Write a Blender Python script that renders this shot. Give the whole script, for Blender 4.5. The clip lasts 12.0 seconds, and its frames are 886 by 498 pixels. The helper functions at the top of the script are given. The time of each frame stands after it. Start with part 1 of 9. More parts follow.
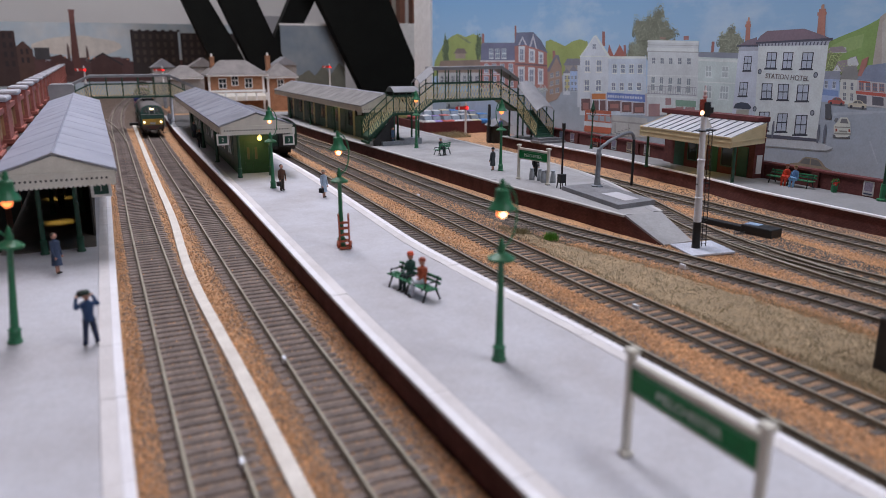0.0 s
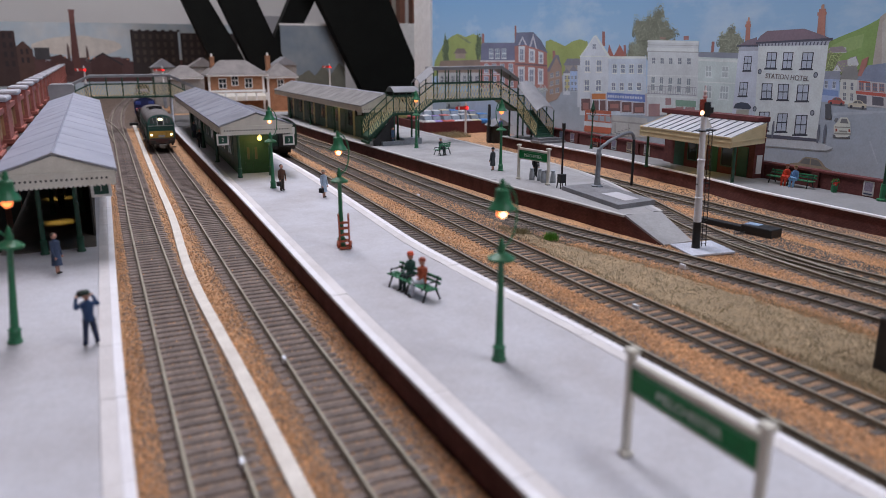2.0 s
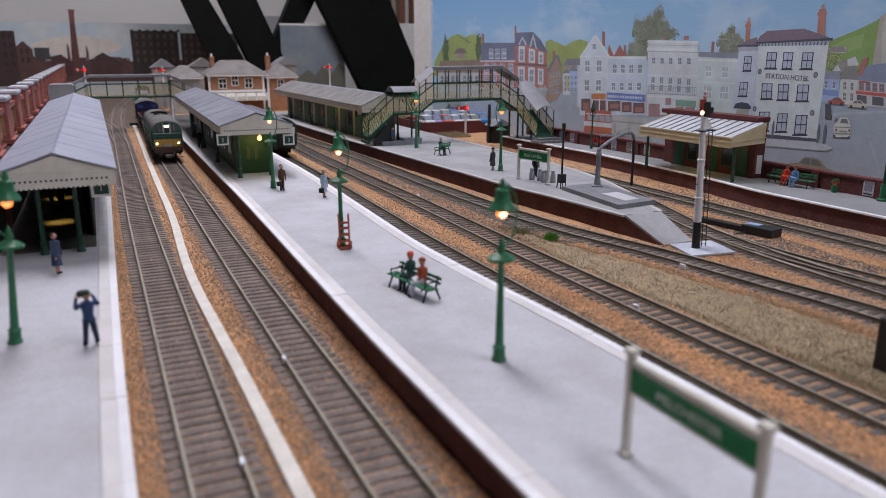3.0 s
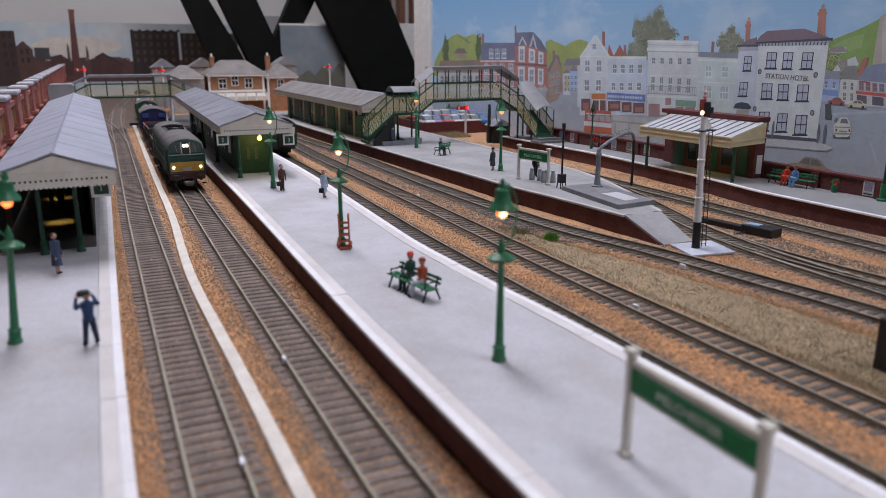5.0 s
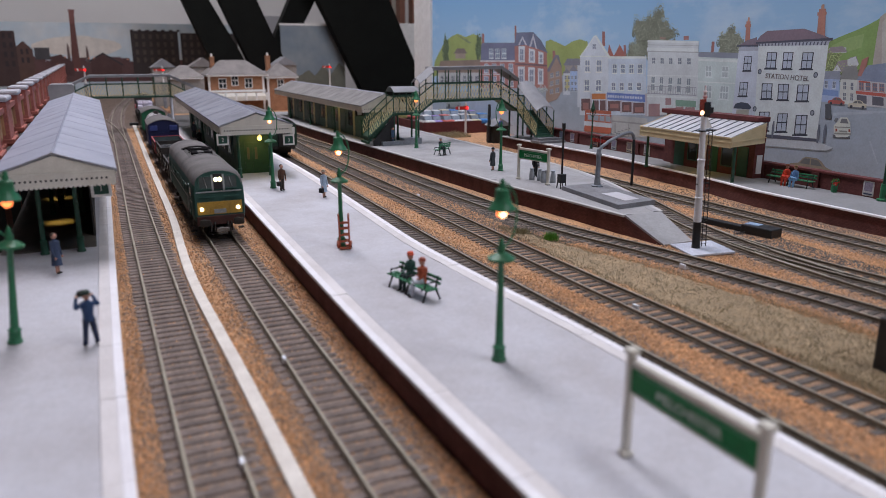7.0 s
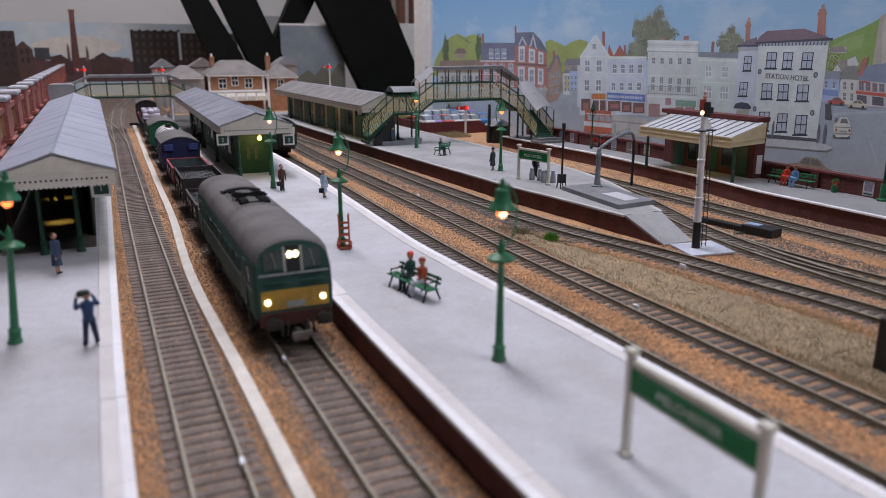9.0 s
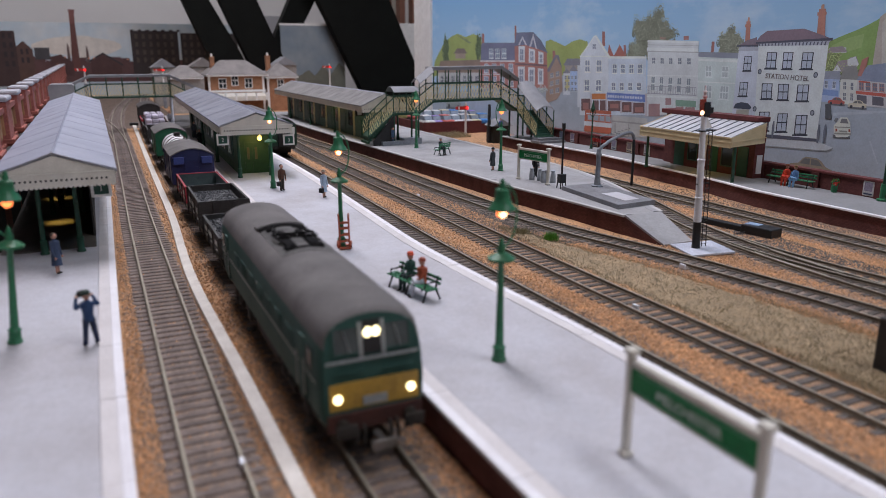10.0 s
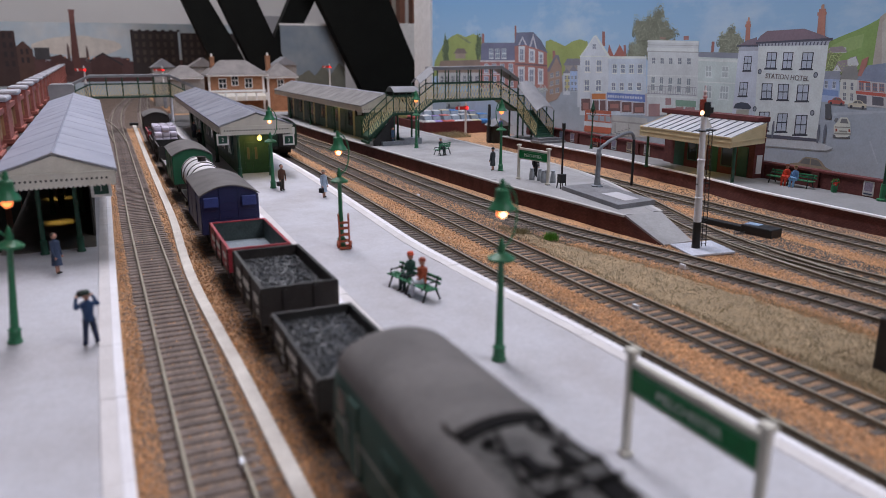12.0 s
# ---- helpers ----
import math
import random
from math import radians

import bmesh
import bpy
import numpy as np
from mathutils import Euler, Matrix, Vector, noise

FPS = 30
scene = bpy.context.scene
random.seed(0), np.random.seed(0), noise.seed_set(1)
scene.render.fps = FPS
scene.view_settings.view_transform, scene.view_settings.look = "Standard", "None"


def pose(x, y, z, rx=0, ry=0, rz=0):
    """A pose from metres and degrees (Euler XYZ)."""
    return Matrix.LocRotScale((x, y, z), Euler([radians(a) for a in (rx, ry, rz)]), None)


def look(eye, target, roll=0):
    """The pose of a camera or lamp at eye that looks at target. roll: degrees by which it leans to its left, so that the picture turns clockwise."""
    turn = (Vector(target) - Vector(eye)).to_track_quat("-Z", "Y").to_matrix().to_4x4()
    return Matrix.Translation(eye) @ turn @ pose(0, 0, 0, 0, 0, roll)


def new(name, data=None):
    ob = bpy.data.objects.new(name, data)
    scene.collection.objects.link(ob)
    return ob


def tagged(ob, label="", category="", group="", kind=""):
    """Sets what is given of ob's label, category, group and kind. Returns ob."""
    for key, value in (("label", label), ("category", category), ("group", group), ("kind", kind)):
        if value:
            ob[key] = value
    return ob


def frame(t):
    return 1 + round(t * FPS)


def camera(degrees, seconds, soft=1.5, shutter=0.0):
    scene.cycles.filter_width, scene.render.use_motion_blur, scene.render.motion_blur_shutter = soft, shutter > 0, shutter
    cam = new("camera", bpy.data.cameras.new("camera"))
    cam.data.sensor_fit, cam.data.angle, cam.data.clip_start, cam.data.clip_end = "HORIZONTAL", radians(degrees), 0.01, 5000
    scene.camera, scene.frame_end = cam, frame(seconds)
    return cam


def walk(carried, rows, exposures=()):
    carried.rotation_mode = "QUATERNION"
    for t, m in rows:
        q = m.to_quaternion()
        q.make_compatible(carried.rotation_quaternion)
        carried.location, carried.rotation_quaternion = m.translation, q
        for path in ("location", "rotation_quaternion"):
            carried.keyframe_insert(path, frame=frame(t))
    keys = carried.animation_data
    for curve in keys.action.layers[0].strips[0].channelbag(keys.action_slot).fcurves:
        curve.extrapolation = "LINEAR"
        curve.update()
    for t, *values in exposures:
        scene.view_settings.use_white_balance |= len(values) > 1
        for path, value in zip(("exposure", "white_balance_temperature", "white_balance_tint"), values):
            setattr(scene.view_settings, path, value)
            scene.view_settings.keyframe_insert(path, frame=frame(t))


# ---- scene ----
cam = camera(61.74, 12.0, soft=0.75)
EYE = (0.0, 0.0, 0.130)
AIM = (0.40919, 0.87589, -0.25569)
VIEW = look(EYE, (EYE[0] + AIM[0], EYE[1] + AIM[1], EYE[2] + AIM[2]))
walk(cam, [(0.0, VIEW), (12.0, VIEW)], exposures=[(0.0, 0.0, 6500, 10), (12.0, 0.0, 6500, 10)])
cam.data.dof.use_dof = True
cam.data.dof.focus_distance = 0.70
cam.data.dof.aperture_fstop = 11.5

MM = 0.001

# ---- world and light ----
world = bpy.data.worlds.new("room_air")
scene.world = world
world.use_nodes = True
world.node_tree.nodes["Background"].inputs[0].default_value = (0.92, 0.92, 1.0, 1)
world.node_tree.nodes["Background"].inputs[1].default_value = 0.25


def area_lamp(name, x, y, z, sx, sy, watts, colour):
    data = bpy.data.lights.new(name, "AREA")
    data.shape, data.size, data.size_y = "RECTANGLE", sx, sy
    data.energy, data.color = watts, colour
    ob = new(name, data)
    ob.matrix_world = pose(x, y, z)
    return ob


area_lamp("unseen_ceiling_light", 0.16, 1.1, 1.52, 0.4, 1.2, 27.0, (0.92, 0.90, 1.0))
# Added fill from behind the camera that brightens front faces; no known fixture.
area_lamp("unseen_ceiling_light", 0.75, -0.55, 1.52, 0.5, 1.2, 17.0, (0.92, 0.92, 1.0))
# Added to brighten the far wall and skyline board; no known fixture.
area_lamp("unseen_ceiling_light", 0.1, 2.75, 1.52, 0.4, 1.0, 8.5, (0.96, 0.94, 1.0))


def glow_lamp(x, y, z, watts, colour=(1.0, 0.72, 0.2)):
    data = bpy.data.lights.new("canopy_bulb", "POINT")
    data.energy, data.color, data.shadow_soft_size = watts, colour, 0.002
    ob = new("canopy_bulb", data)
    ob.location = (x * MM, y * MM, z * MM)
    return ob


def down_lamp(x, y, z, watts, colour=(1.0, 0.70, 0.16)):
    """A shaded lamp under a roof that throws a pool of light on the floor."""
    data = bpy.data.lights.new("shaded_bulb", "SPOT")
    data.energy, data.color, data.shadow_soft_size = watts, colour, 0.003
    data.spot_size, data.spot_blend = math.radians(32), 1.0
    ob = new("shaded_bulb", data)
    ob.location = (x * MM, y * MM, z * MM)
    return ob


# ---- materials ----
def mat(name, c1, c2=None, size=6.0, rough=0.6, bump=0.15, metal=0.0, grain=0.8, spread=0.25, emit=0.0, per_piece=0.0, spec=0.4):
    """Two-scale mottled paint, stone, metal or plastic. size and grain in millimetres."""
    m = bpy.data.materials.new(name)
    m.use_nodes = True
    nt = m.node_tree
    n, l = nt.nodes, nt.links
    bsdf = n["Principled BSDF"]
    bsdf.inputs["Roughness"].default_value = rough
    bsdf.inputs["Metallic"].default_value = metal
    bsdf.inputs["Specular IOR Level"].default_value = spec
    c2 = c2 or tuple(v * 0.72 for v in c1)
    tc = n.new("ShaderNodeTexCoord")
    big = n.new("ShaderNodeTexNoise")
    big.inputs["Scale"].default_value = 1000.0 / size
    big.inputs["Detail"].default_value = 5
    big.inputs["Roughness"].default_value = 0.65
    fine = n.new("ShaderNodeTexNoise")
    fine.inputs["Scale"].default_value = 1000.0 / grain
    fine.inputs["Detail"].default_value = 3
    l.new(tc.outputs["Object"], big.inputs["Vector"])
    l.new(tc.outputs["Object"], fine.inputs["Vector"])
    ramp = n.new("ShaderNodeMapRange")
    ramp.inputs[1].default_value, ramp.inputs[2].default_value = 0.35, 0.65
    l.new(big.outputs["Fac"], ramp.inputs[0])
    mix = n.new("ShaderNodeMix")
    mix.data_type = "RGBA"
    mix.inputs[6].default_value, mix.inputs[7].default_value = (*c1, 1), (*c2, 1)
    l.new(ramp.outputs[0], mix.inputs[0])
    hsv = n.new("ShaderNodeHueSaturation")
    val = n.new("ShaderNodeMapRange")
    val.inputs[1].default_value, val.inputs[2].default_value = 0.3, 0.7
    val.inputs[3].default_value, val.inputs[4].default_value = 1 - spread, 1 + spread
    l.new(fine.outputs["Fac"], val.inputs[0])
    out = val.outputs[0]
    if per_piece:
        info = n.new("ShaderNodeObjectInfo")
        pr = n.new("ShaderNodeMapRange")
        pr.inputs[3].default_value, pr.inputs[4].default_value = 1 - per_piece, 1 + per_piece
        l.new(info.outputs["Random"], pr.inputs[0])
        mul = n.new("ShaderNodeMath")
        mul.operation = "MULTIPLY"
        l.new(out, mul.inputs[0])
        l.new(pr.outputs[0], mul.inputs[1])
        out = mul.outputs[0]
    l.new(out, hsv.inputs["Value"])
    l.new(mix.outputs[2], hsv.inputs["Color"])
    l.new(hsv.outputs["Color"], bsdf.inputs["Base Color"])
    rr = n.new("ShaderNodeMapRange")
    rr.inputs[3].default_value, rr.inputs[4].default_value = max(0.04, rough - 0.1), min(1, rough + 0.1)
    l.new(big.outputs["Fac"], rr.inputs[0])
    l.new(rr.outputs[0], bsdf.inputs["Roughness"])
    if bump:
        b = n.new("ShaderNodeBump")
        b.inputs["Strength"].default_value = bump
        b.inputs["Distance"].default_value = grain * MM * 0.5
        l.new(fine.outputs["Fac"], b.inputs["Height"])
        l.new(b.outputs["Normal"], bsdf.inputs["Normal"])
    if emit:
        bsdf.inputs["Emission Color"].default_value = (*c1, 1)
        bsdf.inputs["Emission Strength"].default_value = emit
    return m


def brick_mat(name, c1, c2, mortar, axes, length=3.0, height=1.0, rough=0.85, joint=0.12):
    """Printed or moulded model brickwork; axes: which object axes run along and up the wall."""
    m = mat(name, c1, c2, size=14, rough=rough, bump=0.2, grain=0.7)
    n, l = m.node_tree.nodes, m.node_tree.links
    bsdf = n["Principled BSDF"]
    tc = n.new("ShaderNodeTexCoord")
    sep = n.new("ShaderNodeSeparateXYZ")
    com = n.new("ShaderNodeCombineXYZ")
    l.new(tc.outputs["Object"], sep.inputs[0])
    l.new(sep.outputs[axes[0]], com.inputs[0])
    l.new(sep.outputs[axes[1]], com.inputs[1])
    br = n.new("ShaderNodeTexBrick")
    br.inputs["Scale"].default_value = 1000.0
    br.inputs["Brick Width"].default_value = length
    br.inputs["Row Height"].default_value = height
    br.inputs["Mortar Size"].default_value = joint
    br.inputs["Color1"].default_value, br.inputs["Color2"].default_value = (1, 1, 1, 1), (0.72, 0.7, 0.7, 1)
    br.inputs["Mortar"].default_value = (*mortar, 1)
    l.new(com.outputs[0], br.inputs["Vector"])
    mul = n.new("ShaderNodeMix")
    mul.data_type, mul.blend_type = "RGBA", "MULTIPLY"
    mul.inputs[0].default_value = 1.0
    src = bsdf.inputs["Base Color"].links[0].from_socket
    l.new(src, mul.inputs[6])
    l.new(br.outputs["Color"], mul.inputs[7])
    l.new(mul.outputs[2], bsdf.inputs["Base Color"])
    return m


def glass_mat(name, colour=(0.02, 0.025, 0.03), rough=0.08):
    return mat(name, colour, colour, rough=rough, bump=0.0, spread=0.1, spec=0.5)


def sky_mat(name, low, high, cloud):
    """Printed sky: paler towards the horizon, with soft drawn-out clouds."""
    m = mat(name, low, high, size=190, grain=30, rough=0.75, bump=0.0, spread=0.03)
    n, l = m.node_tree.nodes, m.node_tree.links
    tc = n.new("ShaderNodeTexCoord")
    sep = n.new("ShaderNodeSeparateXYZ")
    l.new(tc.outputs["Object"], sep.inputs[0])
    up = n.new("ShaderNodeMapRange")
    up.inputs[1].default_value, up.inputs[2].default_value = 0.09, 0.23
    l.new(sep.outputs[2], up.inputs[0])
    grade = n.new("ShaderNodeMix")
    grade.data_type = "RGBA"
    grade.inputs[6].default_value, grade.inputs[7].default_value = (*low, 1), (*high, 1)
    l.new(up.outputs[0], grade.inputs[0])
    mp = n.new("ShaderNodeMapping")
    mp.inputs["Scale"].default_value = (1.0, 7.0, 17.0)
    l.new(tc.outputs["Object"], mp.inputs[0])
    puff = n.new("ShaderNodeTexNoise")
    puff.inputs["Scale"].default_value, puff.inputs["Detail"].default_value, puff.inputs["Roughness"].default_value = 1.0, 6, 0.6
    l.new(mp.outputs[0], puff.inputs["Vector"])
    amount = n.new("ShaderNodeMapRange")
    amount.inputs[1].default_value, amount.inputs[2].default_value, amount.inputs[4].default_value = 0.5, 0.72, 0.8
    l.new(puff.outputs["Fac"], amount.inputs[0])
    mix = n.new("ShaderNodeMix")
    mix.data_type = "RGBA"
    mix.inputs[7].default_value = (*cloud, 1)
    l.new(amount.outputs[0], mix.inputs[0])
    l.new(grade.outputs[2], mix.inputs[6])
    l.new(mix.outputs[2], n["Principled BSDF"].inputs["Base Color"])
    return m


M = {
    "town_sky": sky_mat("printed_town_sky", (0.43, 0.63, 0.83), (0.23, 0.47, 0.76), (0.60, 0.74, 0.86)),
    "ballast": mat("ballast", (0.50, 0.275, 0.135), (0.36, 0.21, 0.12), size=26, grain=1.3, rough=0.95, bump=1.0, spread=0.45),
    "cinder": mat("brown_cinders", (0.15, 0.105, 0.08), (0.085, 0.062, 0.05), size=22, grain=1.4, rough=0.95, bump=0.8, spread=0.4),
    "stone": mat("ballast_stone", (0.60, 0.33, 0.165), (0.42, 0.25, 0.145), size=9, grain=1.6, rough=0.95, bump=0.3, spread=0.5),
    "stone_grey": mat("ballast_stone_grey", (0.17, 0.15, 0.135), (0.10, 0.09, 0.085), size=9, grain=1.6, rough=0.95, bump=0.3, spread=0.5),
    "bed": mat("track_bed", (0.25, 0.19, 0.155), (0.15, 0.115, 0.10), size=18, grain=1.2, rough=0.95, bump=0.9, spread=0.4),
    "bed_orange": mat("track_bed_orange", (0.36, 0.22, 0.135), (0.22, 0.145, 0.10), size=14, grain=1.2, rough=0.95, bump=0.9, spread=0.4),
    "bed_grey": mat("track_bed_grey", (0.13, 0.115, 0.105), (0.08, 0.072, 0.068), size=18, grain=1.2, rough=0.95, bump=0.9, spread=0.4),
    "sleeper": mat("sleeper_wood", (0.215, 0.17, 0.155), (0.12, 0.095, 0.085), size=8, grain=0.8, rough=0.85, bump=0.3, per_piece=0.22),
    "sleeper_dark": mat("sleeper_dark", (0.12, 0.10, 0.09), (0.075, 0.065, 0.058), size=8, grain=0.8, rough=0.85, bump=0.3, per_piece=0.22),
    "rail_side": mat("rail_rust", (0.20, 0.16, 0.115), (0.13, 0.10, 0.075), size=20, rough=0.7, metal=0.1),
    "rail_head": mat("rail_head", (0.33, 0.30, 0.24), (0.24, 0.21, 0.165), size=25, rough=0.55, metal=0.3, bump=0.05),
    "concrete_grey": mat("worn_grey_concrete", (0.335, 0.335, 0.345), (0.255, 0.25, 0.255), size=45, grain=1.6, rough=0.85, bump=0.1, spread=0.08),
    "concrete_darkest": mat("darkest_concrete", (0.11, 0.105, 0.105), (0.07, 0.068, 0.068), size=30, grain=1.6, rough=0.9, bump=0.2, spread=0.2),
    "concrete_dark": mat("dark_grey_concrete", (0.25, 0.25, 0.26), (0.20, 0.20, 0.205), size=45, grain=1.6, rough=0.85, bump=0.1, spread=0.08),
    "coping_grey": mat("grey_coping", (0.47, 0.46, 0.46), (0.37, 0.36, 0.36), size=30, grain=1.2, rough=0.8, bump=0.1, spread=0.07, per_piece=0.05),
    "concrete": mat("platform_concrete", (0.485, 0.485, 0.525), (0.405, 0.39, 0.41), size=48, grain=1.6, rough=0.85, bump=0.08, spread=0.06),
    "coping": mat("coping_stone", (0.65, 0.62, 0.625), (0.55, 0.52, 0.52), size=30, grain=1.2, rough=0.8, bump=0.1, spread=0.07, per_piece=0.04),
    "white_line": mat("white_edge_paint", (0.79, 0.78, 0.82), (0.70, 0.68, 0.71), size=22, grain=1.0, rough=0.7, bump=0.1, spread=0.06),
    "wall_brick": brick_mat("platform_brick", (0.17, 0.062, 0.058), (0.115, 0.042, 0.04), (0.55, 0.5, 0.5), (1, 2), 3.4, 1.1),
    "red_brick_x": brick_mat("red_brick_side", (0.46, 0.16, 0.13), (0.33, 0.11, 0.09), (0.75, 0.7, 0.65), (1, 2)),
    "dark_brick": brick_mat("dark_red_brick", (0.15, 0.045, 0.04), (0.10, 0.03, 0.03), (0.8, 0.7, 0.7), (1, 2)),
    "orange_brick": brick_mat("orange_brick", (0.40, 0.20, 0.11), (0.30, 0.145, 0.08), (0.85, 0.8, 0.75), (0, 2), 4, 1.3),
    "strip": mat("white_plastic_strip", (0.70, 0.655, 0.60), (0.58, 0.53, 0.48), size=16, grain=1.2, rough=0.6, bump=0.1, spread=0.08),
    "green": mat("green_paint", (0.030, 0.18, 0.082), (0.022, 0.125, 0.058), size=8, rough=0.4, bump=0.1),
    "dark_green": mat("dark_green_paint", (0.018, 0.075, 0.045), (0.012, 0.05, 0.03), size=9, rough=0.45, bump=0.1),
    "door_green": mat("green_board", (0.028, 0.085, 0.024), (0.02, 0.06, 0.018), size=9, rough=0.5, bump=0.1),
    "slate": mat("canopy_roof_lead", (0.32, 0.335, 0.41), (0.26, 0.275, 0.345), size=40, grain=1.5, rough=0.55, bump=0.08, spread=0.06),
    "slate_worn": mat("worn_lead_roof", (0.21, 0.22, 0.27), (0.135, 0.14, 0.175), size=34, grain=1.6, rough=0.45, bump=0.15, spread=0.14, per_piece=0.12),
    "slate_brown": mat("weathered_roof_sheet", (0.215, 0.205, 0.20), (0.15, 0.143, 0.142), size=26, grain=1.4, rough=0.7, bump=0.15, spread=0.14, per_piece=0.08),
    "slate_light": mat("grey_roof_sheet", (0.27, 0.27, 0.285), (0.20, 0.20, 0.215), size=30, grain=1.5, rough=0.6, bump=0.1, spread=0.08),
    "cream": mat("cream_paint", (0.66, 0.63, 0.56), (0.55, 0.52, 0.46), size=14, rough=0.55, bump=0.08, spread=0.06),
    "white_paint": mat("white_paint", (0.76, 0.75, 0.73), (0.66, 0.65, 0.63), size=12, rough=0.5, bump=0.06, spread=0.06),
    "black": mat("black_paint", (0.018, 0.018, 0.02), (0.011, 0.011, 0.012), size=8, rough=0.45, bump=0.1),
    "iron": mat("dark_iron", (0.05, 0.05, 0.055), (0.03, 0.03, 0.033), size=8, rough=0.5, bump=0.1, metal=0.3),
    "grey_iron": mat("grey_painted_iron", (0.22, 0.24, 0.27), (0.15, 0.165, 0.19), size=9, rough=0.45, bump=0.1),
    "silver": mat("silver_paint", (0.76, 0.78, 0.84), (0.64, 0.66, 0.72), size=9, rough=0.35, bump=0.06, metal=0.0, spread=0.08),
    "lattice": mat("cream_lattice", (0.78, 0.68, 0.40), (0.66, 0.57, 0.33), size=9, rough=0.6, bump=0.08),
    "glass": glass_mat("dark_glass"),
    "lamp_warm": mat("lamp_bulb_orange", (1.0, 0.25, 0.07), (1.0, 0.25, 0.07), emit=2.2, bump=0, spread=0.02),
    "lamp_core": mat("lamp_core_white", (1.0, 0.62, 0.34), (1.0, 0.62, 0.34), emit=4.0, bump=0, spread=0.02),
    "lamp_yellow": mat("lamp_bulb_yellow", (1.0, 0.66, 0.2), (1.0, 0.66, 0.2), emit=2.5, bump=0, spread=0.02),
    "lamp_white": mat("headlamp_lit", (1.0, 0.86, 0.50), (1.0, 0.86, 0.50), emit=3.6, bump=0, spread=0.02),
    "lamp_red": mat("signal_red_lit", (1.0, 0.02, 0.02), (1.0, 0.02, 0.02), emit=3.0, bump=0, spread=0.02),
    "wall": mat("white_wall_paint", (0.74, 0.72, 0.71), (0.70, 0.68, 0.67), size=300, grain=3, rough=0.9, bump=0.05, spread=0.02),
    "carpet": mat("room_carpet", (0.22, 0.21, 0.2), (0.17, 0.16, 0.155), size=60, grain=4, rough=0.95, bump=0.5),
    "beam": mat("black_steel_leg", (0.005, 0.006, 0.005), (0.004, 0.0045, 0.004), size=60, rough=0.8, bump=0.05, spec=0.15),
    "sky_paint_far": mat("painted_sky_far", (0.36, 0.50, 0.60), (0.62, 0.62, 0.60), size=300, grain=30, rough=0.75, bump=0.0, spread=0.05),
}


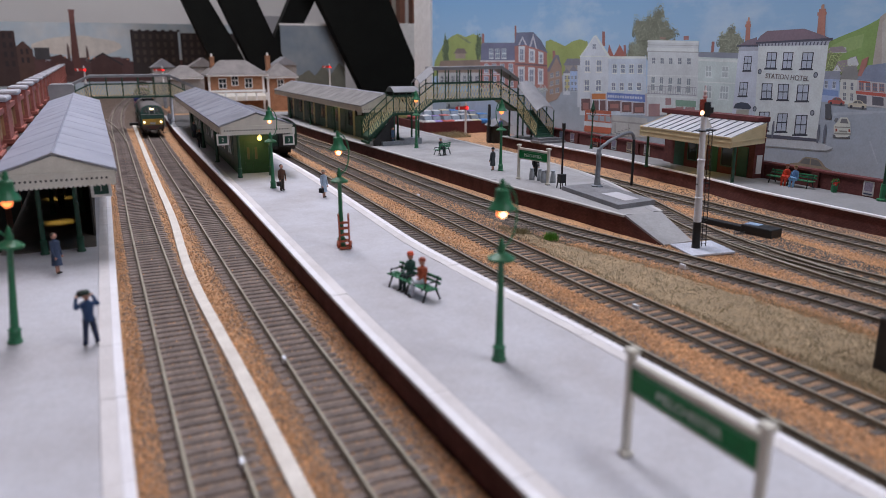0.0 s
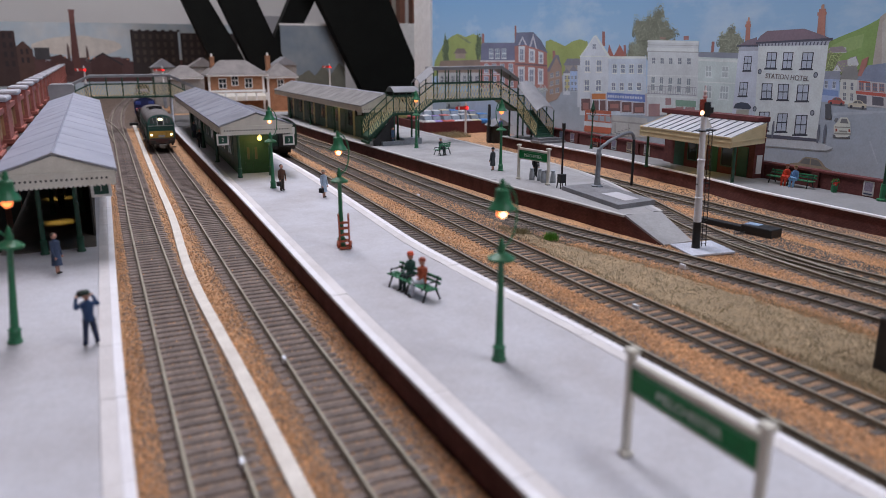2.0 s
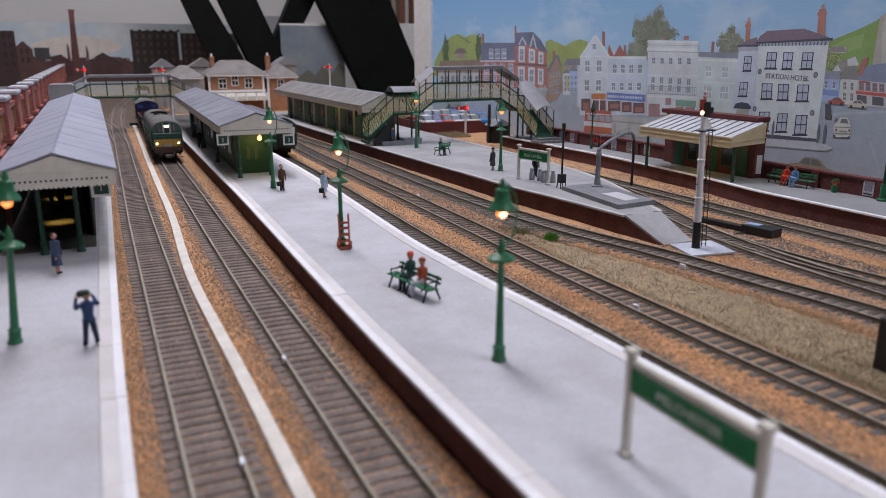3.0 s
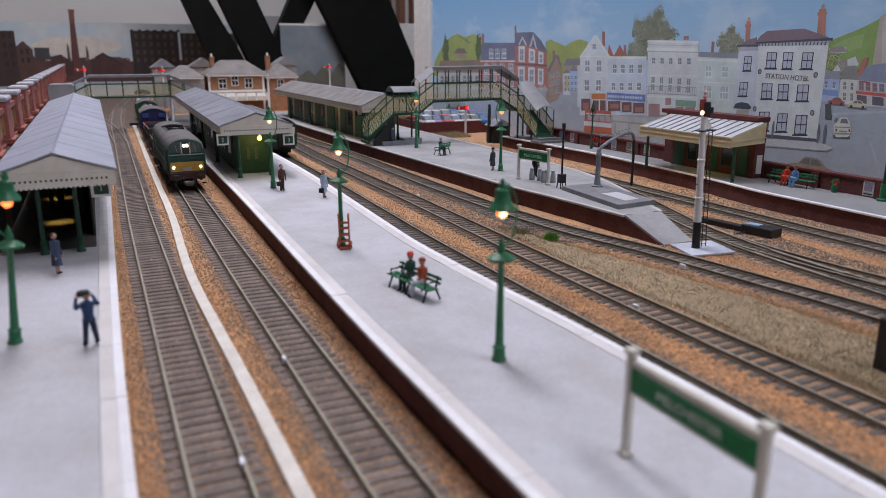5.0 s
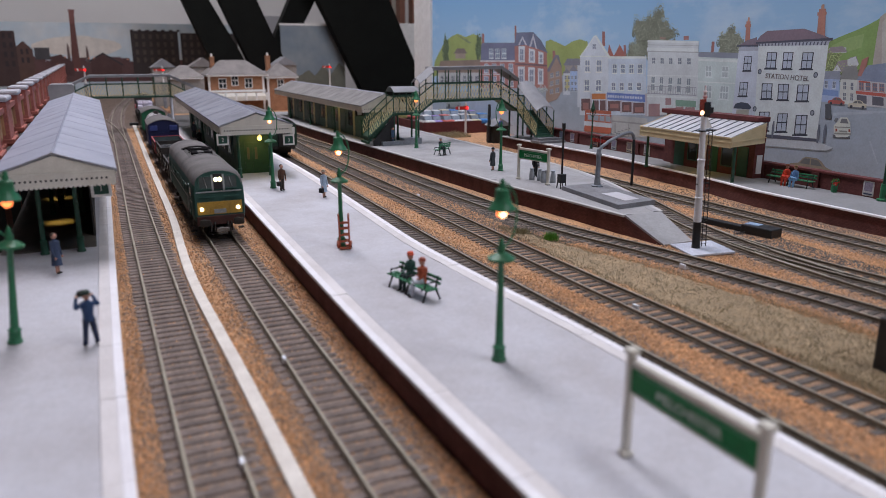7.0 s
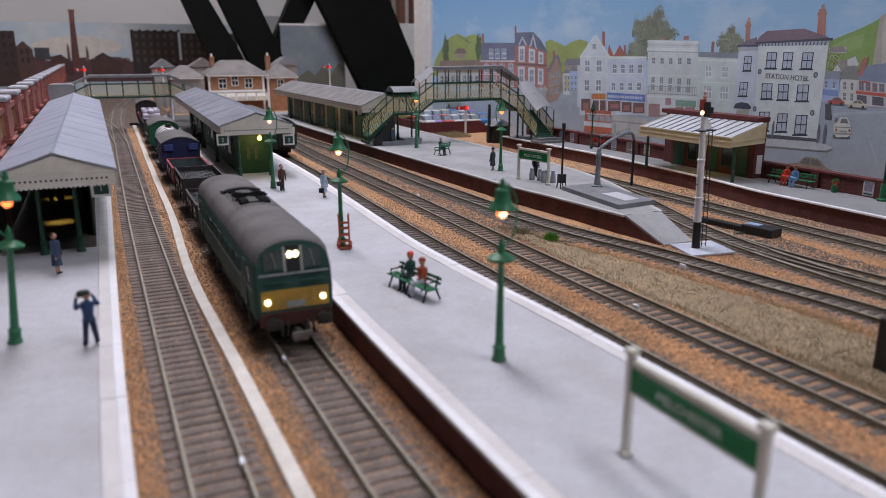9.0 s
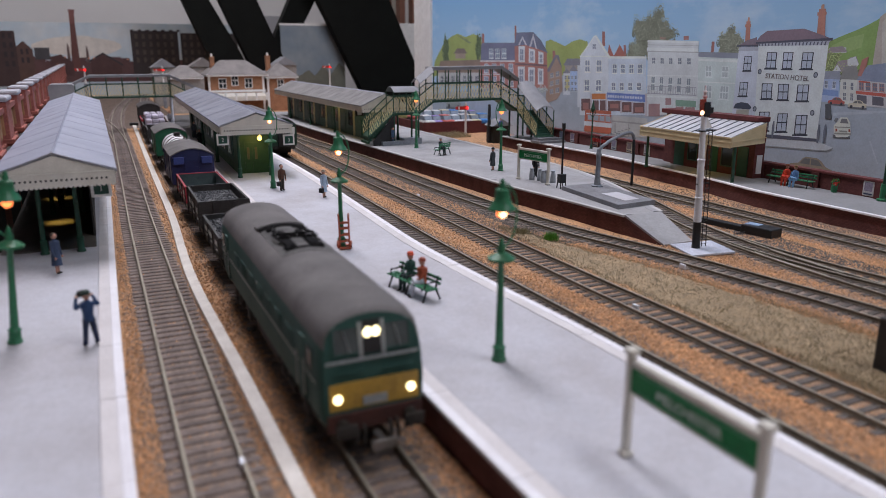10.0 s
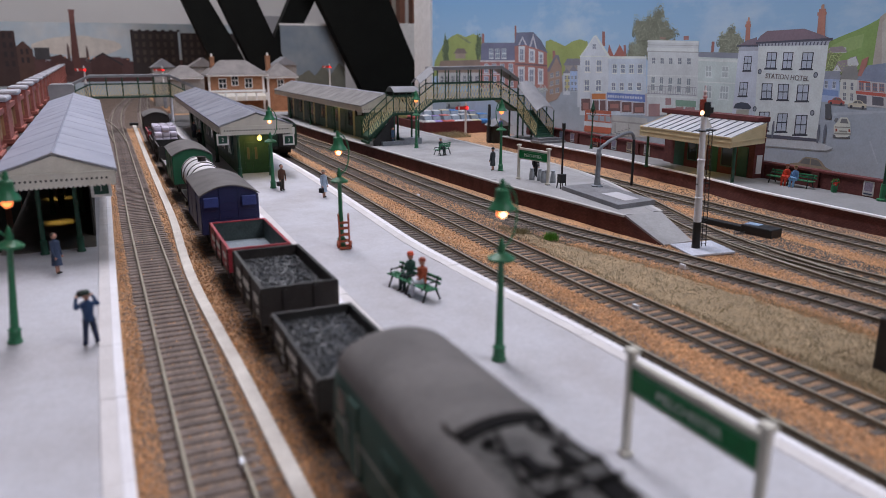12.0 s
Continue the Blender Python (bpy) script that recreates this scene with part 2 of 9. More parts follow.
# ---- mesh helpers: all lengths in millimetres ----
class Shape:
    """Collects vertices and faces of one mesh, with a material slot for every face."""

    def __init__(self):
        self.v, self.f, self.s = [], [], []

    def add(self, verts, faces, slot=0):
        k = len(self.v)
        self.v.extend(tuple(p) for p in verts)
        self.f.extend(tuple(i + k for i in q) for q in faces)
        self.s.extend([slot] * len(faces))
        return self

    def box(self, x0, x1, y0, y1, z0, z1, slot=0, cut=0.0):
        if cut:
            return self.rounded(x0, x1, y0, y1, z0, z1, cut, slot)
        v = [(x, y, z) for z in (z0, z1) for y in (y0, y1) for x in (x0, x1)]
        return self.add(v, [(0, 2, 3, 1), (4, 5, 7, 6), (0, 1, 5, 4), (2, 6, 7, 3), (0, 4, 6, 2), (1, 3, 7, 5)], slot)

    def rounded(self, x0, x1, y0, y1, z0, z1, c, slot=0):
        bm = bmesh.new()
        bmesh.ops.create_cube(bm, size=1)
        for p in bm.verts:
            p.co = ((x0 + x1) / 2 + p.co.x * (x1 - x0), (y0 + y1) / 2 + p.co.y * (y1 - y0), (z0 + z1) / 2 + p.co.z * (z1 - z0))
        bmesh.ops.bevel(bm, geom=bm.edges[:], offset=c, segments=2, affect="EDGES", profile=0.5)
        bm.verts.index_update()
        self.add([p.co[:] for p in bm.verts], [[q.index for q in f.verts] for f in bm.faces], slot)
        bm.free()
        return self

    def tube(self, a, b, r1, r2=None, n=10, slot=0, caps=True):
        a, b = Vector(a), Vector(b)
        r2 = r1 if r2 is None else r2
        d = (b - a).normalized()
        u = d.orthogonal().normalized()
        w = d.cross(u)
        ring = [(math.cos(2 * math.pi * i / n), math.sin(2 * math.pi * i / n)) for i in range(n)]
        v = [a + (u * c + w * s) * r1 for c, s in ring] + [b + (u * c + w * s) * r2 for c, s in ring]
        f = [(i, (i + 1) % n, n + (i + 1) % n, n + i) for i in range(n)]
        if caps:
            f += [tuple(range(n - 1, -1, -1)), tuple(range(n, 2 * n))]
        return self.add(v, f, slot)

    def path(self, pts, r, n=8, slot=0):
        """One bent tube through the points."""
        pts = [Vector(p) for p in pts]
        v, f, u = [], [], None
        for i, p in enumerate(pts):
            d = (pts[min(i + 1, len(pts) - 1)] - pts[max(i - 1, 0)]).normalized()
            u = d.orthogonal().normalized() if u is None else (u - d * u.dot(d)).normalized()
            w = d.cross(u)
            v += [p + (u * math.cos(2 * math.pi * k / n) + w * math.sin(2 * math.pi * k / n)) * r for k in range(n)]
        for i in range(len(pts) - 1):
            f += [(i * n + k, i * n + (k + 1) % n, (i + 1) * n + (k + 1) % n, (i + 1) * n + k) for k in range(n)]
        f += [tuple(range(n - 1, -1, -1)), tuple(range(len(v) - n, len(v)))]
        return self.add(v, f, slot)

    def lathe(self, x, y, prof, n=14, slot=0):
        """prof: (radius, z) from the bottom up."""
        v, f = [], []
        for r, z in prof:
            v += [(x + r * math.cos(2 * math.pi * i / n), y + r * math.sin(2 * math.pi * i / n), z) for i in range(n)]
        for k in range(len(prof) - 1):
            f += [(k * n + i, k * n + (i + 1) % n, (k + 1) * n + (i + 1) % n, (k + 1) * n + i) for i in range(n)]
        f += [tuple(range(n - 1, -1, -1)), tuple(range((len(prof) - 1) * n, len(prof) * n))]
        return self.add(v, f, slot)

    def ball(self, x, y, z, r, rz=None, ry=None, slot=0, n=10, m=6):
        rz, ry = rz or r, ry or r
        v = [(x, y, z - rz)]
        for k in range(1, m):
            t = math.pi * k / m
            v += [(x + r * math.sin(t) * math.cos(2 * math.pi * i / n), y + ry * math.sin(t) * math.sin(2 * math.pi * i / n), z - rz * math.cos(t)) for i in range(n)]
        v.append((x, y, z + rz))
        f = [(0, 1 + (i + 1) % n, 1 + i) for i in range(n)]
        for k in range(m - 2):
            f += [(1 + k * n + i, 1 + k * n + (i + 1) % n, 1 + (k + 1) * n + (i + 1) % n, 1 + (k + 1) * n + i) for i in range(n)]
        e = len(v) - 1
        f += [(e, e - n + i, e - n + (i + 1) % n) for i in range(n)]
        return self.add(v, f, slot)

    def prism(self, poly, axis, lo, hi, slot=0):
        """A polygon in the two other axes (in x, y, z order), drawn out along axis from lo to hi."""
        def at(p, h):
            q = list(p)
            q.insert(axis, h)
            return q
        n = len(poly)
        v = [at(p, lo) for p in poly] + [at(p, hi) for p in poly]
        f = [tuple(range(n - 1, -1, -1)), tuple(range(n, 2 * n))] + [(i, (i + 1) % n, n + (i + 1) % n, n + i) for i in range(n)]
        return self.add(v, f, slot)

    def sweep(self, line, prof, slots=None, caps=True):
        """line: points (x, y, z); prof: closed outline (sideways, up), to the right of travel."""
        n, v, f, s = len(prof), [], [], []
        for i, p in enumerate(line):
            a, b = Vector(line[max(i - 1, 0)]), Vector(line[min(i + 1, len(line) - 1)])
            d = (b - a)
            d.z = 0
            d.normalize()
            side = Vector((d.y, -d.x, 0))
            v += [Vector(p) + side * q[0] + Vector((0, 0, q[1])) for q in prof]
        for i in range(len(line) - 1):
            for j in range(n):
                f.append((i * n + j, i * n + (j + 1) % n, (i + 1) * n + (j + 1) % n, (i + 1) * n + j))
                s.append(slots[j] if slots else 0)
        if caps:
            f += [tuple(range(n)), tuple(range(len(v) - 1, len(v) - n - 1, -1))]
            s += [0, 0]
        k = len(self.v)
        self.v.extend(tuple(p) for p in v)
        self.f.extend(tuple(i + k for i in q) for q in f)
        self.s.extend(s)
        return self

    def moved(self, m):
        self.v = [tuple(m @ Vector(p)) for p in self.v]
        return self

    def mesh(self, name, mats, smooth=None):
        me = bpy.data.meshes.new(name)
        me.from_pydata([(x * MM, y * MM, z * MM) for x, y, z in self.v], [], self.f)
        for q in mats if isinstance(mats, (list, tuple)) else [mats]:
            me.materials.append(q)
        if any(self.s):
            me.polygons.foreach_set("material_index", self.s)
        bm = bmesh.new()
        bm.from_mesh(me)
        bmesh.ops.recalc_face_normals(bm, faces=bm.faces[:])
        bm.to_mesh(me)
        bm.free()
        if smooth:
            me.polygons.foreach_set("use_smooth", [True] * len(me.polygons))
            me.set_sharp_from_angle(angle=radians(smooth))
        me.update()
        return me


def place(x, y, z, rz=0.0):
    return pose(x * MM, y * MM, z * MM, 0, 0, rz)


def thing(name, label, category, x=0, y=0, z=0, rz=0.0, group="", kind=""):
    ob = new(name)
    ob.empty_display_size = 0.01
    ob.matrix_basis = place(x, y, z, rz)
    return tagged(ob, label, category, group, kind)


def part(name, sh, material, parent=None, label="", smooth=None, m=None):
    ob = new(name, sh.mesh(name, material, smooth) if isinstance(sh, Shape) else sh)
    if parent:
        ob.parent = parent
    if m is not None:
        ob.matrix_basis = m
    return tagged(ob, label)


def solo(name, sh, material, label, category, kind="", group="", smooth=None, x=0, y=0, z=0, rz=0.0):
    ob = new(name, sh.mesh(name, material, smooth))
    ob.matrix_basis = place(x, y, z, rz)
    return tagged(ob, label, category, group, kind)


def along(knots):
    """A smooth x for every y through the knots (y, x)."""
    ys, xs = [k[0] for k in knots], [k[1] for k in knots]
    def fn(y):
        if y <= ys[0]:
            return xs[0]
        i = min(max(j for j in range(len(ys)) if ys[j] <= y), len(ys) - 2)
        def slope(j):
            a, b = max(j - 1, 0), min(j + 1, len(ys) - 1)
            return (xs[b] - xs[a]) / (ys[b] - ys[a])
        h = ys[i + 1] - ys[i]
        t = (y - ys[i]) / h
        if t > 1:
            return xs[-1] + slope(len(ys) - 1) * (y - ys[-1])
        return ((2 * t**3 - 3 * t**2 + 1) * xs[i] + (t**3 - 2 * t**2 + t) * h * slope(i)
                + (3 * t**2 - 2 * t**3) * xs[i + 1] + (t**3 - t**2) * h * slope(i + 1))
    return fn


def run(fn, y0, y1, step, z=0.0, off=0.0):
    n = max(2, int(round((y1 - y0) / step)) + 1)
    return [(fn(y0 + (y1 - y0) * i / (n - 1)) + off, y0 + (y1 - y0) * i / (n - 1), z) for i in range(n)]


# ---- plan: centre lines of the tracks and the platform edges ----
TRACK_A = along([(0, 23.8), (300, 24.3), (610, 26.0), (800, 28.5), (1240, 35), (1600, 41), (2000, 62), (2500, 110)])
TRACK_H = along([(1235, 34), (1400, 31), (1600, 20), (1900, -8), (2300, -50), (2600, -85)])
TRACK_B = along([(0, 73.8), (316, 74.3), (540, 75.8), (757, 78.3), (973, 80.6), (1290, 87), (1700, 100), (2500, 150)])
TRACK_C = along([(0, 207), (450, 206.5), (600, 211), (750, 216), (960, 219.5), (1300, 232), (2000, 280)])
TRACK_D = along([(0, 258.5), (350, 256), (640, 261), (1000, 265), (1300, 282), (2000, 320)])
TRACK_E = along([(0, 372), (235, 359), (300, 350), (380, 338), (460, 321), (550, 313), (700, 309), (950, 309), (1200, 299), (1500, 305), (2000, 340)])
TRACK_F = along([(0, 402), (250, 399), (330, 402), (400, 411), (455, 426), (550, 458), (650, 482), (740, 490), (800, 491)])
TRACK_J = along([(0, 440), (150, 428), (250, 416), (330, 409), (400, 412.5), (430, 419)])
TRACK_G = along([(0, 487), (330, 487), (550, 489), (700, 491), (1110, 487), (1600, 500), (2000, 520)])
LEFT_EDGE = along([(0, -0.5), (267, 0.3), (400, 2), (705, 7), (1062, 11), (1500, 17)])
CEN_L = along([(0, 97.6), (255, 97.3), (364, 99.2), (645, 105.8), (1237, 115), (1600, 128)])
CEN_R = along([(0, 189), (225, 189), (340, 184.5), (420, 182), (500, 185), (626, 191), (807, 196), (960, 197), (1200, 205), (1600, 225)])
ISL_L = along([(397, 357), (430, 354), (510, 348), (582, 340), (700, 335), (839, 329), (1043, 322), (1370, 316), (1600, 322)])
ISL_R = along([(397, 388), (440, 393), (511, 421), (600, 447), (707, 460), (800, 463), (1045, 465), (1400, 468), (1600, 474)])
FAR_EDGE = along([(0, 527), (460, 527), (550, 539), (644, 545), (743, 549), (900, 545), (1100, 538), (1400, 540)])
PLAT = 12.0

# ---- the room and the layout's ground ----
def shell():
    solo("floor", Shape().box(-2600, 2600, -2600, 3700, -960, -900), M["carpet"], "grey carpeted room floor", "floor", "structure")
    solo("ceiling", Shape().box(-2600, 2600, -2600, 3700, 1560, 1620), M["wall"], "white painted room ceiling", "ceiling", "structure")
    solo("wall_north", Shape().box(-2600, 2600, 3600, 3700, -900, 1560), M["wall"], "plain white room wall behind the layout", "wall", "structure")
    solo("wall_south", Shape().box(-2600, 2600, -2600, -2500, -900, 1560), M["wall"], "plain white room wall", "wall", "structure")
    solo("wall_west", Shape().box(-2600, -2500, -2500, 3600, -900, 1560), M["wall"], "plain white room wall", "wall", "structure")
    solo("wall_east", Shape().box(2500, 2600, -2500, 3600, -900, 1560), M["wall"], "plain white room wall", "wall", "structure")


def ground():
    sh = Shape()
    nx, ny = 150, 330
    xs = np.linspace(-330, 668, nx)
    ys = np.linspace(-250, 2790, ny)
    v = []
    for y in ys:
        for x in xs:
            h = noise.noise((x / 18, y / 18, 0.3)) * 0.55 + noise.noise((x / 5, y / 5, 4.1)) * 0.35
            v.append((x, y, -3.6 + h))
    f = [(j * nx + i, j * nx + i + 1, (j + 1) * nx + i + 1, (j + 1) * nx + i) for j in range(ny - 1) for i in range(nx - 1)]
    sh.add(v, f)
    solo("ground", sh, M["ballast"], "orange-brown ballasted ground of the model layout", "ground", "structure", smooth=60)
    solo("baseboard", Shape().box(-330, 668, -250, 2790, -60, -8), M["black"], "dark painted baseboard under the layout", "baseboard", "structure")


def cinder_yard():
    """Dark cinders round the tracks beyond the far bridge."""
    sh = Shape()
    v = [(-60 + 225 * i / 30, 1470 + 1180 * j / 60, -2.75 + noise.noise((i / 2.0, j / 2.0, 7.7)) * 0.2 - (1.6 if i in (0, 30) or j in (0, 60) else 0)) for j in range(61) for i in range(31)]
    sh.add(v, [(j * 31 + i, j * 31 + i + 1, (j + 1) * 31 + i + 1, (j + 1) * 31 + i) for j in range(60) for i in range(30)])
    solo("cinder_ground", sh, M["cinder"], "dark brown cinder ground beyond the footbridge", "ground", "structure", smooth=60)


SLEEPER = Shape().rounded(-15, 15, -1.65, 1.65, -4.6, -2.5, 0.25).mesh("sleeper", M["sleeper"])
SLEEPER_DARK = Shape().rounded(-15, 15, -1.65, 1.65, -4.6, -2.5, 0.25).mesh("sleeper", M["sleeper_dark"])
RAIL = [(-1.0, -2.5), (1.0, -2.5), (1.0, -2.1), (0.35, -1.8), (0.35, -0.8), (0.6, -0.6), (0.6, -0.08), (0.45, 0), (-0.45, 0), (-0.6, -0.08), (-0.6, -0.6), (-0.35, -0.8), (-0.35, -1.8), (-1.0, -2.1)]
RAIL_SLOT = [0, 0, 0, 0, 0, 1, 1, 1, 1, 1, 0, 0, 0, 0]


def track(fn, y0, y1, label, pitch=7.0, dark=False, bed=""):
    th = thing("track", label, "railway track", 0, 0, 0, group="railway tracks", kind="structure")
    part("track_bed", Shape().sweep(run(fn, y0, y1, 25), [(-17.5, -4.5), (17.5, -4.5), (15.5, -3.15), (-15.5, -3.15)]), M[bed or ("bed_grey" if dark else "bed")], th)
    for off in (-8.75, 8.75):
        part("rail", Shape().sweep(run(fn, y0, y1, 20, 0, off), RAIL, RAIL_SLOT), [M["rail_side"], M["rail_head"]], th, "brown-sided rail with a worn bright head")
    rng = random.Random(int(fn(300) * 10))
    y, count, rest = y0 + 3, 0, Shape()
    while y < y1 - 2:
        turn = -math.degrees(math.atan2(fn(y + 5) - fn(y - 5), 10)) + rng.uniform(-0.7, 0.7)
        if count < 290:
            part("sleeper", SLEEPER_DARK if dark else SLEEPER, None, th, m=place(fn(y), y, rng.uniform(-0.15, 0.05), turn))
        else:
            rest.box(fn(y) - 15, fn(y) + 15, y - 1.65, y + 1.65, -4.6, -2.5)
        count += 1
        y += pitch * rng.uniform(0.97, 1.03)
    if rest.v:
        tagged(part("far_sleepers", rest, M["sleeper_dark" if dark else "sleeper"], th), kind="stuff")
    return th


def tracks():
    track(TRACK_A, 60, 2640, "straight platform track with brown sleepers and worn rails")
    track(TRACK_H, 1235, 2600, "diverging track that leaves the platform track beyond the canopy")
    track(TRACK_B, -160, 2700, "straight platform track the goods train runs on")
    track(TRACK_C, 40, 1900, "track along the centre platform where a green coach stands", 7.0, dark=True, bed="bed")
    track(TRACK_D, 60, 1900, "through track with weathered sleepers in orange ballast", 7.0, dark=True, bed="bed_orange")
    track(TRACK_E, 120, 1900, "dark weathered track curving along the island platform", 7.2, dark=True, bed="bed")
    track(TRACK_F, 150, 790, "siding track that joins the far platform track", 7.2, dark=True, bed="bed")
    junction = thing("turnout", "diverging turnout rails beside the siding", "railway track", group="railway tracks", kind="structure")
    for off in (-8.75, 8.75):
        part("rail", Shape().sweep(run(TRACK_J, 150, 430, 15, -0.02, off), RAIL, RAIL_SLOT), [M["rail_side"], M["rail_head"]], junction)
        part("check_rail", Shape().sweep(run(TRACK_F, 290, 350, 15, -0.05, off * 0.83), RAIL, RAIL_SLOT), [M["rail_side"], M["rail_head"]], junction)
    for k in range(22):
        part("sleeper", SLEEPER_DARK, None, junction, m=place(TRACK_J(155 + k * 8.6) + 2, 155 + k * 8.6, -0.12, 4))
    track(TRACK_G, 200, 1900, "track along the far brick platform", 7.2, dark=True, bed="bed")


def platform(left, right, y0, y1, label, wall_left=True, wall_right=True, ramp=0.0, top_mat="concrete", slab_mat="coping", line_mat="white_line"):
    th = thing("platform", label, "railway platform", 0, 0, 0, group="station platforms", kind="structure")
    n = int((y1 - y0) / 20) + 1
    ys = [y0 + (y1 - y0) * i / n for i in range(n + 1)]
    lip = 9.0
    def top(y):
        return PLAT if y >= y0 + ramp else -2.0 + (PLAT + 2.0) * max(0, (y - y0)) / ramp
    top_sh = Shape()
    v = []
    rings = [(y, lip) for y in ys if y > y0 + ramp]
    rings = [(y0, 2.3), (y0 + ramp, 2.3), (y0 + ramp, lip)] + rings if ramp else [(y0, lip)] + rings
    for y, inset in rings:
        a = left(y) + (inset if wall_left else 0)
        b = right(y) - (inset if wall_right else 0)
        v += [(a + (b - a) * k / 6, y, top(y) - 0.15) for k in range(7)] + [(b, y, -5), (a, y, -5)]
    f = []
    for i in range(len(rings) - 1):
        f += [(i * 9 + j, i * 9 + (j + 1) % 9, (i + 1) * 9 + (j + 1) % 9, (i + 1) * 9 + j) for j in range(9)]
    f += [tuple(range(9)), tuple(range(len(v) - 1, len(v) - 10, -1))]
    top_sh.add(v, f)
    part("surface", top_sh, M[top_mat], th)
    rng = random.Random(int(left(500)))
    for fn, sgn, on in ((left, 1, wall_left), (right, -1, wall_right)):
        if not on:
            continue
        wall = Shape()
        v = []
        ends = [y0, y0 + ramp] + [y for y in ys if y > y0 + ramp] if ramp else ys
        for y in ends:
            e = fn(y)
            v += [(e + sgn * 2.0, y, -5), (e + sgn * 2.0, y, top(y) - 1.6), (e + sgn * 8.9, y, top(y) - 1.6), (e + sgn * 8.9, y, -5)]
        f = []
        for i in range(len(ends) - 1):
            f += [(i * 4 + j, i * 4 + (j + 1) % 4, (i + 1) * 4 + (j + 1) % 4, (i + 1) * 4 + j) for j in range(4)]
        f += [(0, 1, 2, 3), tuple(range(len(v) - 1, len(v) - 5, -1))]
        wall.add(v, f)
        part("wall", wall, M["wall_brick"], th, "dark red brick platform wall")
        y = y0 + ramp
        while y < y1 - 1:
            e = min(y1, y + rng.uniform(52, 66))
            seg = [(fn(y + (e - y) * k / 4), y + (e - y) * k / 4, top(y + (e - y) * k / 4)) for k in range(5)]
            seg[-1] = (seg[-1][0], seg[-1][1] - 0.25, seg[-1][2])
            dz = rng.uniform(-0.12, 0.12)
            r = (3.6, 8.8) if sgn > 0 else (-8.8, -3.6)
            w = (0.0, 3.6) if sgn > 0 else (-3.6, 0.0)
            part("coping_slab", Shape().sweep(seg, [(r[0], -1.7), (r[1], -1.7), (r[1], dz), (r[0], dz)]), M[slab_mat], th)
            part("edge_line", Shape().sweep(seg, [(w[0], -1.5), (w[1], -1.5), (w[1], dz + 0.05), (w[0] + 0.2, dz + 0.05), (w[0], dz - 0.2)]), M[line_mat], th, "white painted platform edge")
            y = e
    return th


def platforms():
    platform(lambda y: -150.0, LEFT_EDGE, 90, 1420, "pale grey concrete platform with a white edge under a canopy", wall_left=False)
    platform(CEN_L, CEN_R, -120, 1300, "pale grey centre platform with white edges and dark brick walls")
    platform(CEN_L, CEN_R, 1300.5, 1560, "dark end of the centre platform by the footbridge", top_mat="concrete_darkest", slab_mat="concrete_dark", line_mat="coping_grey")
    platform(ISL_L, ISL_R, 397, 1560, "grey island platform with a ramped end and red brick walls", ramp=40, top_mat="concrete_grey", slab_mat="concrete_grey", line_mat="coping_grey")
    platform(FAR_EDGE, lambda y: 596.0, 120, 960, "grey far platform with a white edge and dark brick wall", wall_right=False, top_mat="concrete_dark", slab_mat="concrete_dark")


shell()
ground()
cinder_yard()
tracks()
platforms()


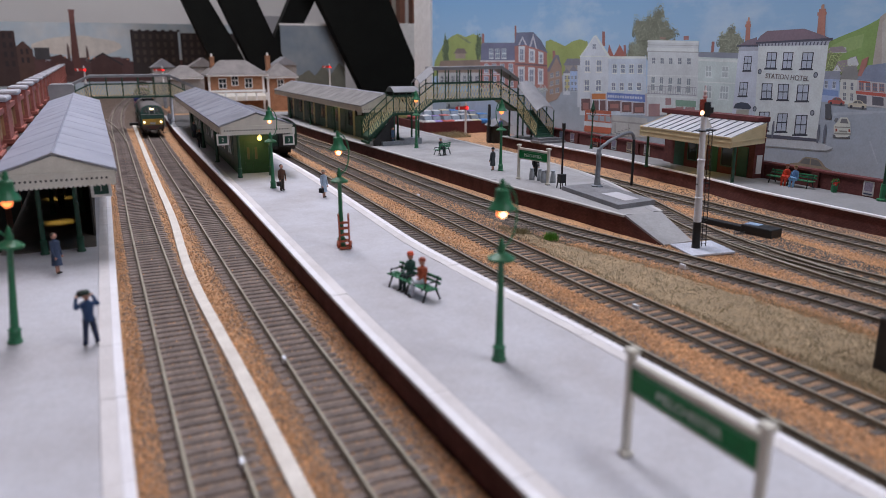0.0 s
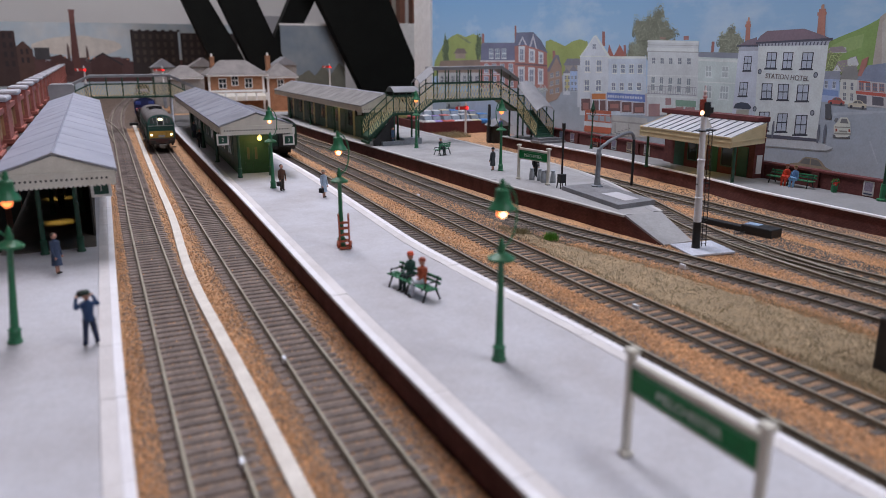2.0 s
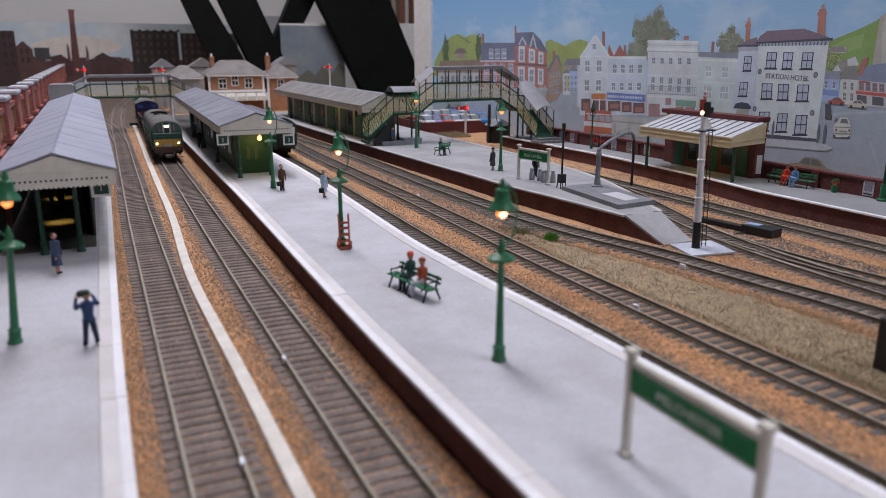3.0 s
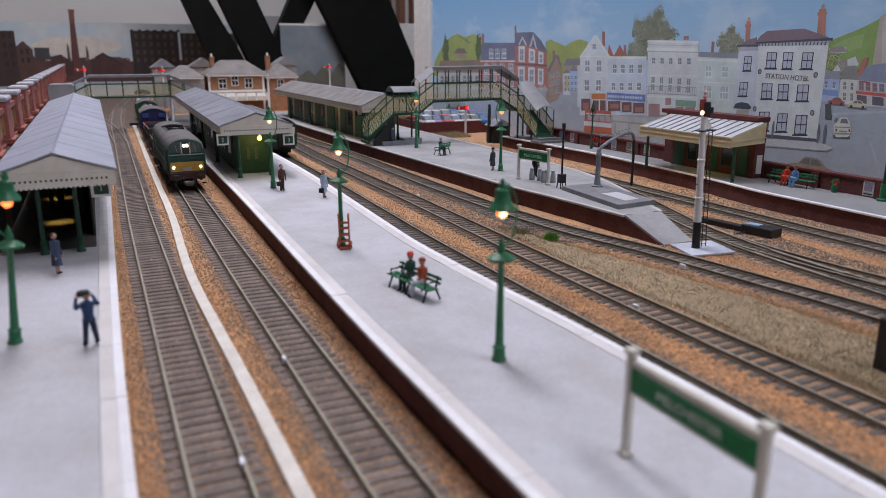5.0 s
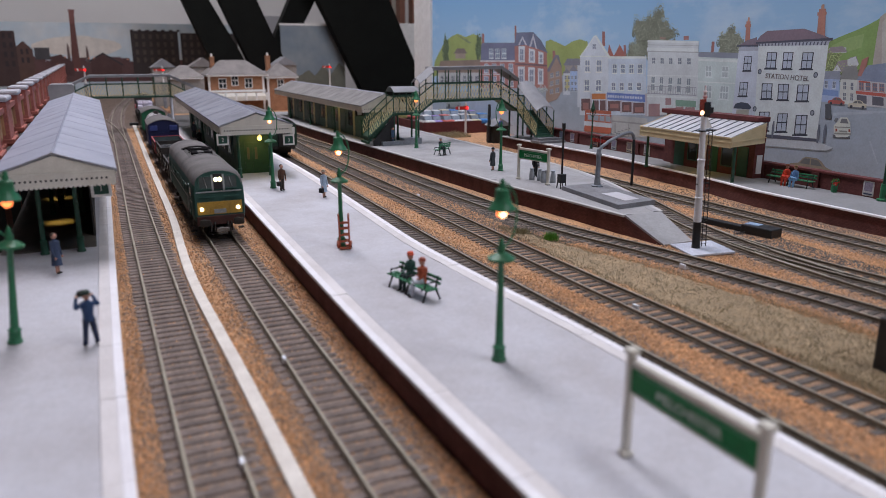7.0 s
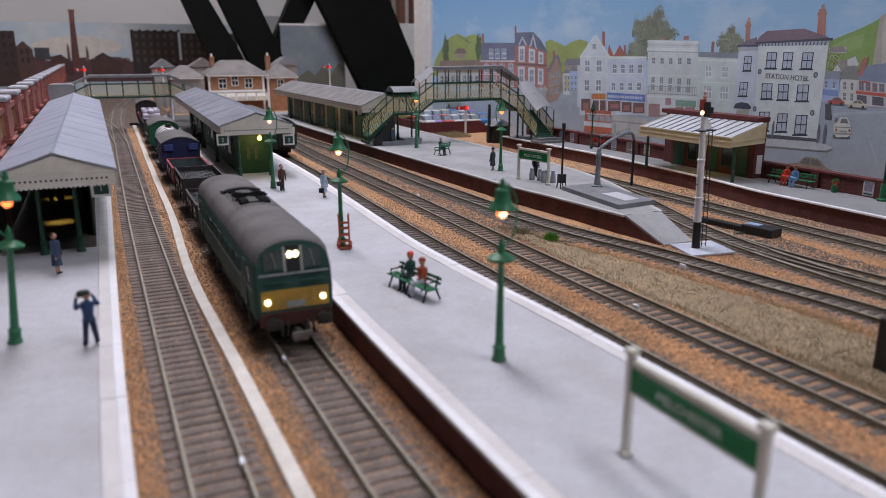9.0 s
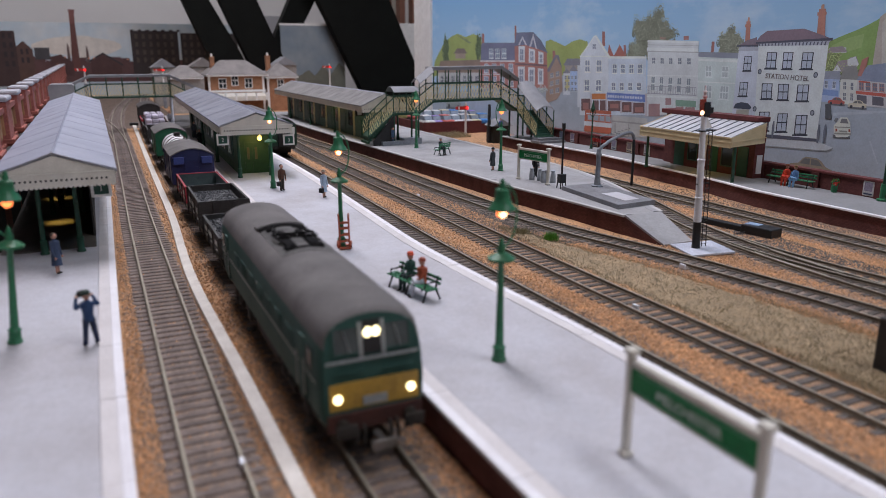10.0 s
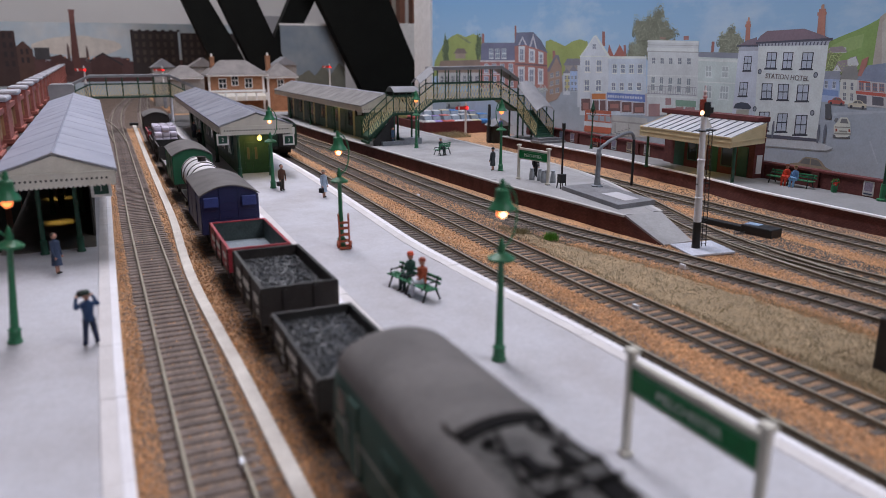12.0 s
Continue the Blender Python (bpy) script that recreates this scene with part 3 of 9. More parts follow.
# ---- the goods train ----
M.update({
    "loco_green": mat("loco_green", (0.034, 0.088, 0.074), (0.025, 0.066, 0.056), size=30, rough=0.6, bump=0.05, spread=0.12, spec=0.2),
    "loco_roof": mat("loco_roof_grey", (0.150, 0.140, 0.138), (0.107, 0.100, 0.099), size=24, rough=0.75, bump=0.08, spread=0.14, spec=0.25),
    # Pantograph black, used also for the painted shadow band on the roof.
    "panto_and_shadow": mat("panto_and_shadow_black", (0.010, 0.010, 0.011), (0.016, 0.015, 0.015), size=6, rough=0.95, bump=0.3, spec=0.05),
    "loco_yellow": mat("loco_warning_yellow", (0.46, 0.28, 0.045), (0.30, 0.185, 0.04), size=10, rough=0.5, bump=0.05),
    "loco_grey": mat("window_frame_grey", (0.30, 0.32, 0.32), (0.24, 0.26, 0.26), size=10, rough=0.45, bump=0.05),
    "buffer_red": mat("buffer_beam_red", (0.075, 0.025, 0.02), (0.045, 0.018, 0.016), size=6, rough=0.6, bump=0.1),
    "under": mat("underframe_black", (0.022, 0.020, 0.019), (0.035, 0.028, 0.024), size=8, rough=0.75, bump=0.2),
    "steel": mat("wheel_steel", (0.30, 0.29, 0.28), (0.2, 0.19, 0.18), size=8, rough=0.4, metal=0.8, bump=0.05),
    "wagon_grey": mat("wagon_dark_grey", (0.039, 0.038, 0.039), (0.027, 0.026, 0.026), size=12, rough=0.65, bump=0.15),
    "wagon_brown": mat("wagon_black_brown", (0.044, 0.038, 0.036), (0.027, 0.022, 0.022), size=12, rough=0.65, bump=0.15),
    "wagon_red": mat("wagon_red", (0.36, 0.035, 0.05), (0.26, 0.025, 0.04), size=12, rough=0.5, bump=0.1),
    "well_floor": mat("dark_roof_recess", (0.115, 0.11, 0.108), (0.06, 0.057, 0.056), size=9, rough=0.8, bump=0.2),
    # Paler than bare glass: a reflection is mixed into the cab window colour.
    "cab_glass": mat("cab_glass", (0.075, 0.09, 0.09), (0.055, 0.065, 0.065), size=9, rough=0.12, bump=0.0, spread=0.1, spec=0.5),
    "wagon_inside": mat("wagon_inside_green_grey", (0.06, 0.085, 0.085), (0.045, 0.06, 0.062), size=12, rough=0.7, bump=0.1),
    "wagon_floor": mat("wagon_floor_grey", (0.23, 0.27, 0.30), (0.18, 0.21, 0.24), size=12, rough=0.7, bump=0.1),
    "wagon_blue": mat("van_navy", (0.022, 0.030, 0.105), (0.016, 0.022, 0.078), size=14, rough=0.45, bump=0.06, spread=0.12),
    "van_light_blue": mat("van_lookout_blue", (0.045, 0.07, 0.26), (0.035, 0.055, 0.2), size=14, rough=0.45, bump=0.06),
    "van_green": mat("van_green", (0.02, 0.145, 0.075), (0.015, 0.10, 0.052), size=14, rough=0.45, bump=0.06),
    "tank_white": mat("tank_white", (0.74, 0.73, 0.75), (0.58, 0.56, 0.57), size=12, rough=0.4, bump=0.06, spread=0.08),
    "coal": mat("coal", (0.052, 0.056, 0.064), (0.030, 0.032, 0.036), size=4, rough=0.45, bump=0.4, spread=0.5),
    "sack": mat("lilac_white_bales", (0.62, 0.58, 0.68), (0.50, 0.46, 0.57), size=6, rough=0.8, bump=0.2),
    "coach_green": mat("coach_green", (0.014, 0.045, 0.028), (0.01, 0.032, 0.02), size=20, rough=0.4, bump=0.05),
    "bar_white": mat("white_lettering", (0.7, 0.7, 0.68), (0.6, 0.6, 0.58), size=5, rough=0.6, bump=0.05),
})
WHEEL_R = 7.0
AXLES = []


def wheelset(parent, y, r=WHEEL_R):
    sh = Shape()
    sh.tube((-12, 0, 0), (12, 0, 0), 1.0, n=8)
    for s in (-1, 1):
        sh.tube((s * 7.4, 0, 0), (s * 10.0, 0, 0), r, n=18, slot=1)
        sh.tube((s * 7.2, 0, 0), (s * 7.6, 0, 0), r + 0.7, n=18, slot=1)
        sh.tube((s * 9.9, 0, 0), (s * 10.15, 0, 0), r * 0.75, n=18)
        for k in range(4):
            a = k * math.pi / 4
            sh.tube((s * 10.15, -r * 0.74 * math.cos(a), -r * 0.74 * math.sin(a)), (s * 10.15, r * 0.74 * math.cos(a), r * 0.74 * math.sin(a)), 0.35, n=5)
    ob = part("wheelset", sh, [M["under"], M["steel"]], parent, "black spoked wheels on one axle", smooth=40)
    ob.matrix_basis = place(0, y, r)
    AXLES.append((ob, y, r))
    return ob


def buffers(th, y, out):
    for s in (-1, 1):
        sh = Shape().tube((s * 11.4, y, 14), (s * 11.4, y + out * 4.2, 14), 1.5, n=10)
        sh.tube((s * 11.4, y + out * 4.2, 14), (s * 11.4, y + out * 6.2, 14), 0.9, n=10)
        sh.tube((s * 11.4, y + out * 6.2, 14), (s * 11.4, y + out * 7.0, 14), 2.7, n=14)
        part("buffer", sh, M["under"], th, smooth=40)
    sh = Shape().box(-1.0, 1.0, min(y, y + out * 8), max(y, y + out * 8), 9, 10.2, cut=0.2).box(-4, 4, y + out * 8 - 0.6, y + out * 8 + 0.6, 8.6, 10.6, cut=0.2)
    part("coupling", sh, M["iron"], th, "steel hook-and-bar coupling")


def running_gear(th, length, wheelbase, r=WHEEL_R):
    """Solebars, axleguards, brake levers and wheels of a four-wheeled wagon whose front end is at y = 0."""
    sh = Shape()
    for s in (-1, 1):
        sh.box(s * 12.2 - 0.8, s * 12.2 + 0.8, 0.5, length - 0.5, 12.2, 15.4)
    sh.box(-13, 13, 0, 1.6, 12.2, 15.4).box(-13, 13, length - 1.6, length, 12.2, 15.4)
    part("underframe", sh, M["under"], th)
    for y in ((length - wheelbase) / 2, (length + wheelbase) / 2):
        wheelset(th, y, r)
        for s in (-1, 1):
            g = Shape().prism([(y - 4.2, 12.4), (y - 1.4, 5.4), (y + 1.4, 5.4), (y + 4.2, 12.4)], 0, s * 11.6 - 0.4, s * 11.6 + 0.4)
            g.box(s * 12.2 - 1.0, s * 12.2 + 1.0, y - 1.6, y + 1.6, 5.2, 8.6, cut=0.3)
            part("axleguard", g, M["under"], th)
    for s, e in ((1, 0.85), (-1, 0.15)):
        part("brake_lever", Shape().tube((s * 13.4, length * 0.5, 10.5), (s * 13.4, length * e, 8.0), 0.4, n=6), M["under"], th)
    buffers(th, 0, -1)
    buffers(th, length, 1)


def open_wagon(label, height, outer, inner, floor_mat, length=70.0, load=None, rim=None, planks=5, width=34.0, lettering=True):
    th = thing("open_wagon", label, "goods wagon", group="goods train")
    running_gear(th, length, 40)
    w, t, z0 = width / 2, 1.3, 15.4
    part("floor", Shape().box(-w + t, w - t, t, length - t, z0, z0 + 1.2), M[floor_mat], th)
    ph = height / planks
    for s, nm in ((-1, "side"), (1, "side")):
        for k in range(planks):
            part("plank", Shape().box(s * w - (t if s > 0 else 0), s * w + (t if s < 0 else 0), 0, length, z0 + k * ph, z0 + (k + 1) * ph - 0.18), [M[outer]], th)
        part("side_lining", Shape().box(s * (w - t) - 0.15, s * (w - t) + 0.15, t, length - t, z0 + 0.5, z0 + height - 0.25), M[inner], th)
        for y in (1.0, length * 0.36, length * 0.64, length - 1.0):
            part("iron_strap", Shape().box(min(s * (w - 0.05), s * (w + 0.55)), max(s * (w - 0.05), s * (w + 0.55)), y - 0.8, y + 0.8, z0 - 3, z0 + height - 0.3), M["under"], th)
        if lettering:
            bars = Shape()
            for y, l in ((length * 0.12, 9), (length * 0.42, 15), (length * 0.72, 11)):
                x = s * (w + 0.08)
                bars.box(x - 0.06, x + 0.06, y, y + l, z0 + height * 0.42, z0 + height * 0.66)
                bars.box(x - 0.06, x + 0.06, y, y + l * 0.5, z0 + height * 0.16, z0 + height * 0.26)
            part("lettering", bars, M["bar_white"], th, "faded white lettering bars")
    for y0, y1 in ((0, t), (length - t, length)):
        e = Shape().box(-w + t, w - t, y0 + 0.02, y1 - 0.02, z0, z0 + height - 0.2)
        for x in (-w * 0.4, w * 0.4):
            e.box(x - 0.9, x + 0.9, y0 - (0.7 if y0 == 0 else 0), y1 + (0.7 if y0 else 0), z0 - 2, z0 + height - 0.8)
        part("end", e, [M[outer]], th)
        q = (t + 0.05, t + 0.3) if y0 == 0 else (length - t - 0.3, length - t - 0.05)
        part("end_lining", Shape().box(-w + t, w - t, q[0], q[1], z0 + 0.5, z0 + height - 0.3), M[inner], th)
    zt = z0 + height
    rims = Shape()
    rims.box(-w - 0.1, -w + t + 0.1, -0.1, length + 0.1, zt - 0.15, zt + 0.4).box(w - t - 0.1, w + 0.1, -0.1, length + 0.1, zt - 0.15, zt + 0.4)
    rims.box(-w + t + 0.1, w - t - 0.1, -0.1, t + 0.1, zt - 0.15, zt + 0.4).box(-w + t + 0.1, w - t - 0.1, length - t - 0.1, length + 0.1, zt - 0.15, zt + 0.4)
    part("capping", rims, M[rim or outer], th)
    if load == "coal":
        rng = random.Random(int(height * 10))
        heap = Shape()
        nx, ny = 14, 28
        v = []
        for j in range(ny + 1):
            for i in range(nx + 1):
                x, y = -w + t + 0.3 + (2 * w - 2 * t - 0.6) * i / nx, t + 0.3 + (length - 2 * t - 0.6) * j / ny
                d = min(i, nx - i, j, ny - j)
                v.append((x, y, z0 + height * 0.62 + min(d, 4) * 0.55 + rng.uniform(-0.7, 0.7)))
        heap.add(v, [(j * (nx + 1) + i, j * (nx + 1) + i + 1, (j + 1) * (nx + 1) + i + 1, (j + 1) * (nx + 1) + i) for j in range(ny) for i in range(nx)])
        for k in range(750):
            x, y = rng.uniform(-w + 2.4, w - 2.4), rng.uniform(2.5, length - 2.5)
            d = min(w - abs(x), y, length - y)
            r = rng.uniform(0.4, 0.95)
            heap.ball(x, y, z0 + height * 0.64 + min(d * 0.33, 2.2), r, r * rng.uniform(0.6, 1), r * rng.uniform(0.6, 1), n=5, m=3)
        part("coal_load", heap, M["coal"], th, "heaped lumps of black coal")
    if load == "sacks":
        for j in range(5):
            for i in range(3):
                for k in range(3):
                    if k == 2 and (j in (0,) and i != 1):
                        continue
                    x, y = -9 + i * 9, 8 + j * 13.5
                    part("bale", Shape().rounded(x - 4.3, x + 4.3, y - 6.4, y + 6.4, z0 + height - 3 + k * 6.2, z0 + height + 3 + k * 6.2, 1.4), M["sack"], th, smooth=60)
        ropes = Shape()
        for y in (16, 34, 52):
            ropes.path([(-15.5, y, z0 + height), (-12.6, y, z0 + height + 15.6), (12.6, y + 3, z0 + height + 15.6), (15.5, y + 3, z0 + height)], 0.35, 5)
        part("rope", ropes, M["under"], th, "dark rope over the bales")
    return th


def arc_roof(half, rise, n=12):
    """Points of a curved roof's section from -half to half."""
    return [(-half + 2 * half * i / n, rise * (1 - (2 * i / n - 1) ** 2)) for i in range(n + 1)]


def van(label, body, roof, length=76.0, width=34.0, height=25.0, rise=6.0, lookouts=None, ribs=True, name="goods_van"):
    th = thing(name, label, "goods wagon", group="goods train")
    running_gear(th, length, 42)
    w, z0 = width / 2, 15.2
    ze = z0 + height
    sec = [(-w, z0), (w, z0), (w, ze)] + [(x, ze + z) for x, z in reversed(arc_roof(w, rise))][1:]
    part("body", Shape().prism(sec, 1, 0, length), M[body], th)
    rp = arc_roof(w + 0.9, rise + 0.3)
    shell_pts = [(x, ze + z + 0.75) for x, z in rp] + [(x * 0.995, ze + z + 0.02) for x, z in reversed(rp)]
    part("roof", Shape().prism(shell_pts, 1, -1.3, length + 1.3), M[roof], th, smooth=40)
    vents = Shape()
    for y in (length * 0.25, length * 0.75):
        vents.lathe(0, y, [(1.6, ze + rise), (1.6, ze + rise + 2.4), (2.1, ze + rise + 2.6), (0.6, ze + rise + 3.2)], 10)
    for s in (-1, 1):
        if ribs:
            for y in (1.2, length * 0.33, length * 0.67, length - 1.2):
                part("side_rib", Shape().box(min(s * w, s * (w + 0.5)), max(s * w, s * (w + 0.5)), y - 0.9, y + 0.9, z0, ze - 0.4), M[body], th)
            part("side_door", Shape().box(min(s * w, s * (w + 0.35)), max(s * w, s * (w + 0.35)), length * 0.345, length * 0.655, z0 + 1, ze - 1.5), M[body], th)
    for y, d in ((0, -1), (length, 1)):
        for x in (-w + 1, -w * 0.33, w * 0.33, w - 1):
            part("end_rib", Shape().box(x - 0.7, x + 0.7, min(y, y + d * 0.55), max(y, y + d * 0.55), z0, ze + rise * (1 - (x / w) ** 2) - 0.8), M[body], th)
        for k in range(1, 5):
            z = z0 + height * k / 5
            part("end_strip", Shape().box(-w + 1.7, w - 1.7, min(y, y + d * 0.2), max(y, y + d * 0.2), z - 0.18, z + 0.18), M[body], th)
        if lookouts:
            for x in (-w + 6.2, w - 6.2):
                part("lookout_panel", Shape().rounded(x - 4.6, x + 4.6, min(y + d * 0.5, y + d * 2.6), max(y + d * 0.5, y + d * 2.6), ze - 7.0, ze - 0.6, 0.4), M[lookouts], th, "brighter blue lookout panel")
    return th


def tank_wagon(label, tank, length=72.0):
    th = thing("tank_wagon", label, "goods wagon", group="goods train")
    running_gear(th, length, 42)
    r, zc = 14.0, 31.0
    sh = Shape()
    ring = [(3.0, 0.35), (3.4, 0.75), (4.6, 0.93), (6.5, 1.0), (length - 6.5, 1.0), (length - 4.6, 0.93), (length - 3.4, 0.75), (length - 3.0, 0.35)]
    n = 22
    v, f = [], []
    for y, k in ring:
        v += [(r * k * math.cos(2 * math.pi * i / n), y, zc + r * k * math.sin(2 * math.pi * i / n)) for i in range(n)]
    for q in range(len(ring) - 1):
        f += [(q * n + i, q * n + (i + 1) % n, (q + 1) * n + (i + 1) % n, (q + 1) * n + i) for i in range(n)]
    f += [tuple(range(n)), tuple(range((len(ring) - 1) * n, len(ring) * n))]
    sh.add(v, f)
    part("barrel", sh, M[tank], th, smooth=35)
    for y in (12, length / 2 - 11, length / 2 + 11, length - 12):
        b = Shape()
        for i in range(n):
            a, c = 2 * math.pi * i / n, 2 * math.pi * (i + 1) / n
            b.tube(((r + 0.2) * math.cos(a), y, zc + (r + 0.2) * math.sin(a)), ((r + 0.2) * math.cos(c), y, zc + (r + 0.2) * math.sin(c)), 0.45, n=5)
        part("strap", b, M["under"], th)
    part("filler_cap", Shape().lathe(0, length / 2, [(3.2, zc + r - 0.5), (3.2, zc + r + 2.6), (3.7, zc + r + 2.8), (3.5, zc + r + 3.6), (0.5, zc + r + 4.2)], 14), M["under"], th, smooth=40)
    part("cradle", Shape().box(-10, 10, 6, 10, 15, 21).box(-10, 10, length - 10, length - 6, 15, 21), M["under"], th)
    part("wagon_deck", Shape().box(-15, 15, 0, length, 15.0, 16.2), M["under"], th)
    return th


def flat_wagon(label, length=62.0):
    th = thing("flat_wagon", label, "goods wagon", group="goods train")
    running_gear(th, length, 36)
    for k in range(10):
        part("plank", Shape().box(-16, 16, k * length / 10 + 0.15, (k + 1) * length / 10 - 0.15, 15.4, 17.0), M["floor_plank"], th)
    part("side_rail", Shape().box(-16.6, -15.8, 0, length, 14.6, 19).box(15.8, 16.6, 0, length, 14.6, 19), M["wagon_grey"], th)
    return th


M["floor_plank"] = mat("grey_planks", (0.30, 0.29, 0.30), (0.22, 0.21, 0.22), size=10, rough=0.8, bump=0.2, per_piece=0.15)


def locomotive():
    """A boxy electric locomotive; y = 0 is its front face and it trails towards +y."""
    th = thing("locomotive", "dark green electric locomotive with grey roof and lit headlamps", "locomotive", group="goods train")
    L, w = 199.0, 18.2
    def section(half, low, top, sh_):
        """Side, shoulder and roof of one slice."""
        p = [(-half * 0.95, low), (-half * 0.985, low + 4), (-half, low + 13), (-half * 0.99, 36.0 - (51.5 - top) * 0.5), (-half * 0.955, 40.5 - (51.5 - top) * 0.6)]
        r = []
        for i in range(1, 12):
            a = math.pi * (1 - i / 12)
            r.append((half * 0.955 * math.cos(a) * (1.0 if abs(math.cos(a)) < 0.9 else 0.995), 40.5 - (51.5 - top) * 0.6 + (top - 40.5 + (51.5 - top) * 0.6) * math.sin(a) ** 0.8))
        return p + r + [(-x, z) for x, z in reversed(p)]
    slices = [(0.0, 0.92, 49.2), (0.7, 0.955, 50.2), (2.4, 0.985, 51.2), (5.5, 1.0, 51.8), (10, 1.0, 52.0), (L - 10, 1.0, 52.0), (L - 5.5, 1.0, 51.8), (L - 2.4, 0.985, 51.2), (L - 0.7, 0.955, 50.2), (L, 0.92, 49.2)]
    def rake(y, z):
        lean = max(0.0, z - 27.0) * 0.17
        return y + lean if y < L / 2 else y - lean
    v, f, s = [], [], []
    n = 21
    for y, k, top in slices:
        v += [(x, rake(y, z) if (y < 8 or y > L - 8) else y, z) for x, z in section(w * k, 14.0, top, 0)]
    body = Shape()
    for q in range(len(slices) - 1):
        for i in range(n - 1):
            body.s.append(1 if 4 <= i <= 15 else 0)
            f.append((q * n + i, q * n + i + 1, (q + 1) * n + i + 1, (q + 1) * n + i))
        f.append((q * n + n - 1, q * n, (q + 1) * n, (q + 1) * n + n - 1))
        body.s.append(0)
    f += [tuple(range(n)), tuple(range(len(v) - n, len(v)))]
    body.s += [0, 0]
    body.v, body.f = [tuple(p) for p in v], f
    part("body", body, [M["loco_green"], M["loco_roof"]], th, "dark green body with a grey curved roof", smooth=35)
    for end, y0, d in (("front", 0.0, -1), ("rear", L, 1)):
        def face(x0, x1, z0, z1, out, sh, slot=0, thick=0.8):
            """A panel lying on the cab's raked end."""
            def yy(z, o):
                return y0 + d * o - d * max(0.0, z - 27.0) * 0.17
            vv = [(x0, yy(z0, out), z0), (x1, yy(z0, out), z0), (x1, yy(z1, out), z1), (x0, yy(z1, out), z1),
                  (x0, yy(z0, out - thick), z0), (x1, yy(z0, out - thick), z0), (x1, yy(z1, out - thick), z1), (x0, yy(z1, out - thick), z1)]
            return sh.add(vv, [(0, 1, 2, 3), (7, 6, 5, 4), (0, 4, 5, 1), (1, 5, 6, 2), (2, 6, 7, 3), (3, 7, 4, 0)], slot)
        part("warning_panel", face(-15.4, 15.4, 18.6, 27.6, 0.25, Shape()), M["loco_yellow"], th, "yellow warning panel")
        for a, b in ((-12.8, -4.6), (4.6, 12.8)):
            win = part("cab_window", face(a, b, 37.2, 45.2, 0.3, Shape()), M["cab_glass"], th, "cab windscreen with a pale reflection in its colour")
            fr = Shape()
            face(a - 0.5, b + 0.5, 36.5, 37.2, 0.55, fr)
            face(a - 0.5, b + 0.5, 45.2, 45.7, 0.55, fr)
            face(a - 0.7, a, 37.2, 45.2, 0.55, fr)
            face(b, b + 0.7, 37.2, 45.2, 0.55, fr)
            part("window_frame", fr, M["loco_green"], win)
            wip = Shape().path([(b * 0.6 + a * 0.4, y0 + d * 0.9 - d * 1.8, 37.4), (a * 0.6 + b * 0.4, y0 + d * 0.9 - d * 3.0, 44.6)], 0.18, 5)
            part("wiper", wip, M["loco_grey"], win)
        pil = Shape()
        face(-4.5, -3.2, 35.4, 46.6, 0.6, pil)
        face(3.2, 4.5, 35.4, 46.6, 0.6, pil)
        part("window_pillar", pil, M["loco_grey"], th, "pale grey pillars beside the route box")
        part("route_box", face(-3.2, 3.2, 36.4, 47.0, 0.5, Shape()), M["black"], th)
        code = Shape()
        face(-2.9, -0.2, 41.0, 45.6, 0.7, code)
        face(0.2, 2.9, 41.0, 45.6, 0.7, code)
        if d < 0:
            part("route_lamp", Shape().ball(-1.4, y0 + 1.9, 43.2, 1.45, 1.7, 0.7).ball(1.4, y0 + 1.9, 43.2, 1.45, 1.7, 0.7), M["lamp_white"], th, "glowing route indicator blinds", smooth=60)
        else:
            part("route_blind", code, M["white_paint"], th)
        trim = Shape()
        face(-15.8, 15.8, 34.2, 35.0, 0.4, trim)
        part("waist_trim", trim, M["loco_grey"], th)
        hand = Shape()
        face(-13.5, -3.0, 30.8, 31.3, 0.9, hand)
        face(3.0, 13.5, 30.8, 31.3, 0.9, hand)
        part("handrail", hand, M["loco_green"], th)
        part("number_plate", face(-4.2, 4.2, 19.2, 22.2, 0.6, Shape()), M["loco_grey"], th, "small plain panel on the cab end")
        for x in (-12.6, 12.6):
            if d < 0:
                part("headlamp", Shape().tube((x, 0.6, 22.6), (x, -1.0, 22.6), 1.6, 1.35, n=14).ball(x, -0.9, 22.6, 1.25, 1.25, 0.7), M["lamp_white"], th, "lit round headlamp", smooth=40)
            else:
                part("tail_lamp", Shape().tube((x, L - 0.6, 20.8), (x, L + 0.8, 20.8), 1.6, n=12), M["black"], th, smooth=40)
        beam = Shape().rounded(-16.4, 16.4, min(y0, y0 + d * 0.9), max(y0, y0 + d * 0.9), 11.0, 17.6, 0.5)
        part("buffer_beam", beam, M["buffer_red"], th, "grimy dark red buffer beam")
        for s2 in (-1, 1):
            b = Shape().tube((s2 * 11.6, y0, 13.6), (s2 * 11.6, y0 + d * 3.6, 13.6), 2.2, n=12).tube((s2 * 11.6, y0 + d * 3.6, 13.6), (s2 * 11.6, y0 + d * 5.2, 13.6), 1.4, n=12).rounded(s2 * 11.6 - 3.6, s2 * 11.6 + 3.6, y0 + d * 5.8 - 0.6, y0 + d * 5.8 + 0.6, 11.2, 16.0, 0.5)
            part("buffer", b, M["under"], th, smooth=40)
        hoses = Shape()
        for x in (-7, -4.5, 4.5, 7):
            hoses.path([(x, y0 + d * 0.9, 13), (x, y0 + d * 2.6, 11), (x * 1.05, y0 + d * 2.4, 6.5)], 0.55, 6)
        part("brake_hose", hoses, M["under"], th)
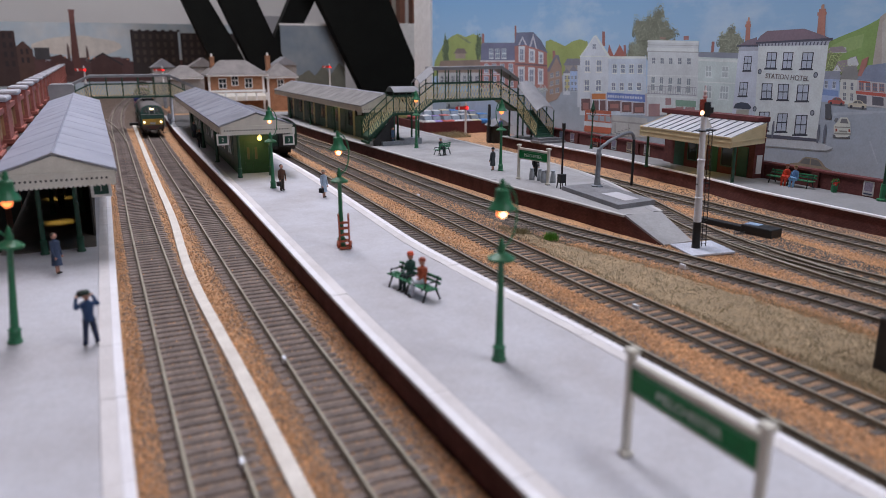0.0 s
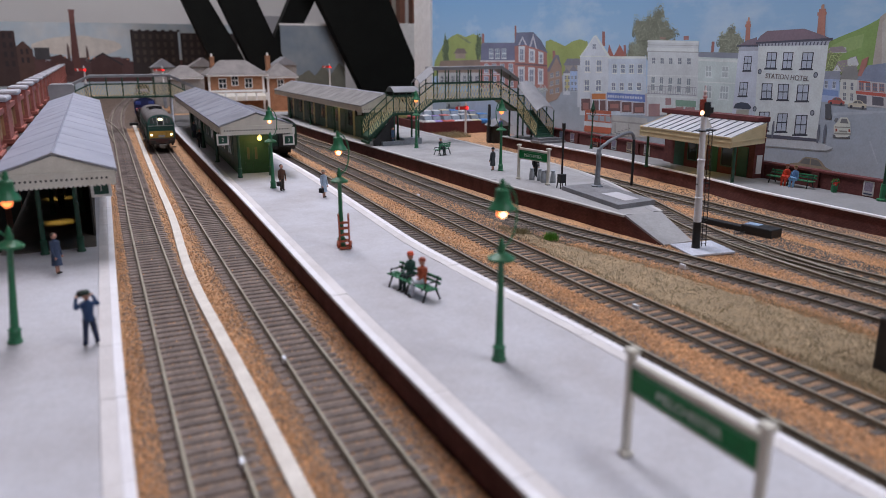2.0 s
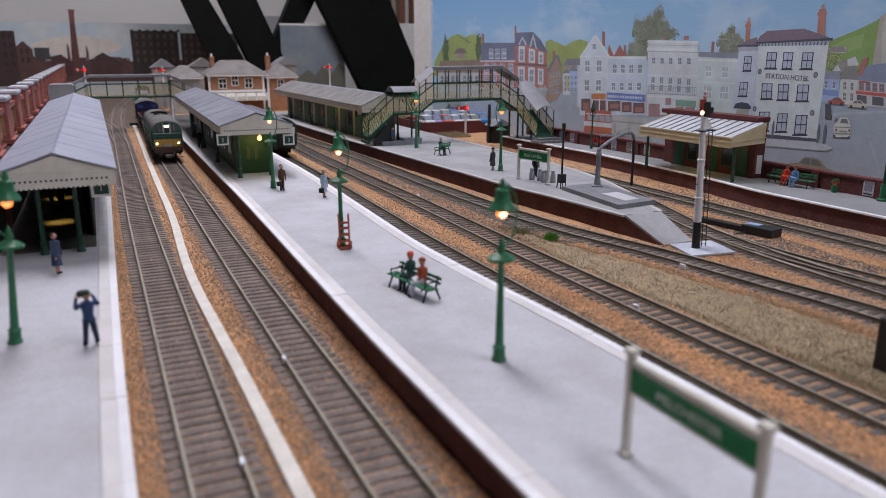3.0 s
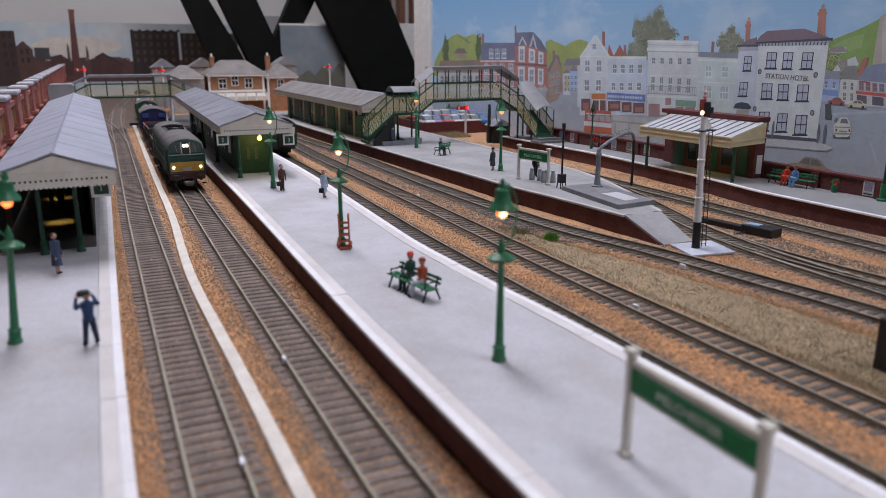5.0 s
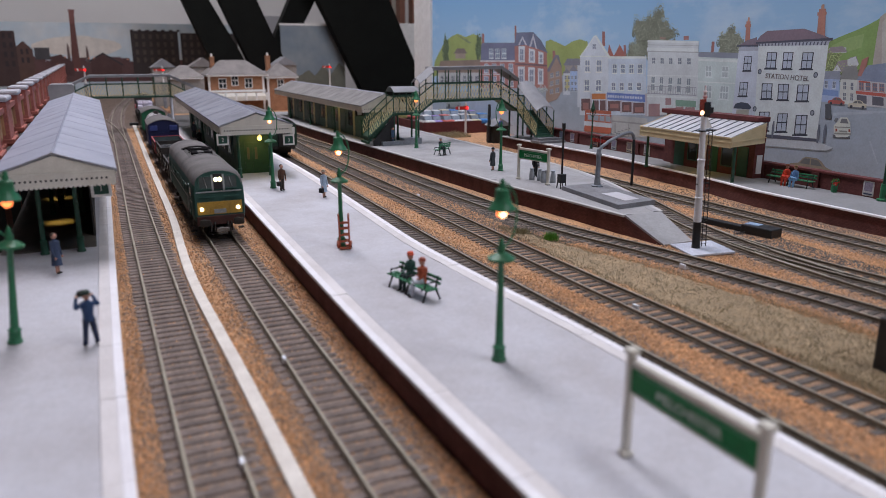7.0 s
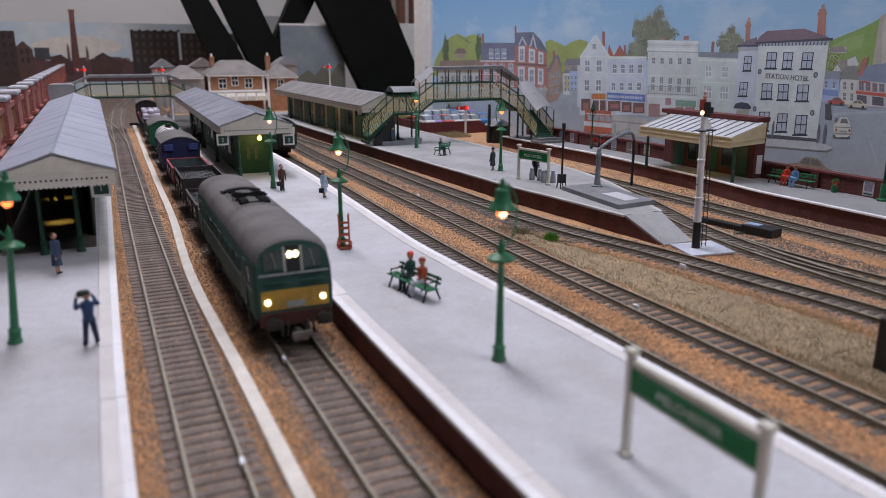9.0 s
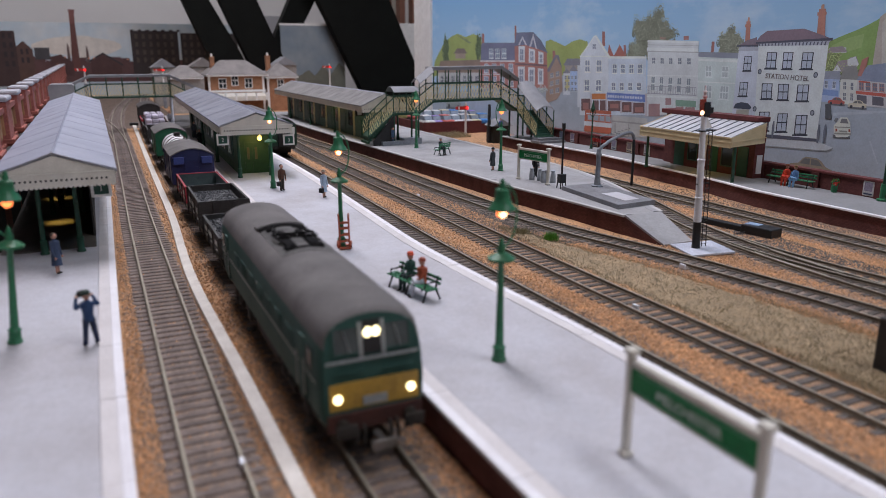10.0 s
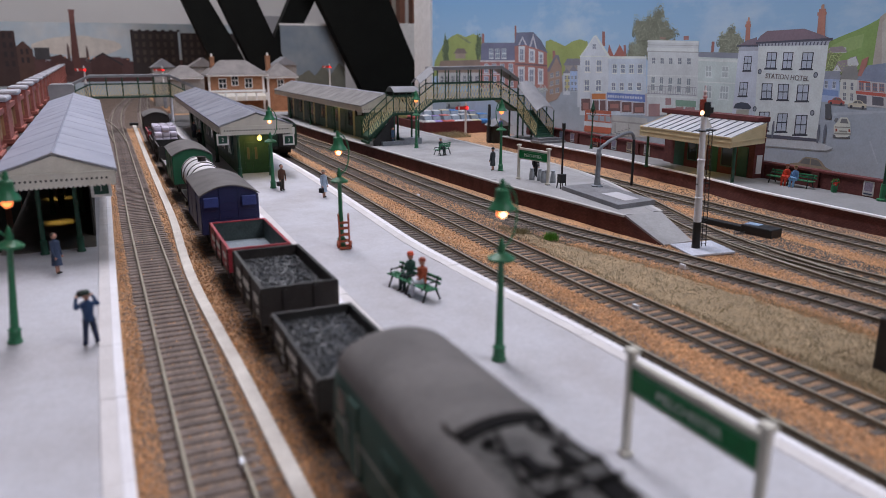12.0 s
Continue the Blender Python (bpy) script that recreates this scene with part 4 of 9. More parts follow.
        cp = Shape().box(-1.2, 1.2, min(y0, y0 + d * 9), max(y0, y0 + d * 9), 8, 9.4, cut=0.2).box(-4.4, 4.4, y0 + d * 9 - 0.7, y0 + d * 9 + 0.7, 7.4, 10.4, cut=0.3).box(-3.2, 3.2, y0 + d * 7 - 1, y0 + d * 7 + 1, 5.4, 6.4, cut=0.2)
        part("coupling", cp, M["steel"], th, "bright steel coupling")
    # roof well with the folded pantograph
    def crown(x, dz):
        """Height of the roof above the rail at x."""
        return 40.5 + 11.5 * max(0.0, 1 - (x / 17.4) ** 2) ** 0.4 + dz
    xs = [-10.5 + 21 * k / 12 for k in range(13)]
    part("roof_well", Shape().prism([(x, crown(x, 0.2)) for x in xs] + [(x, crown(x, -1.5)) for x in reversed(xs)], 1, 78, 128), M["well_floor"], th, "dark grey recess in the roof")
    # Black band painted as the curved shadow at the recess's rear edge.
    part("well_shadow_edge", Shape().prism([(x, crown(x, 1.0)) for x in xs] + [(x, crown(x, -1.5)) for x in reversed(xs)], 1, 124.2, 128.1), M["panto_and_shadow"], th, "painted shadow along the edge of the roof recess")
    part("well_rim", Shape().prism([(x * 1.06, crown(x, 1.3)) for x in xs] + [(x * 1.06, crown(x, -1.5)) for x in reversed(xs)], 1, 128.2, 134), M["loco_roof"], th, "raised edge behind the recess", smooth=40)
    pan = Shape()
    for s2 in (-1, 1):
        pan.path([(s2 * 6, 84, 52.2), (s2 * 9, 104, 53.2), (s2 * 4, 122, 52.6)], 0.5, 6)
        pan.path([(s2 * 9, 92, 52.3), (-s2 * 9, 116, 52.9)], 0.4, 6)
        pan.tube((-9, 100 + s2 * 3, 53.6), (9, 100 + s2 * 3, 53.6), 0.6, n=6)
        for y in (86, 120):
            pan.lathe(s2 * 7, y, [(1.5, 51.2), (1.5, 52.0), (0.9, 52.2), (1.5, 52.4), (0.8, 53.0)], 8)
    for s2 in (-1, 1):
        pan.rounded(s2 * 5 - 2.2, s2 * 5 + 2.2, 86, 98, 51.0, 53.0, 0.5).rounded(s2 * 4 - 1.4, s2 * 4 + 1.4, 104, 112, 51.2, 53.2, 0.4)
    pan.rounded(-8, 8, 82.5, 84.5, 50.8, 52.8, 0.4)
    part("pantograph", pan, M["panto_and_shadow"], th, "folded grey pantograph")
    for y, x in ((40, 4), (52, -6), (60, 5), (150, -4), (165, 6), (178, 0)):
        part("roof_vent", Shape().lathe(x, y, [(2.1, 49), (2.1, 51.6 - abs(x) * 0.1), (1.0, 52.0 - abs(x) * 0.1)], 12), M["loco_roof"], th, smooth=40)
    # side grilles, doors and windows
    for s2 in (-1, 1):
        for y in (34, 52, 70, 88, 106, 124, 142):
            g = Shape()
            for k in range(6):
                g.box(min(s2 * 17.8, s2 * 18.5), max(s2 * 17.8, s2 * 18.5), y, y + 12, 29.2 + k * 1.1, 29.2 + k * 1.1 + 0.6)
            part("side_grille", g, M["loco_green"], th)
        for y in (9, 184):
            part("side_window", Shape().box(min(s2 * 17.4, s2 * 18.35), max(s2 * 17.4, s2 * 18.35), y, y + 7, 30, 37), M["glass"], th)
        for y in (19, 173):
            dsh = Shape().box(min(s2 * 17.6, s2 * 18.45), max(s2 * 17.6, s2 * 18.45), y, y + 7.5, 15.5, 38)
            part("cab_door", dsh, M["loco_green"], th)
            part("handrail", Shape().tube((s2 * 18.8, y - 1, 18), (s2 * 18.8, y - 1, 31), 0.3, n=6).tube((s2 * 18.8, y + 8.5, 18), (s2 * 18.8, y + 8.5, 31), 0.3, n=6), M["loco_grey"], th)
        part("skirt_line", Shape().box(min(s2 * 17.6, s2 * 18.3), max(s2 * 17.6, s2 * 18.3), 6, L - 6, 26.6, 27.4), M["loco_grey"], th)
    for yc in (46, 153):
        bog = Shape()
        for s2 in (-1, 1):
            bog.rounded(s2 * 14.2 - 1.1, s2 * 14.2 + 1.1, yc - 27, yc + 27, 7.0, 12.2, 0.5)
            for yy in (yc - 18, yc + 18):
                bog.rounded(s2 * 15.0 - 1.2, s2 * 15.0 + 1.2, yy - 3.4, yy + 3.4, 5.2, 10.0, 0.5)
            bog.tube((s2 * 15.2, yc - 5, 9), (s2 * 15.2, yc + 5, 9), 2.2, n=10)
            bog.box(s2 * 17.0 - 2.0, s2 * 17.0 + 2.0, yc - 28.5, yc - 24.5, 3.0, 3.8)
        part("bogie_frame", bog, M["under"], th, smooth=40)
        wheelset(th, yc - 18, 7.6)
        wheelset(th, yc + 18, 7.6)
    part("equipment_box", Shape().rounded(-15, 15, 78, 122, 5.0, 13.8, 0.8), M["under"], th)
    part("chassis", Shape().box(-14, 14, 4, L - 4, 10, 14.2), M["under"], th)
    return th


# order and distance of each vehicle's front behind the locomotive's front, and its length
TRAIN = [(locomotive(), 0.0, 199.0)]
TRAIN += [
    (open_wagon("dark grey five-plank open wagon loaded with coal", 11.5, "wagon_grey", "wagon_grey", "wagon_grey", load="coal", planks=5), 217.0, 70.0),
    (open_wagon("black-brown seven-plank open wagon heaped with coal", 16.5, "wagon_brown", "wagon_brown", "wagon_brown", load="coal", planks=7, rim="wagon_grey"), 306.0, 70.0),
    (open_wagon("empty red open wagon with a pale floor", 13.0, "wagon_red", "wagon_inside", "wagon_floor", planks=5), 394.0, 70.0),
    (van("navy blue covered van with grey curved roof", "wagon_blue", "loco_roof", 78, 36.5, 25, 6.0, "van_light_blue"), 490.0, 78.0),
    (tank_wagon("white cylindrical tank wagon with black filler cap", "tank_white", 80), 588.0, 80.0),
    (van("bright green covered van with dark roof", "van_green", "loco_roof", 76, 34, 25, 6.0), 700.0, 76.0),
    (flat_wagon("low flat wagon with pale grey planks"), 796.0, 62.0),
    (open_wagon("empty dark grey open wagon", 14.0, "wagon_grey", "wagon_grey", "wagon_grey", planks=6, lettering=False), 878.0, 70.0),
    (open_wagon("grey open wagon piled with lilac-white bales", 10.0, "wagon_grey", "wagon_grey", "wagon_floor", load="sacks", planks=4), 985.0, 74.0),
    (open_wagon("red open wagon carrying dark coal", 12.0, "wagon_red", "wagon_inside", "wagon_floor", load="coal", planks=5), 1077.0, 70.0),
    (van("dark brown covered van with grey curved roof", "wagon_brown", "loco_roof", 76, 34, 25, 6.0), 1165.0, 76.0),
]


def motions():
    """The train rolls along its track at an even pace, each wheel turning with it."""
    front = along([(0, 1289), (1, 1186), (2, 1080), (3, 971), (4, 864), (5, 756), (6, 648.5), (7, 539), (8, 427.5), (9, 316), (9.5, 263.5), (10, 211), (10.5, 159.5), (11, 107), (11.5, 54), (12, 1)])
    for ob, back, length in TRAIN:
        rows = []
        for k in range(25):
            t = k * 0.5
            y = front(t) + back
            a, b = TRACK_B(y + length * 0.2), TRACK_B(y + length * 0.8)
            turn = -math.degrees(math.atan2(b - a, length * 0.6))
            x0 = a - (b - a) / 0.6 * 0.2
            rows.append((t, place(x0, y, 0, turn)))
        walk(ob, rows)
    for ob, y, r in AXLES:
        rows = []
        for k in range(181):
            t = k / 15.0
            spin = math.degrees((front(0) - front(t)) / r)
            rows.append((t, place(0, y, r) @ pose(0, 0, 0, spin)))
        walk(ob, rows)


# ---- station furniture ----
def platform_lamp(x, y, turn=0.0, lit=True, z=PLAT):
    th = thing("platform_lamp", "green swan-neck platform lamp with a glowing orange globe", "lamp", x, y, z, turn, group="platform lamps")
    part("base", Shape().lathe(0, 0, [(3.0, 0), (3.0, 1.0), (2.5, 1.4), (2.3, 5.0), (2.7, 5.4), (2.4, 6.0), (1.7, 6.6)], 14), M["green"], th, smooth=40)
    part("post", Shape().lathe(0, 0, [(1.75, 6.4), (1.35, 25), (1.2, 40), (1.7, 40.6), (1.3, 42), (1.6, 46), (1.0, 48), (0.5, 50)], 12), M["green"], th, smooth=40)
    part("collar", Shape().lathe(0, 0, [(1.3, 41.0), (3.4, 41.6), (5.3, 41.2), (5.5, 42.2), (3.4, 43.4), (1.5, 44.4)], 16), M["green"], th, smooth=40)
    neck = [(6.8 * math.sin(a) * (0.95 if a < 1.6 else 1.0), 0, 58.5 - 12.5 * math.cos(a)) for a in [math.pi * k / 14 for k in range(15)]]
    part("swan_neck", Shape().path(neck, 0.42, 7), M["green"], th, smooth=50)
    lan = part("lantern", Shape().lathe(0, 0, [(1.0, 71.8), (0.5, 72.6), (1.1, 70.9), (1.5, 69.0), (2.7, 68.6), (2.9, 66.2), (3.3, 64.4), (4.6, 62.6), (5.4, 61.3), (5.2, 60.9), (4.0, 61.4), (1.0, 61.5)], 18), M["green"], th, "bell-shaped green lantern hood", smooth=45)
    part("globe", Shape().ball(0, 0, 59.9, 2.2, 2.3, n=16, m=10), M["lamp_warm"], lan, "glowing orange globe", smooth=60)
    part("bulb", Shape().ball(-0.4, -1.5, 59.4, 1.4, 1.4, n=10, m=6), M["lamp_core"], lan, smooth=60)
    return th


def lamps():
    platform_lamp(136.1, 238.7)
    platform_lamp(133.5, 436.4)
    platform_lamp(141.3, 665, 0)
    edge = platform_lamp(-39.7, 341, 180)
    edge.matrix_basis = pose(-0.0397, 0.341, PLAT * MM, 0, 4.4, 0) @ pose(0, 0, 0, 0, 0, 180)
    platform_lamp(373, 879, 180)
    platform_lamp(378, 668, 180)


def valance(length, drop, thick=0.8, tooth=2.4, z=0.0):
    """A scalloped board along +x from 0, its top at z."""
    n = max(1, int(length / tooth))
    t = length / n
    poly = [(0, z), (length, z)]
    for k in range(n, 0, -1):
        poly += [(k * t, z - drop + 1.1), (k * t - t * 0.25, z - drop + 0.25), (k * t - t * 0.5, z - drop), (k * t - t * 0.75, z - drop + 0.25)]
    poly.append((0, z - drop + 1.1))
    return Shape().prism(poly, 1, 0, thick)


def canopy(name, label, x, y, turn, half, length, eave, ridge, posts, panel=58.0, roof="slate"):
    """A gabled platform canopy, front at local y = 0; eave and ridge heights above rail."""
    th = thing(name, label, "canopy", x, y, 0, turn, group="platform canopies")
    n = int(length / panel)
    step = length / n
    for s in (-1, 1):
        for k in range(n):
            a, b = k * step + 0.06, (k + 1) * step - 0.06
            sh = Shape()
            xe, xr = s * (half + 1.5), s * 0.6
            v = [(xe, a, eave), (xr, a, ridge), (xr, b, ridge), (xe, b, eave), (xe, a, eave - 1.2), (xr, a, ridge - 1.2), (xr, b, ridge - 1.2), (xe, b, eave - 1.2)]
            sh.add(v, [(0, 1, 2, 3), (4, 7, 6, 5), (0, 4, 5, 1), (1, 5, 6, 2), (2, 6, 7, 3), (3, 7, 4, 0)])
            part("roof_panel", sh, M[roof], th)
            part("roof_roll", Shape().tube((xe, a, eave - 0.05), (xr, a, ridge - 0.05), 0.3, n=6), M[roof], th)
        board = valance(length, 8.0)
        board.v = [(s * half + (q - 0.4), p, r + eave - 1.0) for p, q, r in board.v]
        part("side_valance", board, M["cream"], th, "cream scalloped side board")
        part("gutter", Shape().box(s * (half + 0.9) - 0.5, s * (half + 0.9) + 0.5, 0, length, eave - 2.2, eave - 1.0), M["cream"], th)
    part("ridge_cap", Shape().prism([(-1.4, ridge - 0.6), (0, ridge + 0.9), (1.4, ridge - 0.6)], 1, -0.6, length + 0.4), M["slate"], th)
    for yy, d in ((0.0, -1), (length, 1)):
        part("gable", Shape().prism([(-half, eave - 1.0), (half, eave - 1.0), (0, ridge - 1.2)], 1, min(yy, yy + d * 1.0), max(yy, yy + d * 1.0)), M["cream"], th, "cream boarded gable")
        board = valance(2 * half, 8.5)
        board.v = [(p - half, q + yy + d * 1.3 - (0.0 if d > 0 else 0.8), r + eave - 0.8) for p, q, r in board.v]
        part("end_valance", board, M["cream"], th, "cream scalloped and pierced end board")
        dots = Shape()
        k = -half + 3
        while k < half - 2:
            dots.box(k - 0.55, k + 0.55, yy + d * 2.15 - 0.05, yy + d * 2.15 + 0.05, eave - 5.2, eave - 4.0)
            k += 2.6
        tagged(part("pierced_holes", dots, M["black"], th), kind="stuff")
        part("barge_board", Shape().prism([(-half - 1.6, eave - 1.6), (0, ridge - 0.4), (half + 1.6, eave - 1.6), (half + 1.6, eave - 0.6), (0, ridge + 0.6), (-half - 1.6, eave - 0.6)], 1, min(yy, yy + d * 1.6), max(yy, yy + d * 1.6)), M["slate_light"], th)
        part("end_rail", Shape().box(-half, half, min(yy + d * 1.2, yy + d * 2.4), max(yy + d * 1.2, yy + d * 2.4), eave - 1.4, eave - 0.5), M["cream"], th)
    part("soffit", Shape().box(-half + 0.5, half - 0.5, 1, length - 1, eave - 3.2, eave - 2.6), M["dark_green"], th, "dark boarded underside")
    for px, py in posts:
        p = part("post", Shape().lathe(px, py, [(2.6, PLAT), (2.6, PLAT + 1), (2.1, PLAT + 1.6), (2.0, PLAT + 8), (2.4, PLAT + 8.6), (1.5, PLAT + 9.4), (1.35, eave - 12), (2.0, eave - 11.4), (1.5, eave - 10.4), (1.5, eave - 2)], 12), M["dark_green"], th, "dark green iron column", smooth=40)
        br = Shape()
        for s in (-1, 1):
            br.path([(px, py, eave - 13), (px + s * 2.4, py, eave - 8.5), (px + s * 6.5, py, eave - 5.2)], 0.45, 6)
        part("bracket", br, M["dark_green"], p)
    return th


def number_sign(x, y, z, text, turn=0.0):
    th = thing("platform_sign", "small white-framed green platform number sign", "sign", x, y, z, turn, group="platform number signs")
    part("board", Shape().rounded(-5.6, 5.6, -0.5, 0.5, -5.2, 5.2, 0.2), M["white_paint"], th)
    part("panel", Shape().box(-4.0, 4.0, -0.75, -0.45, -3.6, 3.6), M["sign_teal"], th)
    part("hanger", Shape().tube((-3.5, 0, 4.4), (-3.5, 0, 7), 0.3, n=5).tube((3.5, 0, 4.4), (3.5, 0, 7), 0.3, n=5), M["black"], th)
    lettering(text, 4.6, th, M["white_paint"], pose(0, -0.9 * MM, -1.7 * MM, 90))


def lettering(text, size, parent, material, m, label=""):
    cu = bpy.data.curves.new("lettering", "FONT")
    cu.body, cu.size, cu.extrude = text, size * MM, 0.00008
    cu.align_x = "CENTER"
    ob = new("lettering_source", cu)
    dg = bpy.context.evaluated_depsgraph_get()
    me = bpy.data.meshes.new_from_object(ob.evaluated_get(dg))
    bpy.data.objects.remove(ob)
    me.materials.clear()
    me.materials.append(material)
    out = new("lettering", me)
    out.parent, out.matrix_basis = parent, m
    return tagged(out, label)


M["sign_teal"] = mat("dark_teal_enamel", (0.018, 0.085, 0.060), (0.012, 0.06, 0.043), size=6, rough=0.4, bump=0.02)
M["green_sign"] = mat("green_enamel", (0.008, 0.20, 0.055), (0.006, 0.155, 0.042), size=9, rough=0.45, bump=0.02, spec=0.2)
M["yellow_wall"] = mat("cream_yellow_board", (0.55, 0.48, 0.24), (0.45, 0.39, 0.2), size=14, rough=0.6)
M["door_pane"] = mat("dim_door_pane", (0.14, 0.115, 0.04), (0.10, 0.08, 0.03), size=5, rough=0.3, bump=0)
# Floor and walls under the left canopy carry its shade in their colour.
M["shade_floor"] = mat("canopy_shade_floor", (0.12, 0.105, 0.09), (0.085, 0.075, 0.065), size=20, rough=0.6)
M["hut_and_shade_dark"] = mat("hut_and_shade_boards", (0.03, 0.028, 0.024), (0.02, 0.018, 0.016), size=14, rough=0.7)


def canopies():
    canopy("canopy", "long grey-roofed canopy with cream scalloped boards", -23, 470, -0.2, 31, 715, 65, 75.5, [(-12, 25), (8, 24), (-12, 150), (8, 150), (-12, 280), (8, 280), (-12, 420), (8, 420), (-12, 560), (8, 560)])
    canopy("canopy", "centre platform canopy with lead roof and cream boards", 141.5, 725, -1.76, 33.5, 585, 63.5, 75, [(-17, 10), (14, 15), (-24, 130), (24, 130), (-24, 270), (24, 270), (-24, 410), (24, 410)], roof="slate_worn")
    canopy("canopy", "island platform canopy with pale grey roof sheets", 362, 962, 0.0, 33, 520, 61.5, 77, [(-24, 14), (24, 14), (-26, 150), (26, 150), (-26, 290), (26, 290), (-26, 430), (26, 430)], panel=26.0, roof="slate_brown")
    # waiting rooms under the canopies
    th = thing("waiting_room", "green panelled waiting room with double doors and cream sides", "building", 141.5, 725, 0, -1.76)
    part("wall", Shape().box(-15, 17, 36, 560, PLAT - 0.3, 60), M["door_green"], th)
    part("side_panel", Shape().box(-15.6, -15.1, 60, 550, PLAT + 10, 56), M["dark_green"], th).name = "side_panel"
    part("corner_board", Shape().box(17.1, 19.6, 35.5, 38, PLAT - 0.2, 59), M["yellow_wall"], th, "cream corner board")
    for x0, x1 in ((-7.5, -0.2), (0.2, 7.5)):
        d = part("door", Shape().box(x0, x1, 35.2, 35.9, PLAT, PLAT + 31), M["door_green"], th)
        part("door_pane", Shape().box(x0 + 2.2, x1 - 2.6, 34.9, 35.3, PLAT + 14, PLAT + 26), M["door_pane"], d)
    for k in range(9):
        y = 75 + k * 52
        w = part("window", Shape().box(-16.2, -15.65, y, y + 16, PLAT + 16, PLAT + 36), M["glass"], th)
        part("window_frame", Shape().box(-16.5, -15.7, y - 1, y - 0.1, PLAT + 15, PLAT + 37).box(-16.5, -15.7, y + 16.1, y + 17, PLAT + 15, PLAT + 37), M["white_paint"], w)
    lamp = solo("wall_lamp", Shape().ball(148.0, 747, 48.5, 2.1, 2.6, n=12, m=8).tube((148, 747, 51), (148, 747, 60), 0.5, n=6), M["lamp_yellow"], "glowing yellow lamp under the canopy front", "lamp", smooth=60)
    # Walls and floor sheet are added here; their dark colour acts as canopy shade.
    th = thing("canopy_shade_box", "dark walls and floor added as canopy shade, with yellow light pools", "building", -23, 470, 0, -0.2)
    part("wall", Shape().box(-36, 15, 300, 690, PLAT + 0.6, 61), M["hut_and_shade_dark"], th)
    part("side_wall", Shape().box(-38.5, -36.2, 40, 690, PLAT - 0.3, 61), M["hut_and_shade_dark"], th)
    part("partition", Shape().box(15.2, 16.4, 62, 690, PLAT + 0.6, 60), M["hut_and_shade_dark"], th)
    part("concourse_floor", Shape().box(-36, 16.5, 33, 299, PLAT - 0.3, PLAT + 0.5), M["shade_floor"], th, "dark floor sheet coloured as canopy shade")
    th = thing("waiting_room", "green and cream island waiting room, wall darkened as canopy shade", "building", 362, 962, 0, 0)
    # Wall is dark green instead of cream to imitate the shade under the canopy.
    part("wall", Shape().box(-14, 16, 40, 500, PLAT - 0.3, 59), M["dark_green"], th)
    for k in range(6):
        part("door", Shape().box(-14.6, -14.1, 60 + k * 72, 86 + k * 72, PLAT, PLAT + 33), M["dark_green"], th)
        part("window", Shape().box(-14.6, -14.1, 98 + k * 72, 118 + k * 72, PLAT + 14, PLAT + 34), M["glass"], th)
        part("wall_panel", Shape().box(-14.5, -14.05, 88 + k * 72, 96 + k * 72, PLAT, PLAT + 40), M["yellow_wall"], th, "cream wall panel")
    part("front_door", Shape().box(-8, 3, 39.4, 39.9, PLAT, PLAT + 32), M["dark_green"], th)
    number_sign(109.5, 728, 50.5, "2")
    number_sign(172.5, 728, 47.5, "3")
    number_sign(0.0, 474, 53.5, "1")
    th = thing("hanging_clock", "black hanging platform sign", "sign", 333, 985, 50)
    part("case", Shape().rounded(-6, 6, -1, 1, -4, 4, 0.4), M["black"], th)
    part("dial", Shape().box(-3, 3, -1.3, -1.02, -2.4, 2.4), M["white_paint"], th)
    part("hanger", Shape().tube((0, 0, 4), (0, 0, 9), 0.4, n=5), M["black"], th)
    down_lamp(-29.0, 588, 56, 0.16)
    down_lamp(-32.5, 690, 56, 0.14)
    glow_lamp(146, 742, 46, 0.008)
    glow_lamp(336, 1020, 52, 0.008)
    glow_lamp(336, 1150, 52, 0.008)
    glow_lamp(545, 570, 44, 0.009)


def nameboard(x0, y0, x1, y1, height, label, z=PLAT):
    d = math.hypot(x1 - x0, y1 - y0)
    th = thing("station_nameboard", label, "sign", x0, y0, z, math.degrees(math.atan2(y1 - y0, x1 - x0)), group="station nameboards")
    for x in (0, d):
        p = part("post", Shape().rounded(x - 1.1, x + 1.1, -1.1, 1.1, 0, height, 0.25), M["cream"], th)
        part("post_cap", Shape().rounded(x - 1.9, x + 1.9, -1.9, 1.9, height, height + 1.8, 0.5), M["cream"], p)
        part("post_foot", Shape().rounded(x - 1.8, x + 1.8, -1.8, 1.8, 0, 1.6, 0.3), M["cream"], p)
    part("top_rail", Shape().rounded(1.1, d - 1.1, -1.0, 1.0, height - 3.4, height - 1.2, 0.3), M["cream"], th)
    part("board", Shape().box(1.1, d - 1.1, -0.6, 0.6, height - 11.2, height - 3.5), M["green_sign"], th, "green enamel name board")
    part("bottom_rail", Shape().rounded(1.1, d - 1.1, -0.7, 0.7, height - 12.0, height - 11.2, 0.15), M["cream"], th)
    part("border", Shape().box(4, d - 4, -0.85, -0.62, height - 4.6, height - 4.2).box(4, d - 4, -0.85, -0.62, height - 10.8, height - 10.4), M["pale_green"], th)
    lettering("MELCHESTER", 4.2, th, M["pale_text"], pose(d / 2 * MM, -0.9 * MM, (height - 9.0) * MM, 90), "pale station name lettering")
    return th


M["pale_green"] = mat("pale_green_line", (0.10, 0.36, 0.20), (0.08, 0.30, 0.16), size=5, rough=0.4, bump=0)
M["pale_text"] = mat("pale_lettering", (0.62, 0.72, 0.64), (0.55, 0.65, 0.58), size=5, rough=0.4, bump=0)

